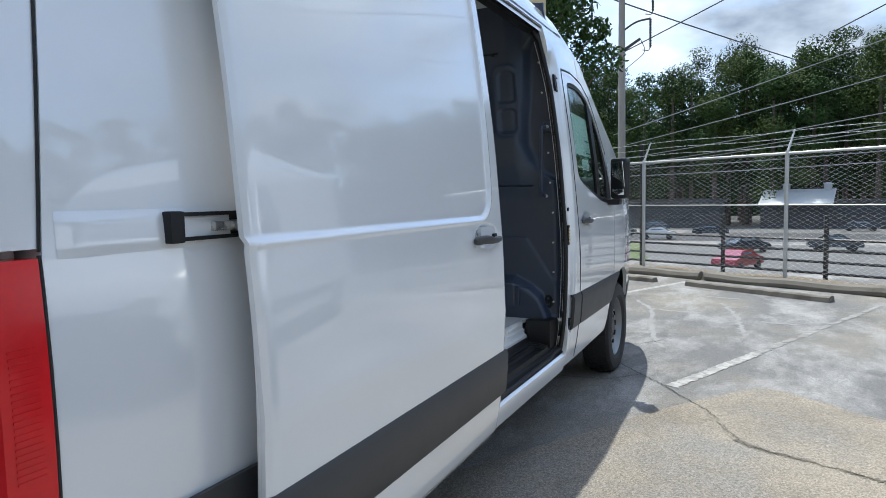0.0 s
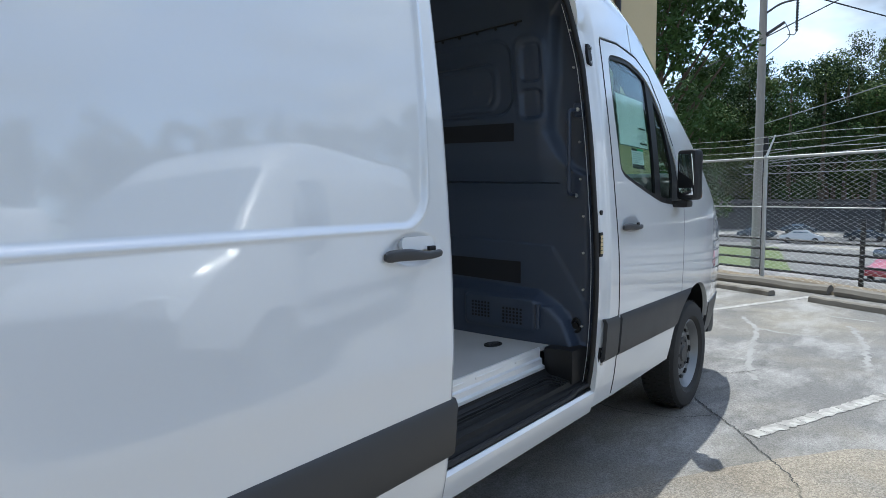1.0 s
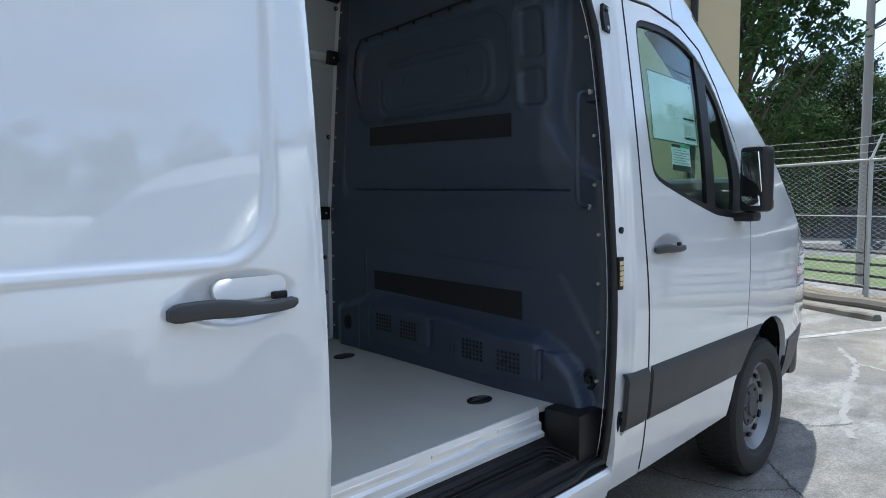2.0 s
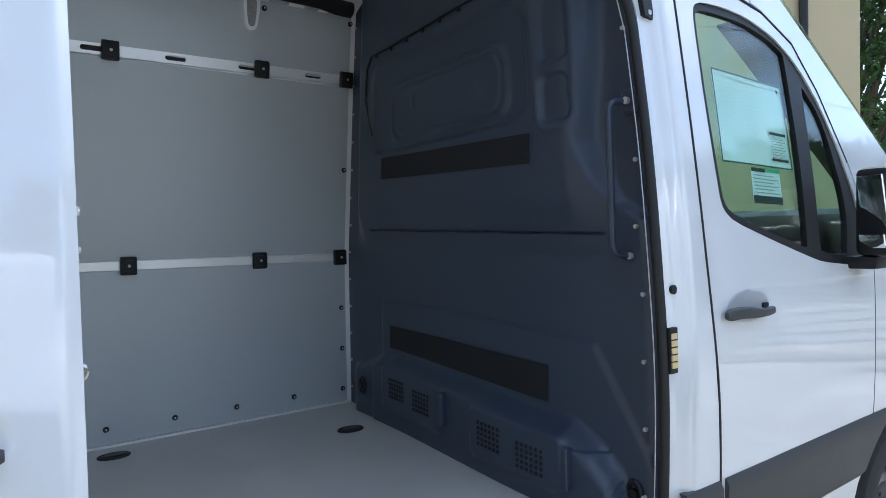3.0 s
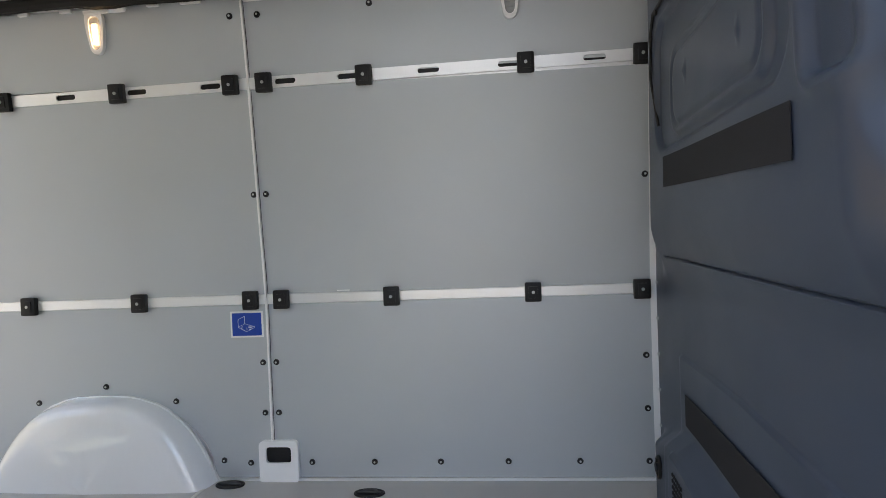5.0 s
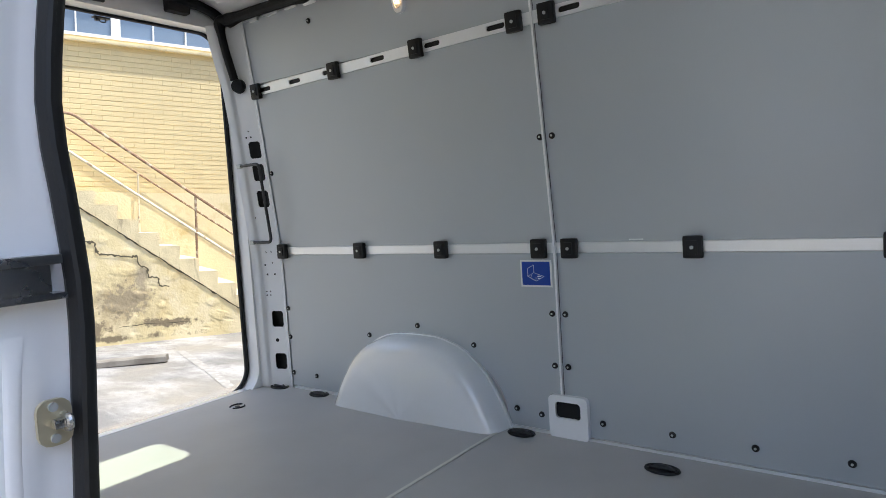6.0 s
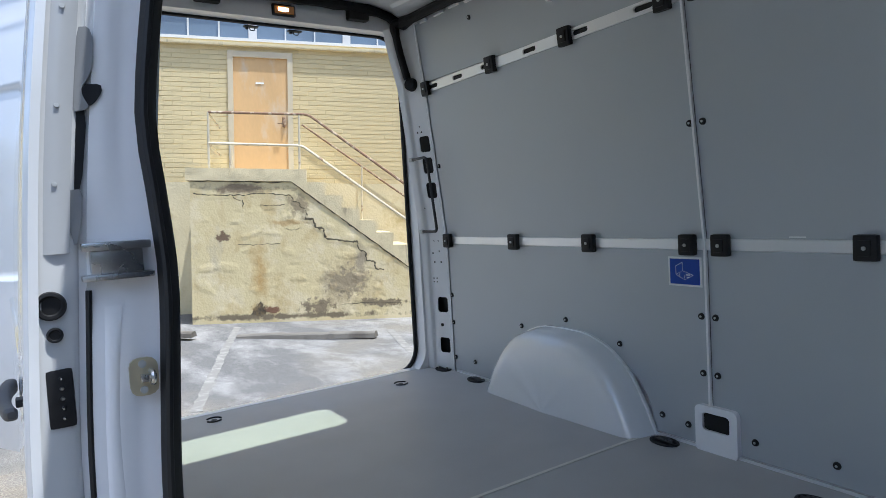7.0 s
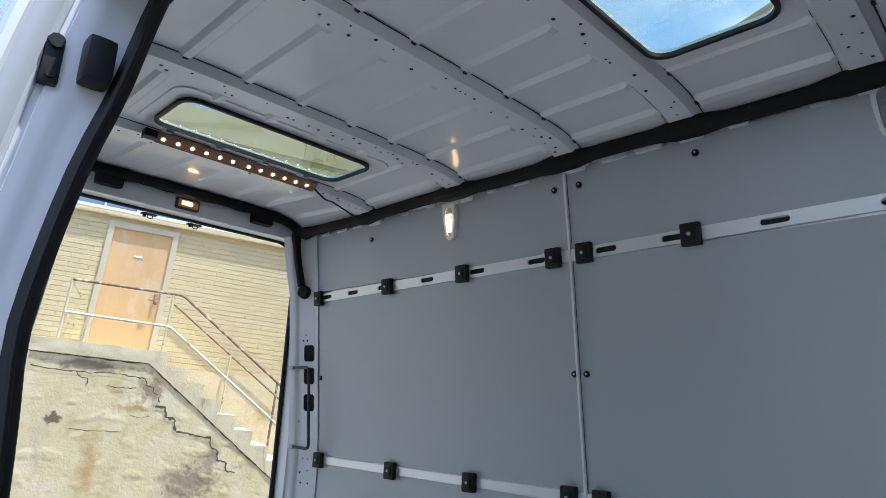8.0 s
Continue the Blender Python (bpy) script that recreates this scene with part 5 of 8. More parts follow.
st = part("striker_plate", vsx, M_BRASS, van, "yellow zinc striker plate")
bm = B()
tube(bm, arc([(0.884, 1.886, 1.324), (0.884, 1.908, 1.324), (0.884, 1.908, 1.342), (0.884, 1.886, 1.342)], 4, 0.008), 0.005, 8)
box(bm, (0.890, 1.896, 1.333), (0.026, 0.016, 0.013), 0.004)
part("striker_loop", bm, M_METAL, st)
for z in (1.311, 1.356):
    bm = B()
    cyl(bm, (0.897, 1.884, z), (0.897, 1.890, z), 0.0065, seg=12)
    part("striker_bolt", bm, M_ZINC, st)
bm = B()
box(bm, (0.823, 1.885, 2.243), (0.048, 0.05, 0.085), 0.014)
part("upper_jamb_block", bm, M_BLACK, van)

# front jamb fittings
bm = B()
cyl(bm, jamb(3.224, 1.369, 0.01), jamb(3.224, 1.369, -0.005), 0.012, seg=14)
part("jamb_plug", bm, M_BLACK, van)
bm = B()
box(bm, jamb(3.210, 1.215, 0.0), (0.012, 0.032, 0.118), 0.003)
pad = part("contact_pad", bm, M_BLACK, van, "black contact pad with five gold plates")
for i in range(5):
    bm = B()
    box(bm, jamb(3.210, 1.252 - i * 0.0185, -0.006), (0.006, 0.024, 0.015), 0.001)
    part("gold_plate", bm, M_CONTACT, pad)
for z, y in ((2.13, 3.232), (0.655, 3.235)):
    bm = shell([(y - 0.022, z - 0.045), (y + 0.008, z - 0.055), (y + 0.02, z - 0.02), (y + 0.012, z + 0.02), (y + 0.016, z + 0.045), (y - 0.016, z + 0.05), (y - 0.026, z + 0.01)], [], lambda yy, zz, d: Vector((half_width(zz) - 0.012 - d, yy, zz)), 0.028)
    hk = part("guide_wedge", bm, M_BLACK, van, "black guide wedge")
    for dz in (-0.035, 0.03):
        bm = B()
        cyl(bm, (half_width(z) - 0.014, y, z + dz), (half_width(z) - 0.006, y, z + dz), 0.007, seg=10)
        part("wedge_screw", bm, M_METAL, hk)

# left wall: boards, rails, clips
for z0, z1 in ((FLOOR + 0.012, 1.403), (1.437, 2.226), (2.26, 2.555)):
    for y0, y1 in ((0.205, 1.771), (1.779, 3.258)):
        if z0 < 0.8 and y0 < 1:
            poly = [(y0, z0), (0.58, z0)] + [(1.075 - 0.46 * math.cos(a), FLOOR + 0.33 * math.sin(a) ** 0.85) for a in span(0.05, math.pi - 0.05, 18)] + [(1.54, z0), (y1, z0), (y1, z1), (y0, z1)]
        else:
            poly = [(y0, z0), (y1, z0), (y1, z1), (y0, z1)]
        part("wall_board", shell(poly, [], lambda y, z, d: Vector((wall_x(z) - d, y, z)), 0.008, (), ()), M_PANEL, van, "grey wall lining board")
bm = patch(span(0.2, 3.27, 6), span(0.60, 2.6, 12), lambda y, z, d: Vector((wall_x(z) - 0.010 - d, y, z)), 0.004)
part("wall_backing", bm, M_RAIL, van)
bm = patch([1.7705, 1.7712, 1.7788, 1.7795], span(0.86, 2.555, 24), lambda y, z, d: Vector((wall_x(z) + (0.012 if 1.771 < y < 1.779 else 0.001), y, z)))
part("joint_strip", bm, M_INNER, van, "thin white strip over the board joint")
bm = patch([1.7800, 1.7822], span(0.86, 2.555, 24), lambda y, z, d: Vector((wall_x(z) + 0.0012, y, z)))
part("joint_gap", bm, M_TRIM, van)
bm = patch([3.245, 3.262, 3.275], span(0.70, 2.555, 10), lambda y, z, d: Vector((wall_x(z) + 0.004, y, z)))
part("corner_strip", bm, M_INNER, van, "white corner strip")
SLOTS = [0.295, 0.512, 0.744, 1.038, 1.329, 1.625, 1.918, 2.160, 2.460, 2.755, 3.060]


def rise(y):
    return 0.012 * (y - 1.7)


low_rail = patch([0.205, 3.245], [1.400, 1.403, 1.437, 1.440], lambda y, z, d: Vector((wall_x(z) + (0.006 if 1.402 < z < 1.438 else 0.0015), y, z)))
part("lower_load_rail", low_rail, M_RAIL, van, "pale aluminium load rail")
bm = shell([(0.205, 2.222), (3.245, 2.222), (3.245, 2.264), (0.205, 2.264)], [rounded(y - 0.040, 2.234, y + 0.040, 2.254, 0.0095, 4) for y in SLOTS], lambda y, z, d: Vector((wall_x(z) + 0.008 - d, y, z + rise(y))), 0.007, SLOTS, ())
part("upper_load_rail", bm, M_RAIL, van, "pale aluminium load rail with oblong slots")
bm = patch([0.22, 3.23], [2.228, 2.258], lambda y, z, d: Vector((wall_x(z) - 0.001, y, z + rise(y))))
part("slot_backing", bm, M_BLACK, van)
clip0 = None
CLIPS = [(y, 1.419) for y in (0.235, 0.783, 1.255, 1.715, 1.840, 2.276, 2.815, 3.214)] + [(y, 2.242) for y in (0.235, 0.784, 1.256, 1.709, 1.839, 2.221, 2.814, 3.223)]
for y, z in CLIPS:
    if clip0 is None:
        bm = B()
        box(bm, (0.013, 0, 0), (0.026, 0.062, 0.074), 0.009, seg=2)
        box(bm, (0.027, 0, 0), (0.006, 0.034, 0.044), 0.002)
        clip0 = part("rail_clip", bm, M_BLACK, van, "square black plastic rail clip with a screw")
        sc = B()
        cyl(sc, (0.029, 0, 0), (0.033, 0, 0), 0.006, seg=10)
        screw0 = part("clip_screw", sc, M_ZINC, clip0)
        c = clip0
    else:
        c = again(clip0, Matrix(), van)
        again(screw0, Matrix(), c)
    lean = 5.9 if z > 2 else 0.0
    z += rise(y) if z > 2 else 0.0
    c.matrix_basis = pose(wall_x(z) + 0.005, y, z, 0, lean, 0)
DOTS = [(1.085, 1.083), (0.79, 1.02), (1.38, 1.02), (0.225, 0.78), (0.40, 0.78), (0.222, 0.97), (0.222, 1.12), (1.57, 0.78), (1.68, 0.77), (1.748, 0.97), (1.803, 0.97), (1.748, 1.17), (1.802, 1.17), (1.757, 1.83), (1.806, 1.83), (1.93, 0.772), (2.18, 0.772), (2.44, 0.772), (2.70, 0.772), (2.97, 0.772), (3.225, 0.772), (3.225, 0.97), (3.225, 1.17), (3.232, 1.84), (0.23, 1.82), (0.663, 2.471), (1.724, 2.493), (1.83, 2.492), (2.255, 2.503), (2.825, 2.516), (3.242, 2.52)]
plug0 = None
for y, z in DOTS:
    m = pose(wall_x(z) + 0.001, y, z)
    if plug0 is None:
        bm = B()
        cyl(bm, (-0.002, 0, 0), (0.005, 0, 0), 0.0125, 0.010, seg=14)
        plug0 = part("board_plug", bm, M_BLACK, van, "small black plastic plug")
        plug0.matrix_basis = m
        sc = B()
        cyl(sc, (0.004, 0, 0), (0.0065, 0, 0), 0.0042, seg=8)
        plug_screw = part("plug_screw", sc, M_ZINC, plug0)
    else:
        again(plug_screw, Matrix(), again(plug0, m))

# white pocket at the foot of the joint
bm = shell(rounded(1.722, 0.695, 1.880, 0.862, 0.02), [rounded(1.750, 0.775, 1.852, 0.838, 0.014)], lambda y, z, d: Vector((-0.868 + 0.0 - d, y, z)), 0.03)
pk = part("wall_pocket", bm, M_INNER, van, "white plastic pocket with a dark slot")
bm = patch([1.74, 1.86], [0.77, 0.845], lambda y, z, d: Vector((-0.880, y, z)))
part("pocket_back", bm, M_BLACK, pk)
# blue sign
bm = patch([1.623, 1.757], [1.271, 1.375], lambda y, z, d: Vector((wall_x(z) + 0.0035 - d, y, z)), 0.002)
sg = part("load_sign", bm, M_PAPER, van, "small blue sticker with a white line drawing")
bm = patch([1.630, 1.750], [1.278, 1.368], lambda y, z, d: Vector((wall_x(z) + 0.0045, y, z)))
part("sign_field", bm, M_BLUE, sg)
bm = B()
for a, b in (((1.655, 1.312), (1.655, 1.342)), ((1.655, 1.342), (1.682, 1.356)), ((1.682, 1.356), (1.682, 1.326)), ((1.655, 1.312), (1.682, 1.326)), ((1.655, 1.312), (1.690, 1.294)), ((1.690, 1.294), (1.725, 1.312)), ((1.725, 1.312), (1.682, 1.326)), ((1.667, 1.306), (1.672, 1.316)), ((1.69, 1.30), (1.69, 1.31))):
    tube(bm, [(wall_x(1.3) + 0.0055, *a), (wall_x(1.3) + 0.0055, *b)], 0.0008, 4)
box(bm, (wall_x(1.3) + 0.0052, 1.704, 1.312), (0.0012, 0.016, 0.004))
box(bm, (wall_x(1.3) + 0.0052, 1.704, 1.304), (0.0012, 0.012, 0.003))
part("sign_drawing", bm, M_PAPER, sg)
# label on the lower rail
bm = patch([2.06, 2.11], [1.444, 1.449], lambda y, z, d: Vector((wall_x(z) + 0.003, y, z)))
part("paper_label", bm, M_PAPER, van)


# wheel boxes
M_BOX = mat("glossy_white_inner_paint", (0.90, 0.91, 0.92), 0.22, vary=0.02, scale=3, coat=1.0, coat_ior=1.7)

BOX_LINE = eased([(0.605, 0.70), (0.665, 0.82), (0.745, 0.93), (0.83, 1.005), (0.94, 1.045), (1.08, 1.050), (1.21, 1.045), (1.33, 1.005), (1.43, 0.925), (1.50, 0.815), (1.55, 0.70)][::-1], 1)[:-2][::-1]


def wheel_box(s):
    rows = [(0.0, 1.0), (0.012, 0.999), (0.014, 0.985), (0.05, 0.975), (0.085, 0.962), (0.106, 0.938), (0.120, 0.900), (0.127, 0.85), (0.130, 0.78), (0.134, 0.55), (0.137, 0.30), (0.139, 0.0)]
    line = [(0.605, 0.70)] + BOX_LINE + [(1.55, 0.70)]

    def f(u, t, d):
        off, k = rows[int(u)]
        y, z = line[int(t)]
        y, z = 1.062 + (y - 1.062) * k, FLOOR + (z - FLOOR) * k
        rib = 0.006 * sum(math.exp(-((y - q) / 0.016) ** 2) for q in (0.90, 0.98, 1.06, 1.14)) * smooth(0.97, 0.90, z) * (1 if u > 7 else 0)
        return Vector((s * (0.888 - off - rib), y, z))

    return part("wheel_box", patch(range(len(rows)), range(len(line)), f), M_BOX, van, "white painted wheel box", angle=60)


wheel_box(-1)
wheel_box(1)

# right-hand wall behind the door
bm = patch(span(0.05, 1.83, 6), span(0.70, 2.56, 14), lambda y, z, d: Vector((-wall_x(z) + d - 0.02, y, z)), 0.008)
part("wall_board", bm, M_PANEL, van)

# rear corner pillar with punched openings and grab bar
def corner(u, z, d):
    a, b = Vector((wall_x(z), 0.21, z)), Vector((wall_x(z) + 0.055 + 0.03 * smooth(2.2, 2.5, z), 0.035, z))
    p = a + (b - a) * u
    proud = 0.014 * smooth(0.68, 0.80, u) + 0.007 * smooth(0.09, 0.05, u)
    return p - Vector((0.9, 0.35, 0)).normalized() * (d - proud)


HOLES = [(0.34, 1.945), (0.34, 1.83), (0.34, 1.695), (0.34, 1.063), (0.34, 0.837)]
bm = shell([(0, 0.70), (1.0, 0.70), (1.0, 2.56), (0, 2.56)], [[(u + 0.19 * a, z + 0.042 * b) for a, b in ((-1, -0.75), (-0.75, -1), (0.75, -1), (1, -0.75), (1, 0.75), (0.75, 1), (-0.75, 1), (-1, 0.75))] for u, z in HOLES], corner, 0.004, (0.05, 0.07, 0.09, 0.25, 0.5, 0.68, 0.71, 0.74, 0.77, 0.80, 0.9), span(0.8, 2.5, 14))
rp = part("rear_pillar", bm, M_INNER, van, "white rear pillar with square punched openings")
bm = patch([0.02, 0.66], span(0.72, 2.5, 10), lambda u, z, d: corner(u, z, 0.034))
part("pillar_cavity", bm, M_BLACK, rp)
bm = B()
for u, z, r in ((0.40, 0.95, 0.010), (0.3, 1.30, 0.005), (0.55, 1.30, 0.005), (0.35, 1.36, 0.004), (0.6, 1.35, 0.005), (0.62, 1.19, 0.004), (0.50, 1.19, 0.004), (0.62, 1.21, 0.004), (0.50, 1.21, 0.004), (0.35, 1.42, 0.006), (0.52, 1.42, 0.006), (0.40, 2.01, 0.005), (0.55, 2.01, 0.005), (0.45, 2.04, 0.004), (0.7, 1.6, 0.004)):
    p = corner(u, z, -0.001)
    q = corner(u, z, 0.002)
    cyl(bm, q, p, r, seg=8)
part("pillar_hole", bm, M_BLACK, rp)
bm = B()
p1, p2 = corner(0.88, 1.868, 0), corner(0.88, 1.472, 0)
o = Vector((0.012, 0.12, 0))
tube(bm, arc([p1, p1 + o * 1.0 + Vector((0, 0.05, 0)), p2 + o * 1.0 + Vector((0, 0.05, 0)), p2], 6, 0.03), 0.0075, 8)
part("grab_bar", bm, M_TRIM, van, "thin grey grab bar")
for p in (p1, p2):
    bm = B()
    box(bm, p, (0.02, 0.03, 0.022), 0.004)
    part("grab_bar_foot", bm, M_ZINC, van)

# rear header: black hose, blocks, lamp
bm = B()
tube(bm, [(x, 0.075, min(roof_at(x, 0.1) - 0.078, 2.66)) for x in span(-0.74, 0.76, 24)], [0.024 + 0.005 * ((i * 7) % 3 == 0) for i in range(25)], 10)
part("header_hose", bm, M_HOSE, van, "black foam hose along the rear header")
for x in (-0.503, 0.253):
    bm = B()
    box(bm, (x, 0.058, 2.622), (0.115, 0.05, 0.070), 0.014)
    part("header_block", bm, M_BLACK, van)
bm = B()
box(bm, (-0.112, 0.043, 2.598), (0.118, 0.020, 0.056), 0.012, seg=3)
hl = part("header_lamp", bm, M_TRIM, van, "small lit courtesy lamp")
bm = B()
box(bm, (-0.112, 0.052, 2.598), (0.098, 0.016, 0.040), 0.008, seg=3)
part("lens", bm, M_AMBER, hl)
bm = B()
box(bm, (-0.105, 0.059, 2.598), (0.052, 0.008, 0.020), 0.004)
part("bulb", bm, M_LAMP, hl, "glowing warm bulb")
for x in (-0.21, 0.015):
    bm = B()
    box(bm, (x, -0.08, 2.540), (0.070, 0.03, 0.007), 0.002)
    tube(bm, arc([(x - 0.02, -0.08, 2.538), (x - 0.018, -0.08, 2.522), (x + 0.005, -0.08, 2.522), (x + 0.008, -0.08, 2.538)], 4, 0.010), 0.0028, 6)
    box(bm, (x + 0.020, -0.08, 2.531), (0.014, 0.012, 0.012), 0.002)
    part("door_catch", bm, M_TRIM, van)
# cable hose along the top of the left wall, dropping down the rear pillar
bm = B()
ys = span(0.16, 3.22, 40)
rs = [0.026 + (0.010 if any(abs(y - r) < 0.07 for r in RIBS) else 0.0) for y in ys]
tube(bm, [(-0.712, y, 2.568 + 0.004 * math.sin(y * 7)) for y in ys], rs, 10)
part("cable_hose", bm, M_HOSE, van, "black foam-wrapped cable hose")
bm = B()
tube(bm, arc([(-0.715, 0.18, 2.565), corner(0.55, 2.575, -0.035), corner(0.55, 2.45, -0.030), corner(0.50, 2.29, -0.026)], 6, 0.06), [0.026] * 8 + [0.020] * 8, 10)
cyl(bm, corner(0.46, 2.262, -0.004), corner(0.46, 2.262, -0.032), 0.036, 0.031, seg=18)
part("hose_drop", bm, M_HOSE, van, "black hose dropping into the rear pillar")
rnd = random.Random(7)
y = 0.30
while y < 3.15:
    bm = B()
    w = rnd.uniform(0.04, 0.10)
    box(bm, (-0.752, y, 2.553), (0.014, w, 0.018), 0.003)
    part("bracket", bm, M_INNER, van)
    y += rnd.uniform(0.12, 0.24)
# wall lamps
for y, lit, dz in ((1.197, True, -0.026), (2.765, False, -0.002)):
    def lamp_face(yy, z, d, y=y, dz=dz):
        # narrows towards the lower end
        k = 1.0 - 0.30 * smooth(2.52, 2.42, z)
        return Vector((wall_x(z + dz) + 0.018 - d, y + (yy - y) * k, z + dz))

    bm = shell(rounded(y - 0.036, 2.412, y + 0.036, 2.572, 0.030, 6), [rounded(y - 0.023, 2.428, y + 0.023, 2.548, 0.020, 5)], lamp_face, 0.018, (), span(2.43, 2.55, 4))
    wl_ = part("wall_lamp", bm, M_INNER, van, "white oval wall lamp, lit" if lit else "white oval wall lamp, unlit")
    bm = shell(rounded(y - 0.023, 2.428, y + 0.023, 2.548, 0.020, 5), [], lambda yy, z, d: lamp_face(yy, z, d + 0.006), 0.004, (), span(2.43, 2.55, 4))
    part("lens", bm, M_LENS, wl_)
    bm = B()
    for k in range(5):
        p = lamp_face(y, 2.452 + 0.018 * k, 0.004)
        box(bm, p, (0.003, 0.030 - 0.002 * (4 - k), 0.004), 0.001, seg=1)
    part("lens_rib", bm, M_LENS, wl_)
    bm = B()
    box(bm, (wall_x(2.56 + dz) + 0.014, y + 0.012, 2.565 + dz), (0.012, 0.10, 0.014), 0.003)
    part("lamp_bracket", bm, M_INNER, wl_)
    if lit:
        bm = B()
        cyl(bm, lamp_face(y, 2.446, 0.0), lamp_face(y, 2.520, 0.0), 0.0085, seg=10)
        part("bulb", bm, M_LAMP, wl_, "glowing warm bulb")

# ---- bulkhead behind the cab ----
def bead(x, z, r, rad, w, h):
    return h * math.exp(-(rr_dist(x, z, *r, rad) / w) ** 2)


def step(k, w):
    """1 inside an outline at signed distance k, 0 outside, with a soft edge."""
    return smooth(w, -w, k)


def relief(x, z):
    y = 3.268 - 0.030 * smooth(-0.5, 0.6, x)
    y -= 0.065 * smooth(1.42, 1.66, z) * smooth(-0.80, -0.66, x) * (1 - 0.6 * smooth(0.66, 0.80, x))
    # bulge over the floor
    ledge = lerp([(-0.88, 0.91), (-0.70, 0.93), (-0.52, 0.985), (-0.40, 0.995), (0.06, 0.978), (0.43, 0.958), (0.63, 0.950), (0.73, 0.90), (0.80, 0.84), (0.86, 0.70)], x)
    y -= (0.056 + 0.024 * smooth(-0.6, 0.6, x)) * smooth(ledge + 0.020, ledge - 0.040, z) * smooth(-0.84, -0.72, x)
    # two raised boxes round the vents
    y -= 0.013 * step(rr_dist(x, z, -0.46, 0.775, 0.008, 0.955, 0.03), 0.008)
    y -= 0.013 * step(rr_dist(x, z, 0.20, 0.755, 0.650, 0.925, 0.03), 0.008)
    # raised band with a slanted end
    k = max(z - 1.229 + 0.05 * max(0.0, x), x - 0.70 - 0.65 * (1.19 - z), -0.56 - x)
    y -= 0.010 * step(k, 0.006)
    # pressed panels above
    y += 0.016 * step(rr_dist(x, z, -0.57, 1.875, 0.525, 2.26, 0.10), 0.010)
    y -= 0.012 * step(rr_dist(x, z, -0.40, 1.90, 0.430, 2.15, 0.08), 0.008)
    y += 0.006 * math.exp(-(rr_dist(x, z, -0.365, 1.925, 0.395, 2.125, 0.07) / 0.008) ** 2)
    y += 0.014 * step(rr_dist(x, z, 0.595, 2.03, 0.705, 2.22, 0.03), 0.007)
    y += 0.014 * step(rr_dist(x, z, 0.585, 1.85, 0.700, 1.992, 0.03), 0.007)
    y -= 0.007 * math.exp(-(rr_dist(x, z, 0.565, 1.83, 0.725, 2.25, 0.05) / 0.012) ** 2)
    for px, pz in ((0.27, 2.016), (-0.20, 2.048)):
        y -= 0.006 * math.exp(-((x - px) / 0.007) ** 2 - ((z - pz) / 0.022) ** 2)
    # joint line
    y += 0.010 * math.exp(-((z - 1.533 + 0.023 * x) / 0.0035) ** 2) * smooth(-0.62, -0.58, x) * (1 - smooth(0.74, 0.76, x))
    # channel at the side of the grab handle
    bx = lerp([(1.55, 0.90), (1.60, 0.815), (1.66, 0.772), (1.78, 0.715), (1.92, 0.735), (2.05, 0.768), (2.35, 0.80), (2.45, 0.9)], z)
    y += 0.040 * smooth(bx - 0.030, bx + 0.040, x)
    return y


def bulk(x, z, d):
    e = min(-wall_x(z), 0.89) / 0.89
    return Vector((x * e, relief(x, z) + d, z))


xs = sorted(set([-0.885, -0.86] + span(-0.84, 0.90, 190) + [0.912, 0.93, 0.958]))
zs = sorted(set(span(FLOOR, 2.62, 170) + span(0.88, 1.0, 20) + span(1.17, 1.25, 20) + span(1.505, 1.56, 28) + span(1.82, 2.28, 76)))
bulkhead = part("bulkhead", patch(xs, zs, bulk, 0.02), M_BULK, van, "blue-black moulded plastic cab bulkhead", angle=70)


def on_bulk(x, z, off=0.003):
    p = bulk(x, z, 0)
    return Vector((p.x, p.y - off, p.z))


for poly in ([(-0.455, 1.762), (0.525, 1.735), (0.530, 1.828), (-0.455, 1.852)], [(-0.482, 1.025), (0.515, 0.988), (0.515, 1.105), (-0.482, 1.122)]):
    bm = shell(poly, [], lambda x, z, d: on_bulk(x, z, 0.005 - d), 0.002, span(-0.4, 0.5, 20), span(0.95, 1.9, 40))
    part("felt_strip", bm, M_FELT, bulkhead, "black felt strip")
for x0, z0, n, m in ((-0.38, 0.838, 6, 5), (-0.185, 0.826, 6, 5), (0.258, 0.808, 6, 5), (0.462, 0.792, 6, 5)):
    bm = B()
    for i in range(n):
        for j in range(m):
            p = on_bulk(x0 + i * 0.0215, z0 + j * 0.018, 0.001)
            box(bm, p, (0.0125, 0.006, 0.012), 0.0025, seg=1)
    part("vent", bm, M_FELT, bulkhead, "grid of small vent slots")
for x, z in ((0.022, 0.872), (0.668, 0.838)):
    bm = B()
    box(bm, on_bulk(x, z, 0.004), (0.020, 0.030, 0.125), 0.009, seg=3)
    part("bulkhead_lug", bm, M_BULK, bulkhead)
for x, z in ((-0.66, 0.832), (0.84, 0.80)):
    bm = B()
    p = on_bulk(x, z, 0.004)
    tube(bm, [(p.x + 0.022 * math.cos(a), p.y, p.z + 0.034 * math.sin(a)) for a in (2 * math.pi * i / 18 for i in range(19))], 0.008, 6, caps=False)
    cyl(bm, p, p + Vector((0, -0.012, 0)), 0.016, seg=12)
    part("cable_grommet", bm, M_BLACK, bulkhead)
bm = B()
for z in span(0.80, 2.45, 9):
    p = on_bulk(0.872, z, 0.0)
    cyl(bm, p, p + Vector((0, -0.010, 0)), 0.006, seg=10)
for z in span(0.78, 2.5, 13):
    p = on_bulk(-0.868, z, 0.0)
    cyl(bm, p, p + Vector((0, -0.006, 0)), 0.006, seg=8)
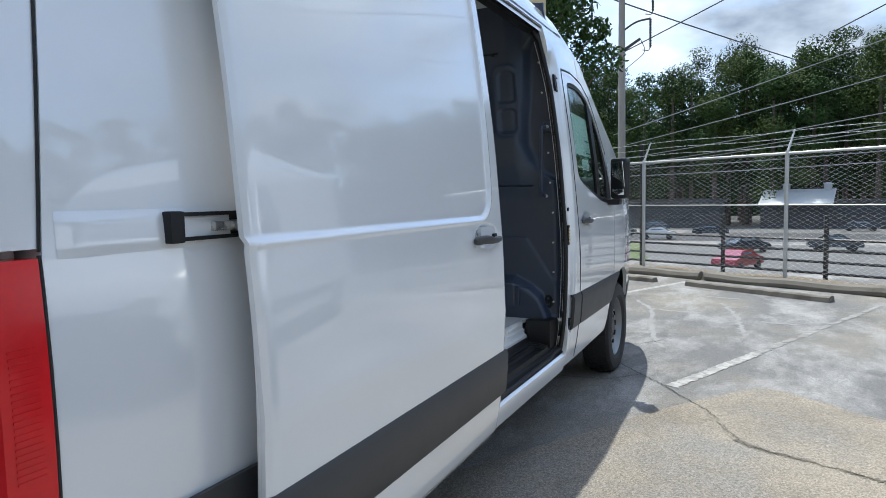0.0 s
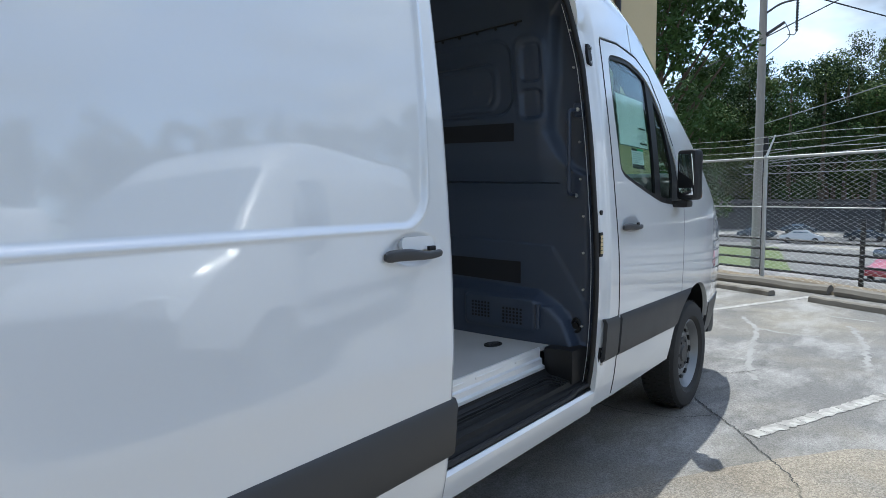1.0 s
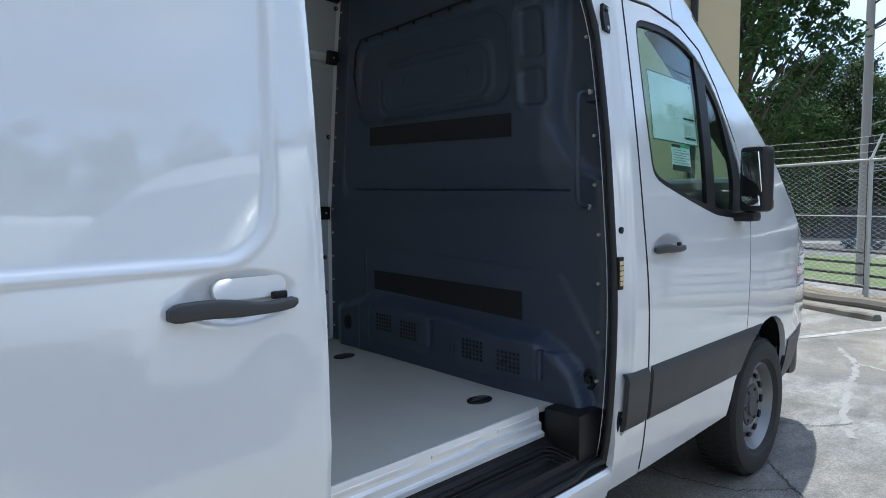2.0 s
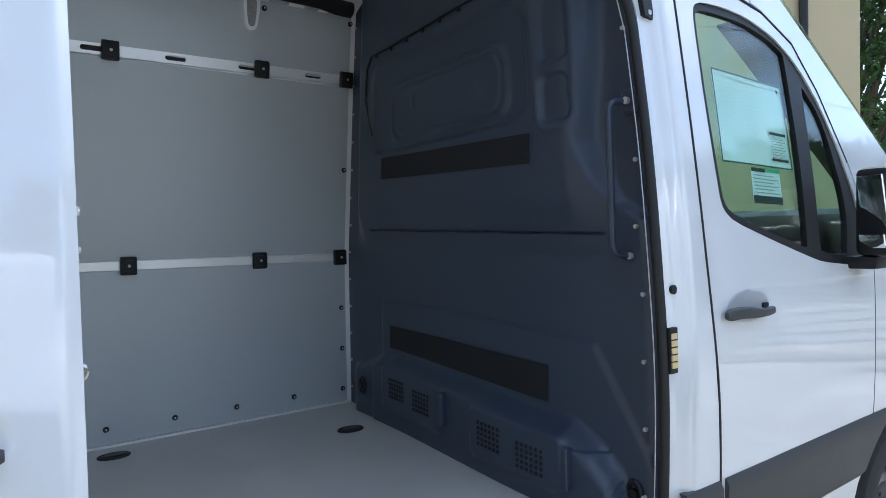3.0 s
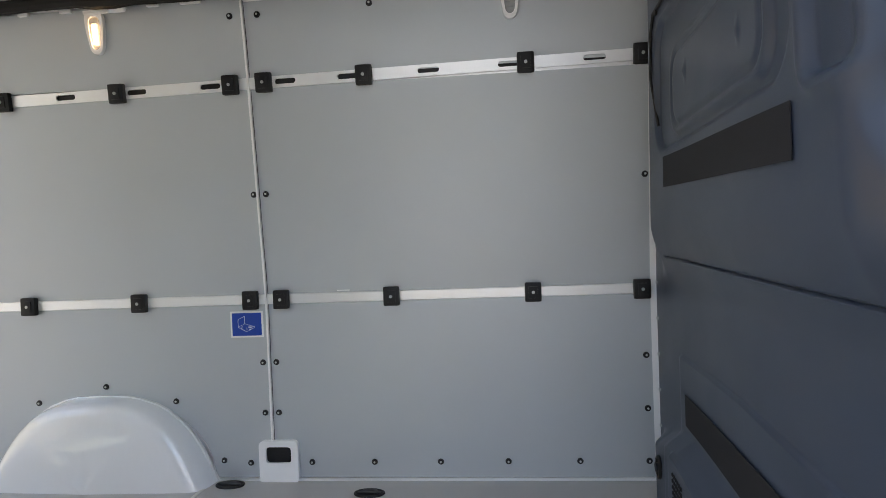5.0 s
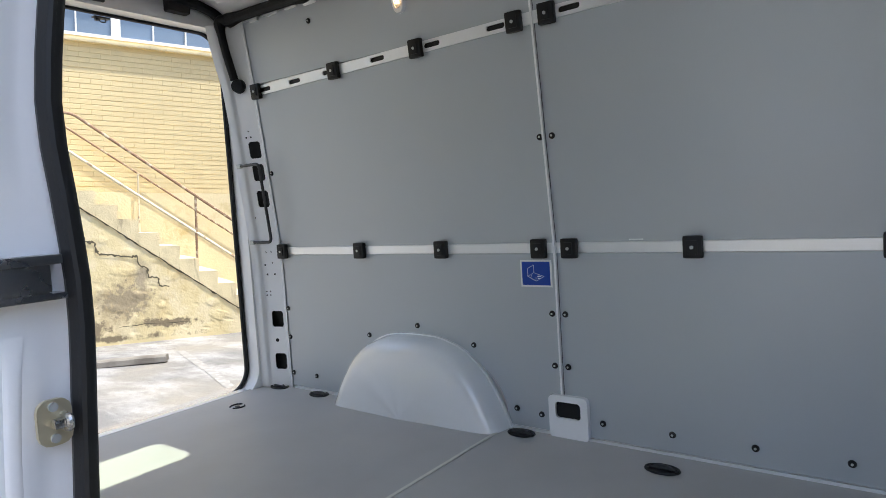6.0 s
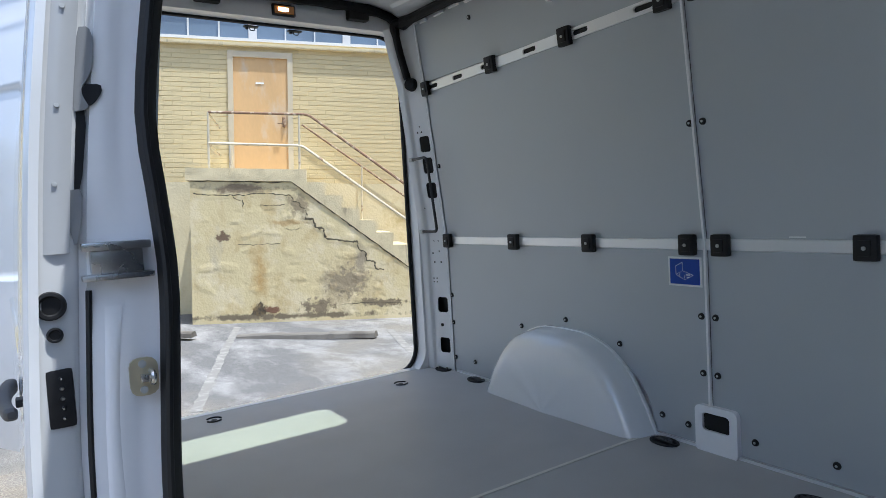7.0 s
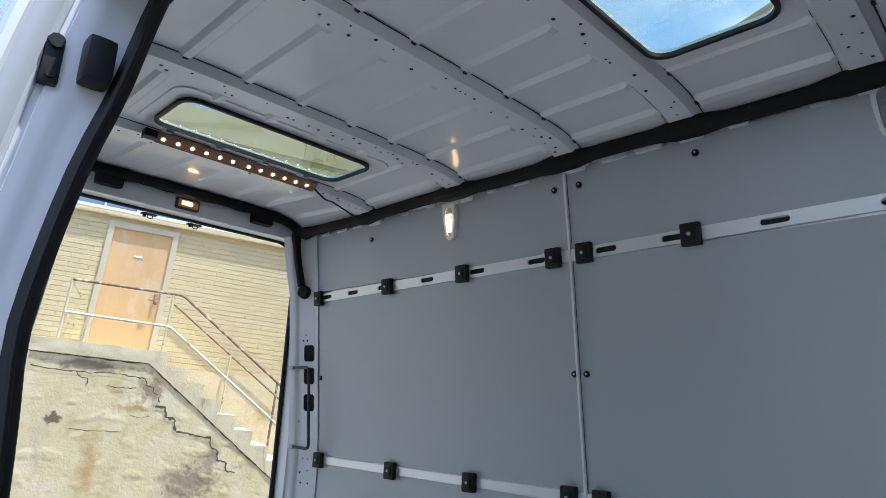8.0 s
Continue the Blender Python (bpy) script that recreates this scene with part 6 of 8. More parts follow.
tagged(part("bulkhead_bolt", bm, M_ZINC, bulkhead), kind="stuff")
# upper cover seam with fixing clips
bm = B()
pts = [on_bulk(x, 2.30 + 0.03 * (x + 0.5), 0.006) for x in span(-0.56, 0.62, 30)]
tube(bm, pts, 0.005, 6)
for i in range(9):
    p = on_bulk(-0.5 + i * 0.135, 2.30 + 0.03 * (i * 0.135) - 0.012, 0.006)
    cyl(bm, p, p + Vector((0, -0.006, 0)), 0.008, seg=8)
tube(bm, [on_bulk(x, z, 0.004) for x, z in ((-0.56, 2.30), (-0.60, 2.25), (-0.612, 2.12), (-0.565, 1.96))], 0.005, 6)
part("cover_seam", bm, M_BLACK, bulkhead)
gt, gb = Vector((0.842, 3.203, 1.870)), Vector((0.824, 3.235, 1.453))
bm = B()
tube(bm, arc([gt + Vector((0.0, 0.01, 0)), gt + Vector((-0.018, -0.050, -0.004)), gb + Vector((-0.010, -0.058, 0.006)), gb + Vector((0, 0.01, 0))], 8, 0.05), 0.0098, 10)
gh = part("grab_handle", bm, M_BULK, bulkhead, "dark tubular grab handle bolted to the bulkhead")
for p in (gt, gb):
    bm = B()
    box(bm, p + Vector((0.004, 0.032, 0)), (0.058, 0.055, 0.070), 0.018, seg=3)
    part("handle_foot", bm, M_BULK, gh)
for p in (gt, gb):
    bm = B()
    cyl(bm, p + Vector((0.006, 0.0, 0)), p + Vector((0.006, -0.012, 0)), 0.010, seg=6)
    part("handle_bolt", bm, M_ZINC, gh)

# ---- lot, kerb, markings ----
def lot_z(x, y):
    """Level under the van; towards the rear wall the lot falls away to the left; past the fence the ground drops."""
    k = smooth(-1.5, -6.5, y)
    z = k * 0.062 * max(-6.0, min(3.0, x + 1.24))
    s = (x + 0.016) * 0.430 + (y - 11.83) * 0.903
    z -= 4.0 * smooth(0.9, 18.0, s)
    return z


def far_steps(a, b):
    return [a - d for d in (1800, 700, 300, 140, 70, 30, 12)] + span(a, b, 60) + [b + d for d in (12, 30, 70, 140, 300, 700, 1800)]


bm = patch(far_steps(-16, 16), far_steps(-14, 26), lambda x, y, d: Vector((x, y, lot_z(x, y))))
ground = tagged(part("ground", bm, M_ASPHALT), "worn grey asphalt lot with patches and cracks", "ground", kind="structure")


def ground_strip(name, pts, w, material, label, lift=0.004, wob=0.0, seed=1, n=40):
    """A flat strip along points on the lot."""
    rnd = random.Random(seed)
    pts = [Vector((*p, 0)) for p in pts]
    total = sum((b - a).length for a, b in zip(pts, pts[1:]))
    out = []
    for a, b in zip(pts, pts[1:]):
        m = max(1, int(n * (b - a).length / total))
        out += [a + (b - a) * i / m for i in range(m)]
    out.append(pts[-1])
    bm = B()
    prev = None
    for i, p in enumerate(out):
        d = (out[min(i + 1, len(out) - 1)] - out[max(i - 1, 0)]).normalized()
        s = Vector((-d.y, d.x, 0))
        q = p + s * rnd.uniform(-wob, wob)
        ww = w * rnd.uniform(0.86, 1.1) if wob or w > 0.06 else w
        a, b = q + s * ww / 2, q - s * ww / 2
        va = bm.verts.new((a.x, a.y, lot_z(a.x, a.y) + lift))
        vb = bm.verts.new((b.x, b.y, lot_z(b.x, b.y) + lift))
        if prev:
            bm.faces.new((prev[0], prev[1], vb, va))
        prev = (va, vb)
    return tagged(part(name, bm, material), label, "road marking", kind="structure")


ground_strip("trim", [(1.42, 4.40), (1.99, 5.74)], 0.10, M_LINE, "worn white parking bay line", wob=0.010)
ground_strip("trim", [(-0.25, 8.0), (0.95, 10.65)], 0.10, M_LINE, "worn white parking bay line", wob=0.010)
ground_strip("trim", [(-0.07, -2.5), (-1.62, -6.7)], 0.10, M_FADED, "worn white parking bay line", wob=0.010)
ground_strip("trim", [(-2.20, -2.2), (-3.30, -5.0)], 0.10, M_FADED, "worn white parking bay line", wob=0.010)
ground_strip("trim", [(3.9, 3.4), (5.9, 8.0)], 0.10, M_LINE, "worn white parking bay line", wob=0.010)
for i, pts in enumerate(([(0.75, 5.2), (0.92, 4.95), (1.16, 4.64), (1.33, 4.46), (1.49, 4.22), (1.71, 3.92), (1.76, 3.81)], [(1.17, 4.65), (0.95, 4.42), (0.63, 4.36), (0.2, 4.45)], [(0.72, 5.62), (0.98, 5.75), (1.12, 5.95)])):
    ground_strip("crack", pts, 0.008, M_CRACK, "dark crack in the asphalt", 0.006, 0.009, 30 + i, 90)
# dark weathered seam running on from the crack, with crumbs along it
for i, (pts, w) in enumerate((([(1.76, 3.81), (1.84, 3.58), (1.96, 3.36), (2.16, 3.29), (2.33, 3.23), (2.59, 3.13), (3.2, 2.95)], 0.009), ([(1.90, 3.44), (2.06, 3.32), (2.30, 3.26)], 0.030), ([(2.40, 3.20), (2.62, 3.12), (2.95, 3.03)], 0.026))):
    ground_strip("crack", pts, w, M_SEAM, "dark weathered seam in the coarse asphalt", 0.0075, 0.016, 70 + i, 110)
# breaks across the flaking paint of the near bay line
ld = Vector((3.34 - 1.42, 8.95 - 4.40, 0)).normalized()
ln = Vector((-ld.y, ld.x, 0))
brk = random.Random(17)
for k, (lo, hi, w) in enumerate(((1.47, 1.66, 0.075), (1.73, 2.02, 0.085), (2.06, 2.30, 0.06), (2.40, 2.85, 0.085), (2.89, 3.18, 0.07), (3.25, 3.55, 0.05), (3.60, 4.20, 0.075), (4.28, 4.94, 0.06))):
    a, b = (Vector((1.42, 4.40, 0)) + ld * u + ln * 0.008 * math.sin(7 * u) for u in (lo, hi))
    ground_strip("trim", [(a.x, a.y), (b.x, b.y)], w, M_FADED, "flaked remains of a white bay line", 0.0035, 0.012, 90 + k, 14)
along = 0.10
while along < 1.5:
    c = Vector((1.42, 4.40, 0)) + ld * along
    a, b = c + ln * 0.056 + ld * brk.uniform(-0.03, 0.03), c - ln * 0.056 + ld * brk.uniform(-0.03, 0.03)
    ground_strip("crack", [(a.x, a.y), (b.x, b.y)], 0.0045, M_CRACK, "dark break across the flaking line paint", 0.0085, 0.006, int(along * 100), 6)
    along += brk.uniform(0.09, 0.22)
# coarse sandy surface on the van's side of an uneven joint
JOINT = soft([(-6.0, -0.5), (-2.5, 0.6), (0.0, 1.6), (0.97, 3.13), (1.28, 3.68), (1.58, 4.16), (1.92, 4.6), (2.11, 4.72), (2.38, 4.52), (3.2, 4.0), (4.5, 4.3), (7.0, 3.6), (12.0, 4.5)])
bm = patch(span(-5.5, 11.5, 200), span(0, 1, 40), lambda x, v, d: Vector((x, -2.8 - 0.3 * math.sin(x) + (JOINT(x) + 0.05 * noise.noise(Vector((x * 6, 0, 0))) + 2.8 + 0.3 * math.sin(x)) * v, 0.0045 - 0.009 * smooth(0.985, 1.0, v) - 0.02 * smooth(0.06, 0.0, v))))
tagged(part("pavement", bm, M_COARSE), "coarse sandy asphalt with exposed stones", "pavement", kind="structure")
M_SCUFF = mat("pale_scuffed_asphalt", (0.245, 0.24, 0.232), 0.9, vary=0.12, scale=4, fine=70, bump=0.3, second=(0.20, 0.195, 0.185), amount=0.55)
for i, pts in enumerate(([(0.47, 8.39), (0.74, 7.78), (0.84, 7.3), (0.93, 6.68), (1.02, 6.2), (1.19, 5.66)], [(1.54, 8.47), (1.66, 7.95), (1.75, 7.5), (1.86, 6.48)], [(0.74, 7.78), (1.0, 7.68), (1.35, 7.66)], [(1.3, 9.0), (1.75, 8.9)], [(2.0, 7.3), (2.35, 7.25)])):
    ground_strip("patch_line", pts, 0.05, M_SCUFF, "pale scuffed streak on the asphalt", 0.0025, 0.022, 50 + i, 60)



def wheel_stop(x, y, rz, length, chip=0.0):
    """A concrete bar with sloped faces, laid on the lot."""
    bm = B()
    prof = [(-0.075, 0.0), (-0.062, 0.060), (-0.038, 0.078), (0.038, 0.078), (0.062, 0.060), (0.075, 0.0)]
    rnd = random.Random(int(x * 100))
    rows = []
    for u in span(-length / 2, length / 2, 16):
        j = rnd.uniform(-0.006, 0.006)
        rows.append([bm.verts.new((u, a + j * 0.5, b + (j if b > 0 else 0))) for a, b in prof])
    for p, q in zip(rows, rows[1:]):
        for k in range(5):
            bm.faces.new((p[k], p[k + 1], q[k + 1], q[k]))
    bm.faces.new(rows[0])
    bm.faces.new(rows[-1][::-1])
    ob = tagged(part("wheel_stop", bm, M_CONC), "weathered concrete wheel stop lying on the asphalt", "wheel stop", "wheel stops")
    ob.matrix_basis = pose(x, y, lot_z(x, y) + 0.002, 0, 0, rz)
    return ob


wheel_stop(1.88, 9.53, -30, 2.15)
wheel_stop(-0.42, 10.75, -28, 1.9)
wheel_stop(-2.06, -5.05, 136.5, 1.95)
wheel_stop(-0.2, -6.4, 140, 1.6)

# ---- fence ----
FA, FD = Vector((-0.016, 11.83, 0)), Vector((0.903, -0.430, 0))
FN = Vector((0.430, 0.903, 0))


def fpt(u, z=0.0, off=0.0):
    p = FA + FD * u + FN * off
    return Vector((p.x, p.y, z))


fence = thing("chain_link_fence", "galvanised chain-link fence with barbed wire on slanted arms", "fence")
U0, U1 = -5.2, 5.3
for i in range(-2, 5):
    u = 2.575 * i
    if not U0 <= u <= U1:
        continue
    bm = B()
    cyl(bm, (0, 0, -0.05), (0, 0, 2.04), 0.030, seg=14)
    cyl(bm, (0, 0, 2.03), (0, 0, 2.07), 0.034, 0.026, seg=14)
    p = part("post", bm, M_ZINC, fence, "round galvanised post")
    p.matrix_basis = Matrix.Translation(fpt(u))
    bm = B()
    a, b = Vector((0, 0, 2.04)), Vector((0.10, 0.13, 2.40))
    tube(bm, [a, b], [0.020, 0.012], 8)
    arm = part("barb_arm", bm, M_ZINC, fence)
    arm.matrix_basis = Matrix.Translation(fpt(u))
bm = B()
tube(bm, [fpt(u, 2.03) for u in span(U0, U1, 6)], 0.0215, 10)
part("top_rail", bm, M_ZINC, fence)
bm = B()
tube(bm, [fpt(u, 1.235, 0.012) for u in span(U0, U1, 6)], 0.008, 6)
tube(bm, [fpt(u, 0.05, 0.012) for u in span(U0, U1, 6)], 0.003, 5)
part("tension_wire", bm, M_ZINC, fence)
bm = B()
for k, (dz, dn) in enumerate(((2.15, 0.05), (2.27, 0.09), (2.38, 0.13))):
    tube(bm, [fpt(u, dz + 0.012 * math.sin(u * 2.4), dn) for u in span(U0, U1, 48)], 0.0035, 5)
    u = U0
    while u < U1:
        c = fpt(u, dz + 0.012 * math.sin(u * 2.4), dn)
        for sx in (1, -1):
            tube(bm, [c + Vector((0.012 * sx, 0.006, 0.014)), c - Vector((0.012 * sx, -0.004, 0.014))], 0.0015, 3)
        u += 0.13
part("barbed_wire", bm, M_ZINC, fence)
# woven mesh: zigzag wires
vts, fcs = [], []
pitch, zz = 0.125, 2.02


def wire(pts, r):
    base = len(vts)
    n = len(pts)
    for i, p in enumerate(pts):
        d = (pts[min(i + 1, n - 1)] - pts[max(i - 1, 0)]).normalized()
        s = d.cross(FN).normalized()
        for a in (0, 2.094, 4.189):
            vts.append(p + (s * math.cos(a) + FN * math.sin(a)) * r)
    for i in range(n - 1):
        for k in range(3):
            a, b = base + i * 3 + k, base + i * 3 + (k + 1) % 3
            fcs.append((a, b, b + 3, a + 3))


cols = int((U1 - U0) / pitch)
rise_w = pitch / 4 * 1.08
rowsn = int((zz - 0.05) / rise_w)
for c in range(cols):
    for ph in (0, 1):
        u = U0 + c * pitch
        pts = []
        for r in range(rowsn + 1):
            side = 1 if (r + ph) % 2 else -1
            pts.append(fpt(u + ph * pitch / 2 + side * pitch / 4, 0.06 + r * rise_w, 0.004 * side))
        wire(pts, 0.0024)
me = bpy.data.meshes.new("wire_mesh")
me.from_pydata(vts, [], fcs)
me.materials.append(M_ZINC)
wm = new("wire_mesh", me)
wm.parent = fence
tagged(wm, kind="stuff")
# spiky upper ends of the wires
bm = B()
for c in range(cols):
    for k in (0.0, 0.5):
        u = U0 + (c + k) * pitch
        tube(bm, [fpt(u, 2.03), fpt(u + 0.01, 2.075)], 0.0025, 3)
tagged(part("wire_end", bm, M_ZINC, fence), kind="stuff")

# kerb and dirt strip at the foot of the fence
bm = patch(span(U0, U1, 40), [0, 1, 2, 3, 4], lambda u, v, d: fpt(u, *[((0.0), -0.42), ((0.055), -0.40), ((0.075), -0.30), ((0.085), 0.25), ((-0.25), 0.9)][int(v)]) + Vector((0, 0, 0.015 * math.sin(u * 3.1) * (0 < v < 4))))
tagged(part("trim", bm, M_DIRT), "low dirt and timber edging under the fence", "kerb", kind="structure")
for a, b in ((-2.0, 1.4), (1.5, 4.3)):
    bm = B()
    tube(bm, [fpt(u, 0.06 + 0.01 * math.sin(u * 5), -0.42 + 0.02 * math.sin(u * 2)) for u in span(a, b, 12)], 0.085, 8, flat=0.8)
    tagged(part("edging_log", bm, M_CONC), "weathered kerb section under the fence", "kerb", "kerb sections")

# black rail fence beyond
black = thing("black_rail_fence", "black painted rail fence behind the chain-link", "fence")
for i in range(-4, 4):
    bm = B()
    u = i * 1.72 + 1.15
    p = fpt(u, 0, 0.75 + 0.0)
    tall = 2.45 if i == -1 else 1.05
    box(bm, (p.x, p.y, tall / 2 - 0.15), (0.07, 0.07, tall + 0.3), 0.008)
    part("post", bm, M_BLACKRAIL, black)
for z in (0.12, 0.30, 0.48, 0.66):
    bm = B()
    tube(bm, [fpt(u, z, 0.72) for u in (-5.0, 6.4)], 0.022, 6)
    part("rail", bm, M_BLACKRAIL, black)

# ---- stair block and brick building behind the van ----
ANG = 158.0
BU = Vector((math.cos(radians(ANG)), math.sin(radians(ANG)), 0))
BN = Vector((BU.y, -BU.x, 0)) * 1.0
BO = Vector((-1.24, -7.32, 0))


# the lot falls away, so wall and stair lean a little against the van's level
LEANB = 0.058
BX = BU * math.cos(LEANB) - Vector((0, 0, math.sin(LEANB)))
BZ = BU * math.sin(LEANB) + Vector((0, 0, math.cos(LEANB)))
BP = BO + BU * 1.3 + Vector((0, 0, 2.3))
BROT = Matrix((BX, -BN, BZ)).transposed().to_4x4()


def bpt(u, z, out=0.0):
    """u along the wall, out: towards the lot; 0 is the stair block's face."""
    return BP + BX * (u - 1.3) + BZ * (z - 2.3) + BN * out


DEPTH = 1.4
building = thing("brick_building", "cream painted brick building with a window band", "building")
LANDZ, STEPS = 2.39, 11
door_u0, door_u1, door_z0, door_z1 = 0.45, 1.52, 2.38, 4.49
wall_holes = [[(door_u0, door_z0), (door_u1, door_z0), (door_u1, door_z1), (door_u0, door_z1)]]
WIN_Z0 = 4.72


def win_top(a):
    """The window band is taller away from the door."""
    return 6.35 if a < -1.5 else 5.62


win_edges = [-13.9 + 1.64 * i for i in range(17)]
for a, b in zip(win_edges, win_edges[1:]):
    wall_holes.append([(a + 0.04, WIN_Z0), (b - 0.04, WIN_Z0), (b - 0.04, win_top(a)), (a + 0.04, win_top(a))])
bm = shell([(-15, -0.9), (13, -0.9), (13, 6.5), (-15, 7.6)], wall_holes, lambda u, z, d: bpt(u, z, -DEPTH - d), 0.25)
bwall = part("wall", bm, M_MORTAR, building, "cream painted wall")
bm = shell([(-15, 2.22), (13, 2.22), (13, -0.9), (-15, -0.9)], [], lambda u, z, d: bpt(u, z, -DEPTH + 0.02 - d), 0.02, span(-14, 12, 26), span(-0.5, 2.0, 5))
part("plinth", bm, M_RENDER, building, "smooth cream render below the bricks")
bm = shell([(-15, 6.42), (13, 6.42), (13, 6.5), (-15, 7.6)], [], lambda u, z, d: bpt(u, z, -DEPTH + 0.02 - d), 0.02, span(-14, 12, 26), ())
part("parapet", bm, M_TAN, building)
bm = B()
vsx = box(bm, (0, 0, 0), (28.0, 0.12, 0.06), 0.015, BROT)
bmesh.ops.transform(bm, matrix=Matrix.Translation(bpt(-1, 4.625, -DEPTH + 0.03)), verts=bm.verts)
part("window_sill", bm, M_STEPDIRT, building, "pale stained sill under the window band")
for i, (a, b) in enumerate(zip(win_edges, win_edges[1:])):
    w = new("window")
    w.parent = building
    z_top = win_top(a)
    rows_z = span(WIN_Z0 + 0.015, z_top - 0.015, 4 if z_top > 6 else 2)
    bm = shell([(a, WIN_Z0 - 0.02), (b, WIN_Z0 - 0.02), (b, z_top + 0.03), (a, z_top + 0.03)], [[(u0, z0 + 0.015), (u1, z0 + 0.015), (u1, z1 - 0.015), (u0, z1 - 0.015)] for u0, u1 in ((a + 0.07, a + 0.55), (a + 0.575, a + 1.06), (a + 1.085, b - 0.07)) for z0, z1 in zip(rows_z, rows_z[1:])], lambda u, z, d: bpt(u, z, -DEPTH + 0.015 - d), 0.06)
    part("window_frame", bm, M_MULLION, w)
    bm = shell([(a + 0.03, WIN_Z0), (b - 0.03, WIN_Z0), (b - 0.03, z_top), (a + 0.03, z_top)], [], lambda u, z, d: bpt(u, z, -DEPTH - 0.02 - d), 0.006)
    part("pane", bm, M_WINGLASS, w)
# bricks: courses between the render and the sill
brick0 = None
rnd = random.Random(5)
vb, fb = [], []
COURSE, BL = 0.0822, 0.306
for c in range(29):
    z = 2.262 + c * COURSE
    u = -6.0 - (BL / 2 if c % 2 else 0)
    while u < 8.0:
        a = u + BL / 2
        if not (door_u0 - 0.01 + BL / 2 < a < door_u1 + 0.01 - BL / 2 and z < door_z1):
            out = -DEPTH - 0.009 + rnd.uniform(0, 0.003)
            tilt = rnd.uniform(-0.8, 0.8)
            m = Matrix.Translation(bpt(a, z, out)) @ BROT @ pose(0, 0, 0, tilt)
            if -0.95 < a < 2.45 and z > 2.3:
                if brick0 is None:
                    bm = B()
                    box(bm, (0, 0, 0), (BL - 0.002, 0.03, COURSE - 0.009), 0.003, seg=1)
                    brick0 = part("brick", bm, M_BRICK, bwall)
                    brick0.matrix_basis = m
                else:
                    again(brick0, m)
            else:
                k = len(vb)
                for dx in (-1, 1):
                    for dy in (-1, 1):
                        for dz in (-1, 1):
                            vb.append(tuple(m @ Vector((dx * (BL - 0.005) / 2, dy * 0.015, dz * (COURSE - 0.010) / 2))))
                fb += [(k, k + 1, k + 3, k + 2), (k + 4, k + 6, k + 7, k + 5), (k, k + 4, k + 5, k + 1), (k + 2, k + 3, k + 7, k + 6), (k, k + 2, k + 6, k + 4), (k + 1, k + 5, k + 7, k + 3)]
        u += BL
me = bpy.data.meshes.new("far_bricks")
me.from_pydata(vb, [], fb)
me.materials.append(M_BRICK)
fbk = new("far_bricks", me)
fbk.parent = bwall
tagged(fbk, kind="stuff")
# door in the wall
bm = shell([(door_u0 - 0.02, door_z0 - 0.02), (door_u1 + 0.02, door_z0 - 0.02), (door_u1 + 0.02, door_z1 + 0.03), (door_u0 - 0.02, door_z1 + 0.03)], [[(door_u0 + 0.07, door_z0), (door_u1 - 0.07, door_z0), (door_u1 - 0.07, door_z1 - 0.07), (door_u0 + 0.07, door_z1 - 0.07)]], lambda u, z, d: bpt(u, z, -DEPTH + 0.045 - d), 0.10)
bdoor = part("entrance_door", bm, M_FRAMEPALE, building, "weathered orange-brown door in a pale frame")
bm = shell([(door_u0 + 0.07, door_z0), (door_u1 - 0.07, door_z0), (door_u1 - 0.07, door_z1 - 0.07), (door_u0 + 0.07, door_z1 - 0.07)], [], lambda u, z, d: bpt(u, z, -DEPTH + 0.01 - d), 0.05, span(0.6, 1.4, 4), span(2.4, 4.3, 8))
part("door_leaf", bm, M_WOOD, bdoor)
bm = B()
box(bm, bpt(door_u1 - 0.14, 3.30, -DEPTH + 0.03), (0.05, 0.05, 0.17), 0.008)
tube(bm, [bpt(door_u1 - 0.14, 3.27, -DEPTH + 0.05), bpt(door_u1 - 0.14, 3.27, -DEPTH + 0.09), bpt(door_u1 - 0.25, 3.27, -DEPTH + 0.09)], 0.012, 6)
part("door_handle", bm, M_RUST, bdoor)
bm = shell([(0.90, 3.96), (1.04, 3.96), (1.04, 3.99), (0.90, 3.99)], [], lambda u, z, d: bpt(u, z, -DEPTH + 0.018 - d), 0.004)
part("name_plate", bm, M_PAPER, bdoor)

# stair block: landing, flight, rails
stair = thing("outside_stair", "stained cream concrete stair with a landing and pipe handrails", "stairs")
S0, RISE, RUN = 1.77, 0.203, 0.276
TOP = LANDZ - 0.02
SLAB = 0.195
SLOPE = RISE / RUN
flight_len = STEPS * RUN


def diag(u):
    """Lower edge of slab and steps."""
    return TOP - SLAB - SLOPE * max(0.0, u - 1.53)


def rough_face(u, v, d):
    top = diag(u)
    z = -0.8 + (top + 0.8) * v
    a = noise.noise(Vector((u * 1.3, z * 1.6, 1.7)))
    b_ = noise.noise(Vector((u * 3.1, z * 5.5, 9.1)))
    c_ = noise.noise(Vector((u * 7.0, z * 15.0, 2.3)))
    j = 0.004 * a + 0.005 * smooth(0.36, 0.39, b_) - 0.004 * smooth(0.44, 0.47, c_) + 0.0010 * noise.noise(Vector((u * 19, z * 19, 4.2)))
    return bpt(u, z, (j if d == 0 else 0) - d)


part("stair_body", patch(span(0.0, S0 + flight_len, 190), span(0, 1, 110), rough_face, 1.30), M_STUCCO, stair, "stained and cracked cream block with peeling plaster", angle=80)


def slab_edge(u, z, d):
    j = 0.010 * noise.noise(Vector((u * 6, z * 6, 3.0))) if d == 0 else 0
    return bpt(u, z + 0.5 * j, 0.024 + j - d)


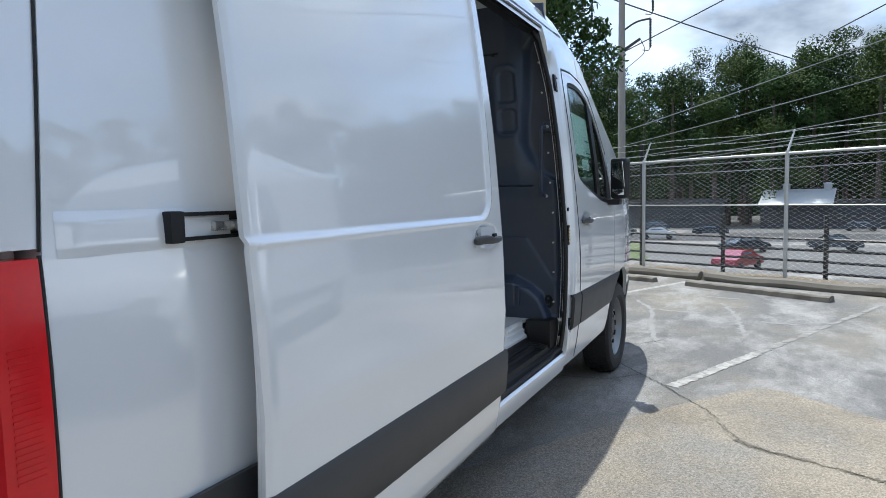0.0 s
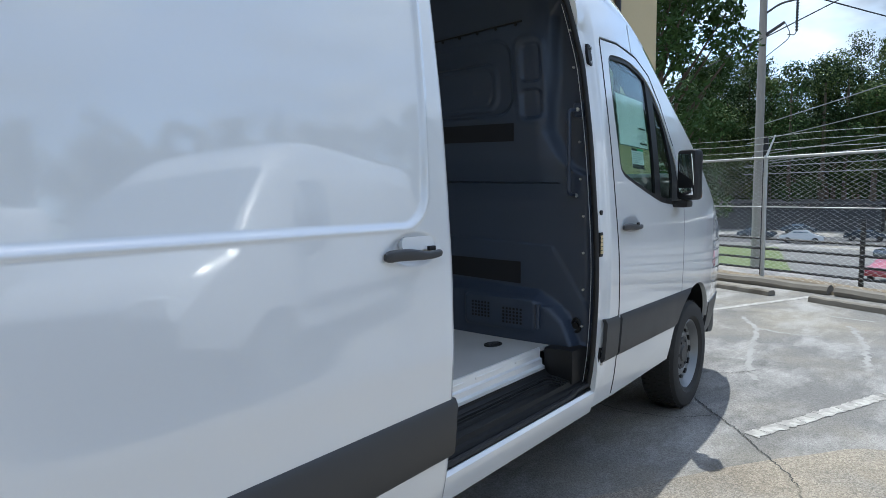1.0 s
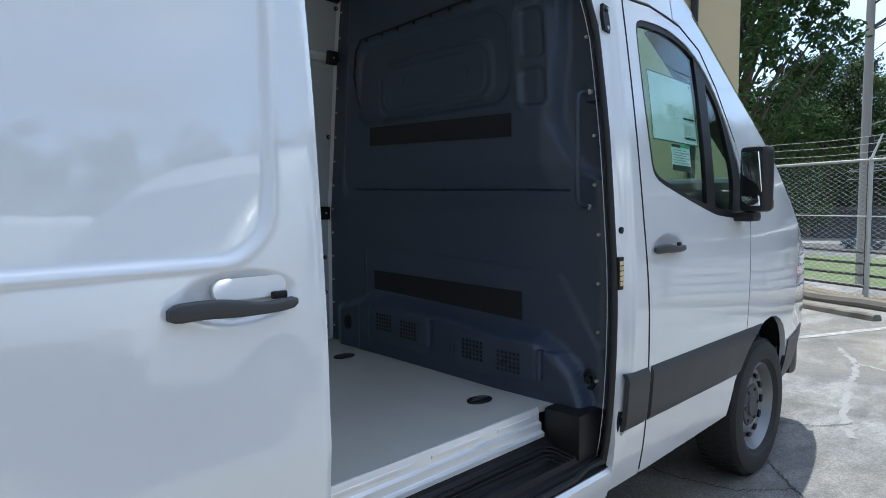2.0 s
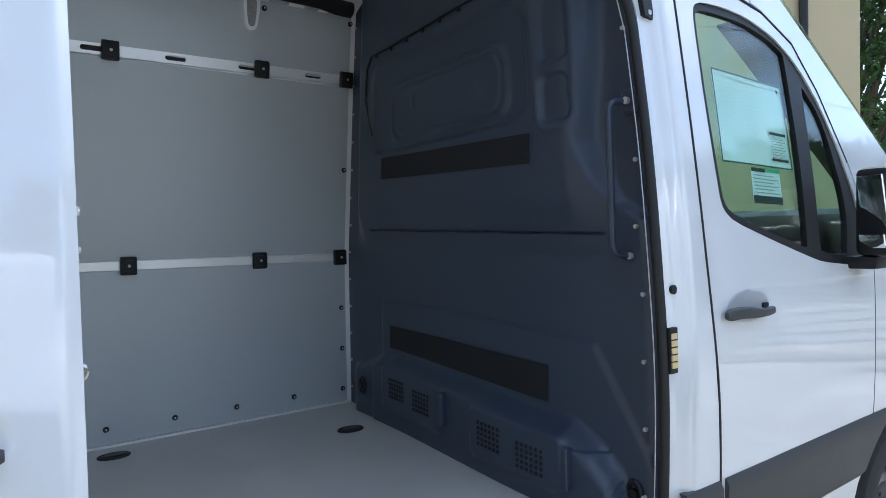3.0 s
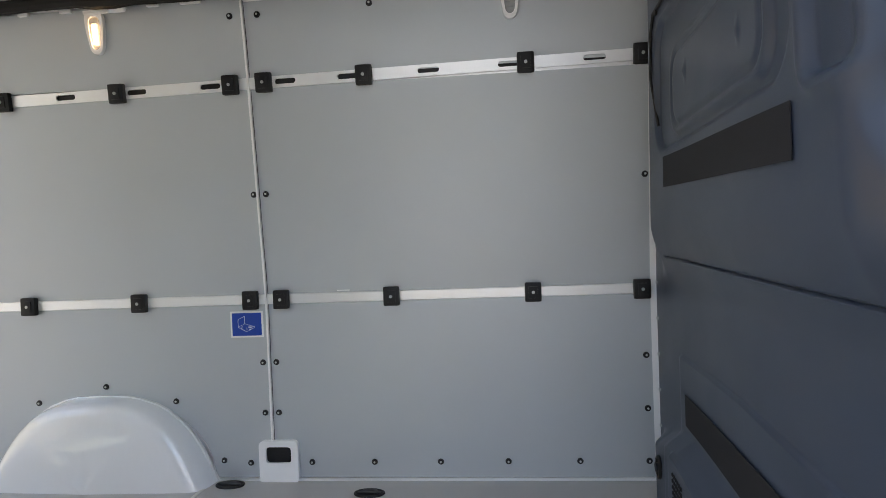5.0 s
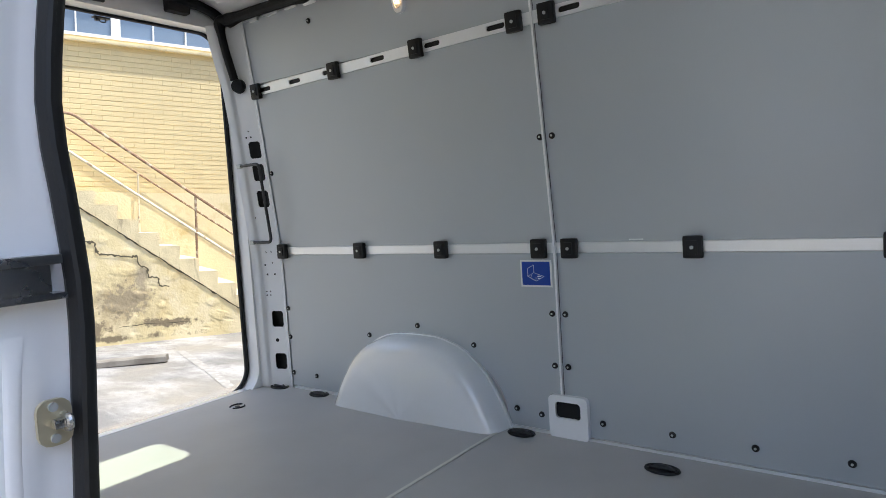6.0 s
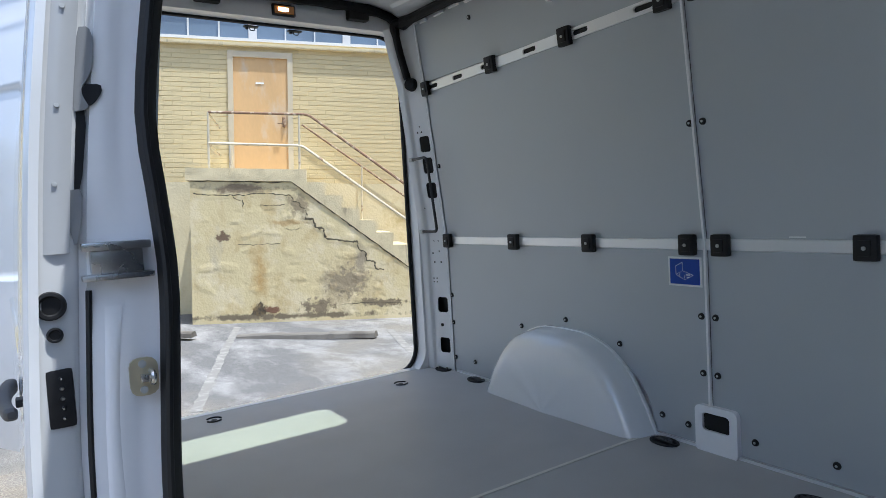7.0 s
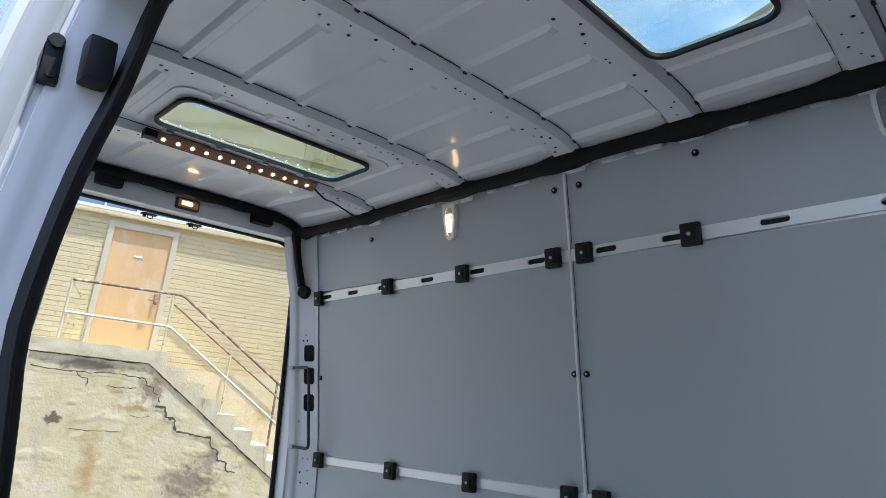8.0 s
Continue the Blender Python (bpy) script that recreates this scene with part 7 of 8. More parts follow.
part("landing_slab", shell([(-0.06, TOP - SLAB), (1.53, TOP - SLAB), (S0, diag(S0)), (S0, TOP), (-0.06, TOP)], [], slab_edge, 1.44, span(0.05, 1.7, 24), span(TOP - 0.15, TOP - 0.03, 4)), M_STEPDIRT, stair)
for i in range(STEPS):
    u0, z1 = S0 + i * RUN, TOP - (i + 1) * RISE
    outl = [(u0, diag(u0)), (u0 + RUN - 0.004, diag(u0 + RUN)), (u0 + RUN + 0.012, z1 - 0.03), (u0 + RUN + 0.012, z1 - 0.008), (u0 + RUN + 0.002, z1), (u0, z1)]
    part("step", shell(outl, [], lambda u, z, d: bpt(u, z, 0.016 - d + (0.006 * noise.noise(Vector((u * 9, z * 9, 1.0))) if d == 0 else 0)), 1.32, span(u0 + 0.05, u0 + 0.22, 3), ()), M_STEPDIRT, stair)
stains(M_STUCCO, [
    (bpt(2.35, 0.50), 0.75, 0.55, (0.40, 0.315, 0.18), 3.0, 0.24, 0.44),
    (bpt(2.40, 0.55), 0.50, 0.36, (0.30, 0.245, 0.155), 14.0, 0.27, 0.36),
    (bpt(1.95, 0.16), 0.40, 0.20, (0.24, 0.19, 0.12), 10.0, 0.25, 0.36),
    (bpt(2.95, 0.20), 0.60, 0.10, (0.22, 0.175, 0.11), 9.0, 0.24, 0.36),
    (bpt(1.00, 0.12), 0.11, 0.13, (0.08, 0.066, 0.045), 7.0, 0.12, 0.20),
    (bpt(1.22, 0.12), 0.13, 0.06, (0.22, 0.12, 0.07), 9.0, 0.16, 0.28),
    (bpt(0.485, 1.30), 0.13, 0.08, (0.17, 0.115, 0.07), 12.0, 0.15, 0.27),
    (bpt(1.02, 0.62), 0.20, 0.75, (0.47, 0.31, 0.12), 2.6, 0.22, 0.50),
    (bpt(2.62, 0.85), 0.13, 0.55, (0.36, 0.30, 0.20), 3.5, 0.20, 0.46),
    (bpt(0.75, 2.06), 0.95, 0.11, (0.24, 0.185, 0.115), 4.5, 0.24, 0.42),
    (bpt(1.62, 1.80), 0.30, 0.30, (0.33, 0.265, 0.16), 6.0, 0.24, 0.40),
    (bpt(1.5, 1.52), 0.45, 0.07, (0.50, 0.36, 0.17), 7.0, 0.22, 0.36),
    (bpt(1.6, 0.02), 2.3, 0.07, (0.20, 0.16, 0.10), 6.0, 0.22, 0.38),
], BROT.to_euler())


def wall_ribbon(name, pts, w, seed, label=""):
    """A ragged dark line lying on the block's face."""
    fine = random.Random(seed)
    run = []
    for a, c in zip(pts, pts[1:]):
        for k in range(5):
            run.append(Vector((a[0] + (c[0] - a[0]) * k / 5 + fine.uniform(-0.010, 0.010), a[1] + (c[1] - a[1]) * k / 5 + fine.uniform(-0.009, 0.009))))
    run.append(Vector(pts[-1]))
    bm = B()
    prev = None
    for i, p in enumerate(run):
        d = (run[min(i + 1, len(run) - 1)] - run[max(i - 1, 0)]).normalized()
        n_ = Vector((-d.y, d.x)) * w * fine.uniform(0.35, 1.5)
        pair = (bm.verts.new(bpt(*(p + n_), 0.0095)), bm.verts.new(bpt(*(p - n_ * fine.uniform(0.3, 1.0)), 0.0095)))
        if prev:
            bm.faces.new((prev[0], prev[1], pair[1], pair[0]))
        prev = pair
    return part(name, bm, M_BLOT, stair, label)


# ragged dark line just below the lower edge of slab and steps
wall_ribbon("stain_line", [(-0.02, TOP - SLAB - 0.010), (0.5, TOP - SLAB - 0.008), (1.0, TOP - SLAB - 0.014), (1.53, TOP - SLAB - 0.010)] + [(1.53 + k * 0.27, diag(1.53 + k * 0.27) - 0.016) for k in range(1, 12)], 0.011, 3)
# cracks as flat ribbons, the shadow inside them put in as dark colour
for k, (w, cr) in enumerate(((0.009, [(0.05, 1.97), (0.33, 1.945), (0.55, 1.955), (0.80, 1.95), (0.96, 1.975), (1.13, 1.98), (1.34, 1.965), (1.52, 1.95)]), (0.009, [(0.62, 1.955), (0.66, 1.89), (0.79, 1.87), (0.78, 1.76)]), (0.008, [(1.52, 1.95), (1.56, 1.86), (1.65, 1.84), (1.66, 1.76), (1.75, 1.74), (1.77, 1.63)]), (0.019, [(1.74, 1.58), (1.86, 1.57), (1.90, 1.44), (2.02, 1.42), (2.04, 1.30), (2.08, 1.25), (2.27, 1.235), (2.50, 1.20), (2.56, 1.21)]), (0.014, [(2.56, 1.21), (2.60, 1.06), (2.69, 1.05), (2.72, 0.90), (2.84, 0.88), (2.86, 0.76), (3.0, 0.74)]), (0.006, [(1.05, 1.80), (1.30, 1.79), (1.42, 1.81)]), (0.006, [(1.42, 1.42), (1.55, 1.40), (1.68, 1.43)]), (0.005, [(0.70, 1.18), (1.0, 1.17), (1.35, 1.19)]), (0.006, [(2.3, 0.19), (2.7, 0.20), (3.3, 0.19)]))):
    wall_ribbon("wall_crack", cr, w, 40 + k, "stepped dark crack")


def pipe(name, pts, r, material, parent):
    bm = B()
    tube(bm, arc(pts, 5, 0.08), r, 8)
    return part(name, bm, material, parent)


RO = -0.06
RS = 0.70
e1 = S0 + flight_len - 0.1
pipe("top_rail", [bpt(0.28, 3.24, RO), bpt(1.80, 3.25, RO), bpt(e1 + 0.2, 3.25 - (e1 - 1.60) * RS, RO)], 0.021, M_RUST, stair)
pipe("mid_rail", [bpt(0.27, 2.76, RO), bpt(1.70, 2.75, RO), bpt(e1 + 0.12, 2.75 - (e1 - 1.58) * RS, RO)], 0.021, M_RAILPAINT, stair)
for u, z0, z1 in ((0.28, TOP, 3.24), (0.60, TOP, 2.76), (1.66, TOP, 3.24), (3.42, TOP - (3.42 - S0) * SLOPE - 0.1, 3.25 - (3.42 - 1.80) * RS)):
    pipe("rail_post", [bpt(u, z0, RO), bpt(u, z1, RO)], 0.019, M_RUST if u > 3 else M_RAILPAINT, stair)
for z in (3.23, 2.75):
    pipe("end_rail", [bpt(0.28, z, RO), bpt(0.28, z - 0.06, -DEPTH + 0.06)], 0.018, M_RAILPAINT, stair)
pipe("wall_rail", [bpt(1.69, 3.26, -DEPTH + 0.08), bpt(e1 + 0.4, 3.26 - (e1 - 1.29) * 0.685, -DEPTH + 0.08)], 0.017, M_RUST, stair)
pipe("wall_rail_post", [bpt(2.75, 1.3, -DEPTH + 0.1), bpt(2.75, 2.52, -DEPTH + 0.1)], 0.017, M_RAILPAINT, stair)

# ---- tan wing of the building along the van's left, with a downpipe ----
wing_b = thing("tan_building", "tall tan painted building with a dark downpipe", "building")
TA, TB = Vector((-2.03, 12.29, 0)), Vector((-9.3, -5.6, 0))
td = (TB - TA).normalized()
tn = Vector((td.y, -td.x, 0))


def tpt(u, z, d=0.0):
    p = TA + td * u + tn * d
    return Vector((p.x, p.y, z))


L = (TB - TA).length
bm = shell([(0, -3), (L, -3), (L, 6.85), (0, 6.85)], [], lambda u, z, d: tpt(u, z, d), 9.0, span(2, L - 2, 6), (0, 4))
part("wall", bm, M_TAN, wing_b)
bm = B()
tube(bm, [tpt(1.05, 0, -0.07), tpt(1.05, 6.8, -0.07)], 0.06, 10)
part("downpipe", bm, M_BLACKRAIL, wing_b, "dark brown downpipe")
bm = B()
for k in range(3):
    box(bm, tpt(5.5 + 4 * k, 5.6, 0.0), (0.12, 1.5, 1.3), 0.01, pose(0, 0, 0, 0, 0, math.degrees(math.atan2(td.y, td.x)) - 90))
part("window", bm, M_WINGLASS, wing_b)

# ---- trees, woods, pole, far things ----
def leaf_crown(name, clumps, n, size, material, parent, seed, flat=0.8, outward=0.0):
    """Many small leaf blades scattered in clumps; outward: how far the blades lie along the clump's surface."""
    rs = np.random.RandomState(seed)
    unit = lambda q: q / np.linalg.norm(q, axis=1)[:, None]
    c = np.repeat(np.array(clumps, float), n, axis=0)
    m = len(c)
    dirs = unit(rs.normal(size=(m, 3)))
    pos = c[:, :3] + dirs * (c[:, 3] * rs.uniform(0.25, 1.0, m) ** 0.45)[:, None] * np.array((1, 1, flat))
    face = unit(unit(rs.normal(size=(m, 3))) + dirs * outward)
    a = unit(np.cross(face, rs.normal(size=(m, 3))))
    b = np.cross(face, a)
    k = (size * rs.uniform(0.6, 1.3, m))[:, None]
    v = np.stack([pos - a * k, pos + b * k * 0.42, pos + a * k, pos - b * k * 0.42], axis=1).reshape(-1, 3)
    me = bpy.data.meshes.new(name)
    me.from_pydata(v.tolist(), [], np.arange(4 * m).reshape(-1, 4).tolist())
    me.materials.append(material)
    ob = new(name, me)
    if parent:
        ob.parent = parent
    return ob


def tree(x, y, z0, h, spread, clumps, n, size, material, seed, label):
    t = thing("tree", label, "tree", at=(0, 0, 0))
    rnd = random.Random(seed)
    bm = B()
    top = Vector((x + rnd.uniform(-0.3, 0.3), y, z0 + h * 0.8))
    base = Vector((x, y, z0 - 0.3))
    tube(bm, [base, base.lerp(top, 0.35) + Vector((0.1, 0, 0)), base.lerp(top, 0.7), top], [0.022 * h, 0.017 * h, 0.010 * h, 0.003 * h], 9)
    cs = []
    for k in range(clumps):
        a = rnd.uniform(0, 2 * math.pi)
        g = rnd.uniform(0.30, 1.0)
        rr = spread * (0.35 + 0.65 * math.sin(math.pi * min(0.95, g * 0.9))) * rnd.uniform(0.35, 1.0)
        c = Vector((x + rr * math.cos(a), y + rr * math.sin(a), z0 + h * g))
        s = base.lerp(top, max(0.2, g - 0.22))
        tube(bm, [s, s.lerp(c, 0.5) + Vector((0, 0, 0.12)), c], [0.006 * h, 0.004 * h, 0.0015 * h], 6)
        cs.append((*c, spread * rnd.uniform(0.16, 0.34)))
    part("trunk", bm, M_BARK, t)
    leaf_crown("crown", cs, n, size, material, t, seed)
    return t


tree(-7.6, 25.6, -4.0, 16.3, 4.0, 90, 300, 0.13, M_LEAF, 3, "broad-leaved tree with drooping boughs beyond the fence")

woods = thing("woods", "dense mixed woodland on the rise beyond the road", "woods", kind="stuff")
rnd = random.Random(21)
groups = {0: [], 1: [], 2: []}
aside = []
bm = B()
for k in range(390):
    bearing = radians(rnd.uniform(-34, 30) if k < 230 else rnd.uniform(30, 135))
    row = rnd.choice((0, 0, 1, 2))
    dist = (114, 128, 146)[row] + rnd.uniform(-6, 6)
    x, y = 2 + dist * math.sin(bearing), dist * math.cos(bearing)
    deg = math.degrees(bearing)
    hgt = (11.0 + (1.5 if deg > 32 else 0.0) + 0.09 * (max(-20, min(deg, 22)) + 8) + rnd.uniform(-2.1, 1.0)) / 57.3 * dist + 1.45 + (0 if row else -2.0)
    zb, kind_of = -4.0, rnd.choice((0, 0, 1, 1, 2))
    tube(bm, [(x, y, zb), (x, y, hgt * 0.8)], [0.42, 0.15], 6)
    for j in range(12):
        g = rnd.uniform(0.18, 1.0) ** 0.8
        w = 5.2 * math.sin(math.pi * min(0.94, 0.25 + 0.72 * g))
        a = rnd.uniform(0, 2 * math.pi)
        rr = rnd.uniform(0.1, 1.0) * w
        bin_ = groups[kind_of if rnd.random() < 0.7 else rnd.choice((0, 1, 2))] if k < 230 else aside
        bin_.append((x + rr * math.cos(a), y + rr * math.sin(a), zb + (hgt - zb) * g - 1.2, rnd.uniform(1.7, 3.3)))
part("trunks", bm, M_BARK, woods)
for k, m in ((0, M_LEAF3), (1, M_LEAF2), (2, M_LEAF)):
    tagged(leaf_crown("foliage", groups[k], 300, 0.24, m, woods, 70 + k, outward=1.5), kind="stuff")
tagged(leaf_crown("foliage", aside, 70, 0.5, M_LEAF2, woods, 74, outward=1.3), kind="stuff")
bm = patch(span(-130, 150, 14), [0, 1], lambda x, v, d: Vector((x, 160 - 0.0025 * x * x, -4.5 + v * 22)))
tagged(part("wood_depth", bm, M_LEAF3, woods), kind="stuff")

pole = thing("utility_pole", "grey wooden utility pole with curved insulator arms", "utility pole")
PX, PY = 2.1 - 45 * math.sin(radians(11.45)), 45 * math.cos(radians(11.45))
bm = B()
tube(bm, [(PX, PY, -4.3), (PX, PY, 8), (PX, PY, 21)], [0.27, 0.24, 0.17], 12)
part("shaft", bm, M_POLE, pole)
for z, l in ((12.3, 1.85), (14.6, 2.0), (14.6, -2.0)):
    bm = B()
    tube(bm, arc([(PX, PY, z), (PX + l * 0.5, PY, z + 0.55), (PX + l, PY, z + 0.62)], 5, 0.8), 0.065, 8)
    part("arm", bm, M_WIRE, pole)
    bm = B()
    for i in range(11):
        cyl(bm, (PX + l, PY, z + 0.58 - i * 0.17), (PX + l - 0.01, PY, z + 0.44 - i * 0.17), 0.10, 0.05, seg=10)
    tube(bm, arc([(PX + l, PY, z - 1.2), (PX + l - 0.1, PY, z - 1.45), (PX + l - 0.5, PY, z - 1.35)], 4, 0.2), 0.03, 6)
    part("insulator", bm, M_WIRE, pole)
bm = B()
tube(bm, [(PX - 1.3, PY, 10.3), (PX, PY, 11.0), (PX + 1.2, PY, 11.7)], [0.07, 0.11, 0.09], 8)
part("cross_arm", bm, M_WIRE, pole)
bm = B()
tube(bm, arc([(PX + 1.2, PY, 11.7), (PX + 1.6, PY, 10.8), (PX + 0.1, PY, 9.7)], 8, 0.5), 0.025, 5)
part("jumper_wire", bm, M_WIRE, pole)
cables = thing("overhead_cables", "thin grey overhead cables slung from the pole", "cable")
M_CABLE = mat("weathered_cable", (0.22, 0.225, 0.23), 0.5)


def cable(a, b, sag, r, m=None):
    a, b = Vector(a), Vector(b)
    bm = B()
    tube(bm, [a.lerp(b, t) - Vector((0, 0, sag * 4 * t * (1 - t))) for t in span(0, 1, 24)], r, 5)
    part("cable", bm, m or M_CABLE, cables)


# high wires against the sky, then service lines rising past the woods
cable((-14.0, 47.0, 8.9), (34, 36.5, 25.6), 0.2, 0.04, M_WIRE)
cable((PX - 2.0, PY, 15.2), (17.5, 99.5, 13.7), 0.3, 0.05, M_WIRE)
cable((6.5, 59.0, 13.8), (40, 54, 29.5), 0.2, 0.05, M_WIRE)
for a, b in (((-7.7, 45.4, 5.6), (34.0, 47.2, 18.9)), ((-8.0, 46.2, 4.7), (31.4, 45.0, 13.9)), ((-8.0, 48.0, 4.0), (31.5, 42.6, 9.6)), ((-8.0, 49.5, 3.6), (30.0, 46.0, 8.6)), ((-9.0, 50.4, 3.4), (30.5, 45.2, 8.1)), ((-9, 50, 3.3), (34, 36, 5.0)), ((-9, 50, 2.8), (34, 36, 4.2))):
    cable(a, b, 0.35, 0.030)

# low ground beyond the fence: pale road, verge, shed, cars
def band(name, x0, x1, y0, y1, material, label, cat, lift=0.03, slant=0.0):
    bm = patch(span(0, 1, 12), span(y0, y1, 6), lambda u, y, d: Vector((x0 + (x1 - x0) * u + slant * (y - y0) * (u if x0 < -30 else 1 - u), y, -4.0 + lift)))
    return tagged(part(name, bm, material), label, cat, kind="structure")


band("verge", -70, -2.2, 34, 72, M_GRASSGND, "rough grass verge", "grass", 0.02, -0.22)
band("road", -2.2, 60, 34, 72, M_ROAD, "pale sunlit concrete yard beyond the fence", "road", 0.03, -0.22)
band("pavement", -70, -11.6, 72.5, 76, M_ROAD, "pale pavement beyond the grass", "pavement", 0.03)
band("road", -8.0, 60, 92, 105, M_ROAD, "pale sunlit parking area", "road", 0.03)
band("road", -70, 60, 77, 91.5, mat("dark_asphalt", (0.055, 0.055, 0.057), 0.9, vary=0.15, scale=0.5), "dark asphalt lane beyond the yard", "road", 0.025)
shed = thing("low_shed", "dark low shed with a pale metal roof", "shed")
bm = B()
box(bm, (16.2, 108, -2.4), (30, 8, 4.2))
part("wall", bm, M_SHED, shed)
bm = patch([0.9, 10.2], [0, 1], lambda x, v, d: Vector((x + 0.75 * v, 102.6 + 4.6 * v, -0.40 + 2.05 * v - d)), 0.15)
part("roof", bm, M_ROOFMETAL, shed, "pale sloping metal roof")
bm = patch([0.9, 10.2], [0, 1], lambda x, v, d: Vector((x + 0.75 - 0.75 * v, 107.2 + 4.8 * v, 1.65 - 2.05 * v - d)), 0.15)
part("roof", bm, M_ROOFMETAL, shed)
bm = B()
box(bm, (21.0, 108, -0.1), (21.4, 8.6, 0.3), 0.03)
part("flat_roof", bm, M_SHED, shed)
for x in (4.6, 9.9):
    bm = B()
    cyl(bm, (x, 107, 1.4), (x, 107, 2.3), 0.5, seg=12)
    cyl(bm, (x, 107, 2.3), (x, 107, 2.6), 0.75, 0.2, seg=12)
    part("roof_vent", bm, M_ROOFMETAL, shed)
shed2 = thing("low_shed", "dark low building among the trees", "shed")
bm = B()
box(bm, (-17, 109, -2.2), (26, 7, 4.4))
part("wall", bm, M_SHED, shed2)
bm = patch([-30.5, -3.5], [0, 1], lambda x, v, d: Vector((x, 105.0 + 8.0 * v, 0.0 + 0.5 * v - d)), 0.2)
part("roof", bm, M_SHED, shed2)


def car(x, y, rz, paint, label):
    c = thing("car", label, "car", "parked cars", at=(x, y, -3.96), rz=rz)
    bm = B()
    prof = [(-2.1, 0.35), (-2.12, 0.62), (-2.0, 0.86), (-1.45, 0.93), (-0.75, 1.38), (0.55, 1.42), (1.25, 0.98), (1.95, 0.84), (2.12, 0.62), (2.1, 0.35)]
    rows = []
    for w in (-0.84, -0.80, -0.62, 0.62, 0.80, 0.84):
        rows.append([bm.verts.new((a, w * (0.86 if b > 1.0 else 1.0), b if abs(w) < 0.83 else min(b, 0.92))) for a, b in prof])
    for p, q in zip(rows, rows[1:]):
        for k in range(len(prof) - 1):
            bm.faces.new((p[k], p[k + 1], q[k + 1], q[k]))
    for r in (rows[0], rows[-1]):
        bm.faces.new(r)
    part("body", bm, paint, c)
    bm = B()
    box(bm, (-0.1, 0, 1.15), (1.70, 1.42, 0.24), 0.05)
    part("window", bm, M_WINGLASS, c)
    for a in (-1.3, 1.3):
        for b in (-0.76, 0.76):
            bm = B()
            cyl(bm, (a, b - 0.1, 0.32), (a, b + 0.1, 0.32), 0.32, seg=18)
            part("wheel", bm, M_TYRE, c)
    return c


car(0.30, 48.4, 66, M_CARRED, "bright red parked car on the pale concrete")
car(0.3, 62.5, 40, M_CARDARK, "dark parked car on the pale concrete")
car(-9.5, 79.0, 4, M_CARWHITE, "pale parked car beyond the grass")
car(-4.2, 86.0, 2, M_CARDARK, "dark parked car beyond the grass")
car(-15.0, 84.0, 2, M_CARDARK, "dark parked car beyond the grass")
car(-12.5, 97.0, 2, M_CARDARK, "dark parked car beside the dark building")
car(7.5, 66.0, 5, M_CARDARK, "dark parked car on the pale concrete")
car(13.0, 98.0, 2, M_CARDARK, "dark parked car in front of the shed")

# ---- a second white van parked across the aisle ----
other = thing("parked_van", "white high-roof van parked across the aisle", "van", "vans across the aisle", at=(6.78, 7.59, 0), rz=157.1)
for side in (right, left):
    poly = [(0.0, 2.46), (0.0, 0.42), (0.60, 0.42)] + arch_notch(1.07, 0.44, 0.42)[::-1] + [(1.54, 0.42), (3.3, 0.40), (4.27, 0.42)] + arch_notch(4.74, 0.43, 0.45)[::-1] + [(5.2, 0.45), (5.80, 0.60), (5.80, 0.86), (5.67, 1.1), (5.4, 1.3), (5.1, 1.5), (4.85, 1.70), (4.5, 1.95), (4.2, 2.16), (3.95, 2.32), (3.78, 2.385), (3.5, 2.45)]
    part("side_panel", shell(poly, [], side, 0.03, span(0.3, 5.6, 18), ZC), M_WHITE, other)
    for g in (main_glass, quarter_glass):
        part("side_window", shell(g, [], lambda y, z, d: side(y, z, d - 0.004), 0.003, YC, ZC), M_WINGLASS, other)
    bm = patch(span(0.5, 4.25, 12), [0.63, 0.65, 0.82, 0.84], lambda y, z, d: side(y, z, d - (0.012 if 0.64 < z < 0.83 else 0.001)), 0.01)
    part("rubbing_strip", bm, M_TRIM, other)


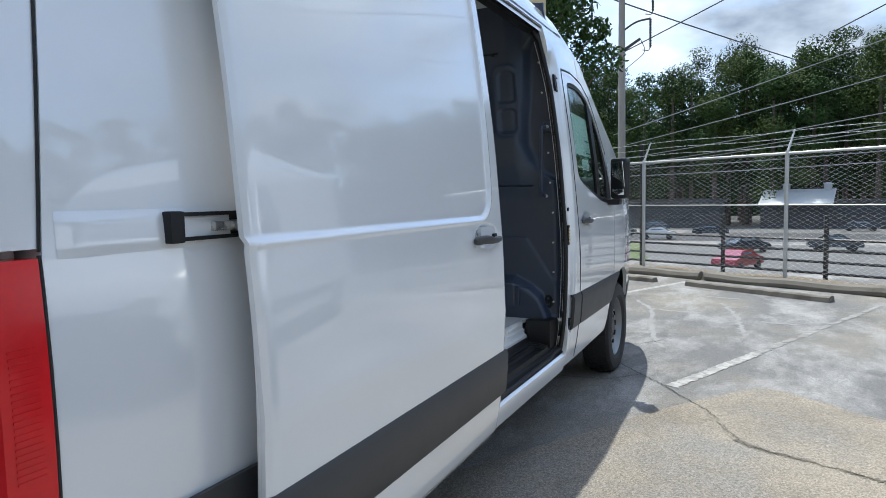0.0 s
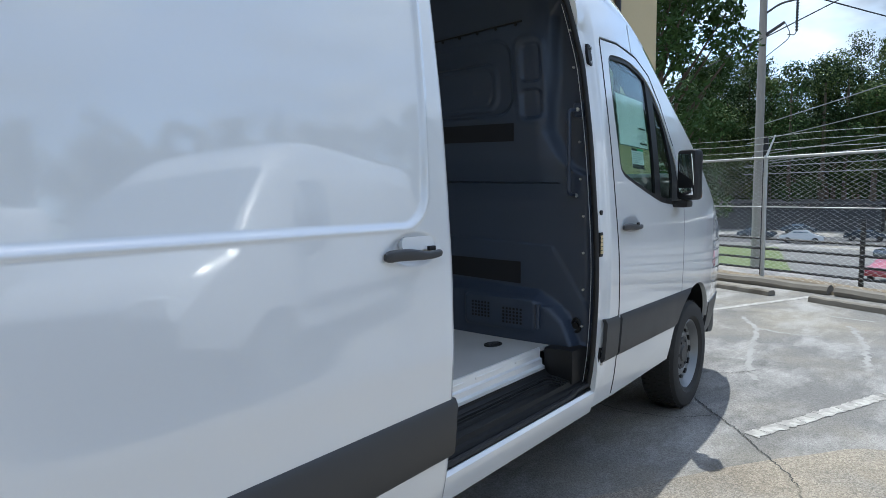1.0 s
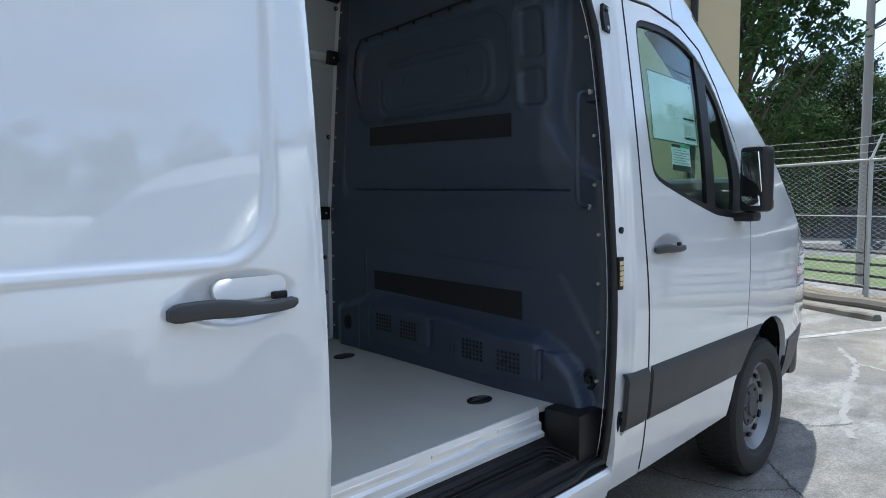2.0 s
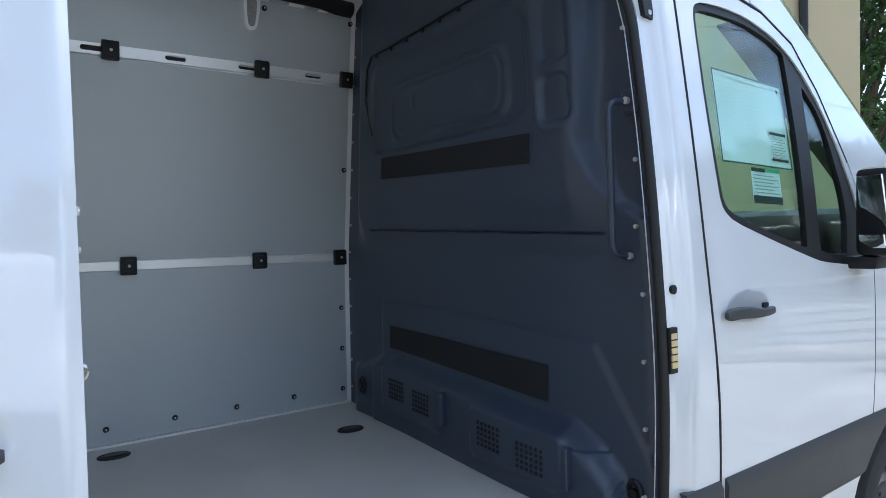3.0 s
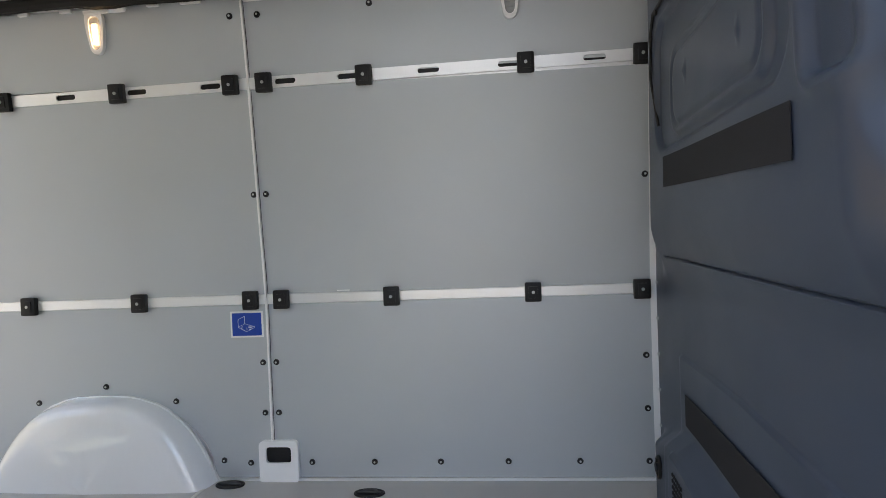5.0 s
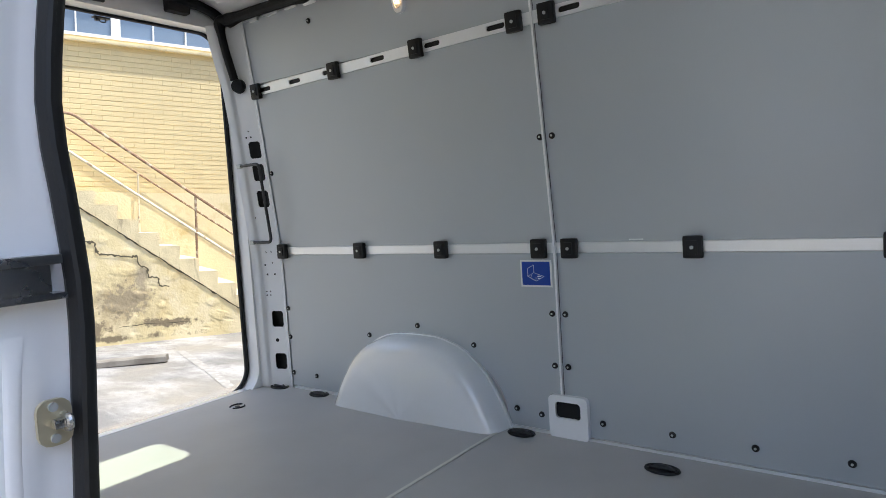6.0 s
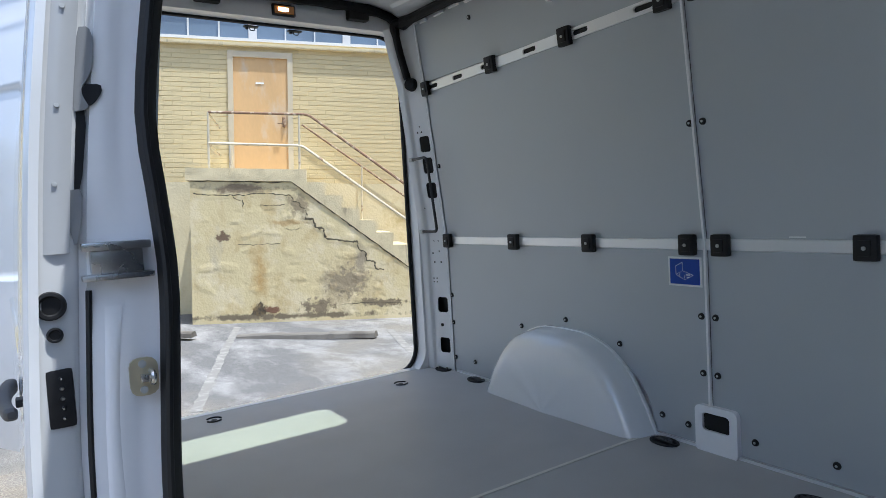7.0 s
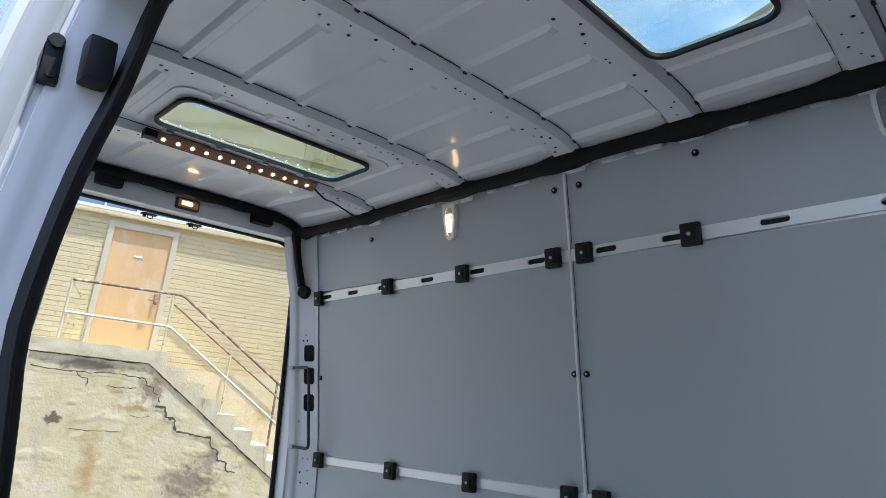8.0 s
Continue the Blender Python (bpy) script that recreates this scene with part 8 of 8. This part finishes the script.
def over(y, k, d):
    return Vector((k * side_x(y, roof_line(y)), y, roof_at(k * side_x(y, roof_line(y)) * 0.999, y) - d))


part("roof", patch(span(0.0, 4.36, 14), span(-1, 1, 24), over, 0.02), M_WHITE, other)
part("windscreen", patch(span(4.36, 5.12, 10), span(-0.88, 0.88, 22), over, 0.01), M_WINGLASS, other)
for k in (-1.0, 0.88):
    part("windscreen_pillar", patch(span(4.36, 5.12, 10), span(k, k + 0.12, 4), over, 0.02), M_WHITE, other)
part("bonnet", patch(span(5.12, 5.86, 10), span(-1, 1, 24), over, 0.02), M_WHITE, other)
bm = B()
box(bm, (0, 5.80, 0.62), (1.62, 0.16, 0.62), 0.06)
part("front_bumper", bm, M_TRIM, other)
bm = B()
box(bm, (0, 5.85, 0.92), (0.95, 0.08, 0.22), 0.03)
part("grille", bm, M_BLACK, other)
for s in (1, -1):
    bm = B()
    box(bm, (s * 0.62, 5.77, 1.02), (0.26, 0.16, 0.24), 0.06, seg=3)
    part("headlamp", bm, M_CLEARLENS, other)
    bm = B()
    box(bm, (s * 1.105, 4.235, 1.565), (0.165, 0.12, 0.325), 0.04, seg=3)
    box(bm, (s * 1.0, 4.26, 1.385), (0.18, 0.12, 0.05), 0.02)
    part("wing_mirror", bm, M_BLACK, other)
    for y in (4.74, 1.07):
        bm = B()
        cyl(bm, (s * 0.73, y, 0.363), (s * 0.96, y, 0.363), 0.363, seg=32)
        wv = part("wheel", bm, M_TYRE, other)
        bm = B()
        cyl(bm, (s * 0.955, y, 0.363), (s * 0.965, y, 0.363), 0.23, 0.20, seg=28)
        part("rim", bm, M_STEEL, wv)
bm = shell(body_half() + [(-x, z) for x, z in body_half()[::-1][1:]], [], lambda x, z, d: Vector((x, 0.0 + d, z)), 0.02)
part("rear_panel", bm, M_WHITE, other)
bm = B()
box(bm, (0, 2.9, 0.40), (1.7, 5.4, 0.12))
part("underbody", bm, M_BLACK, other)
copy_thing(other, pose(11.4, 4.4, 0, 0, 0, 157.1))
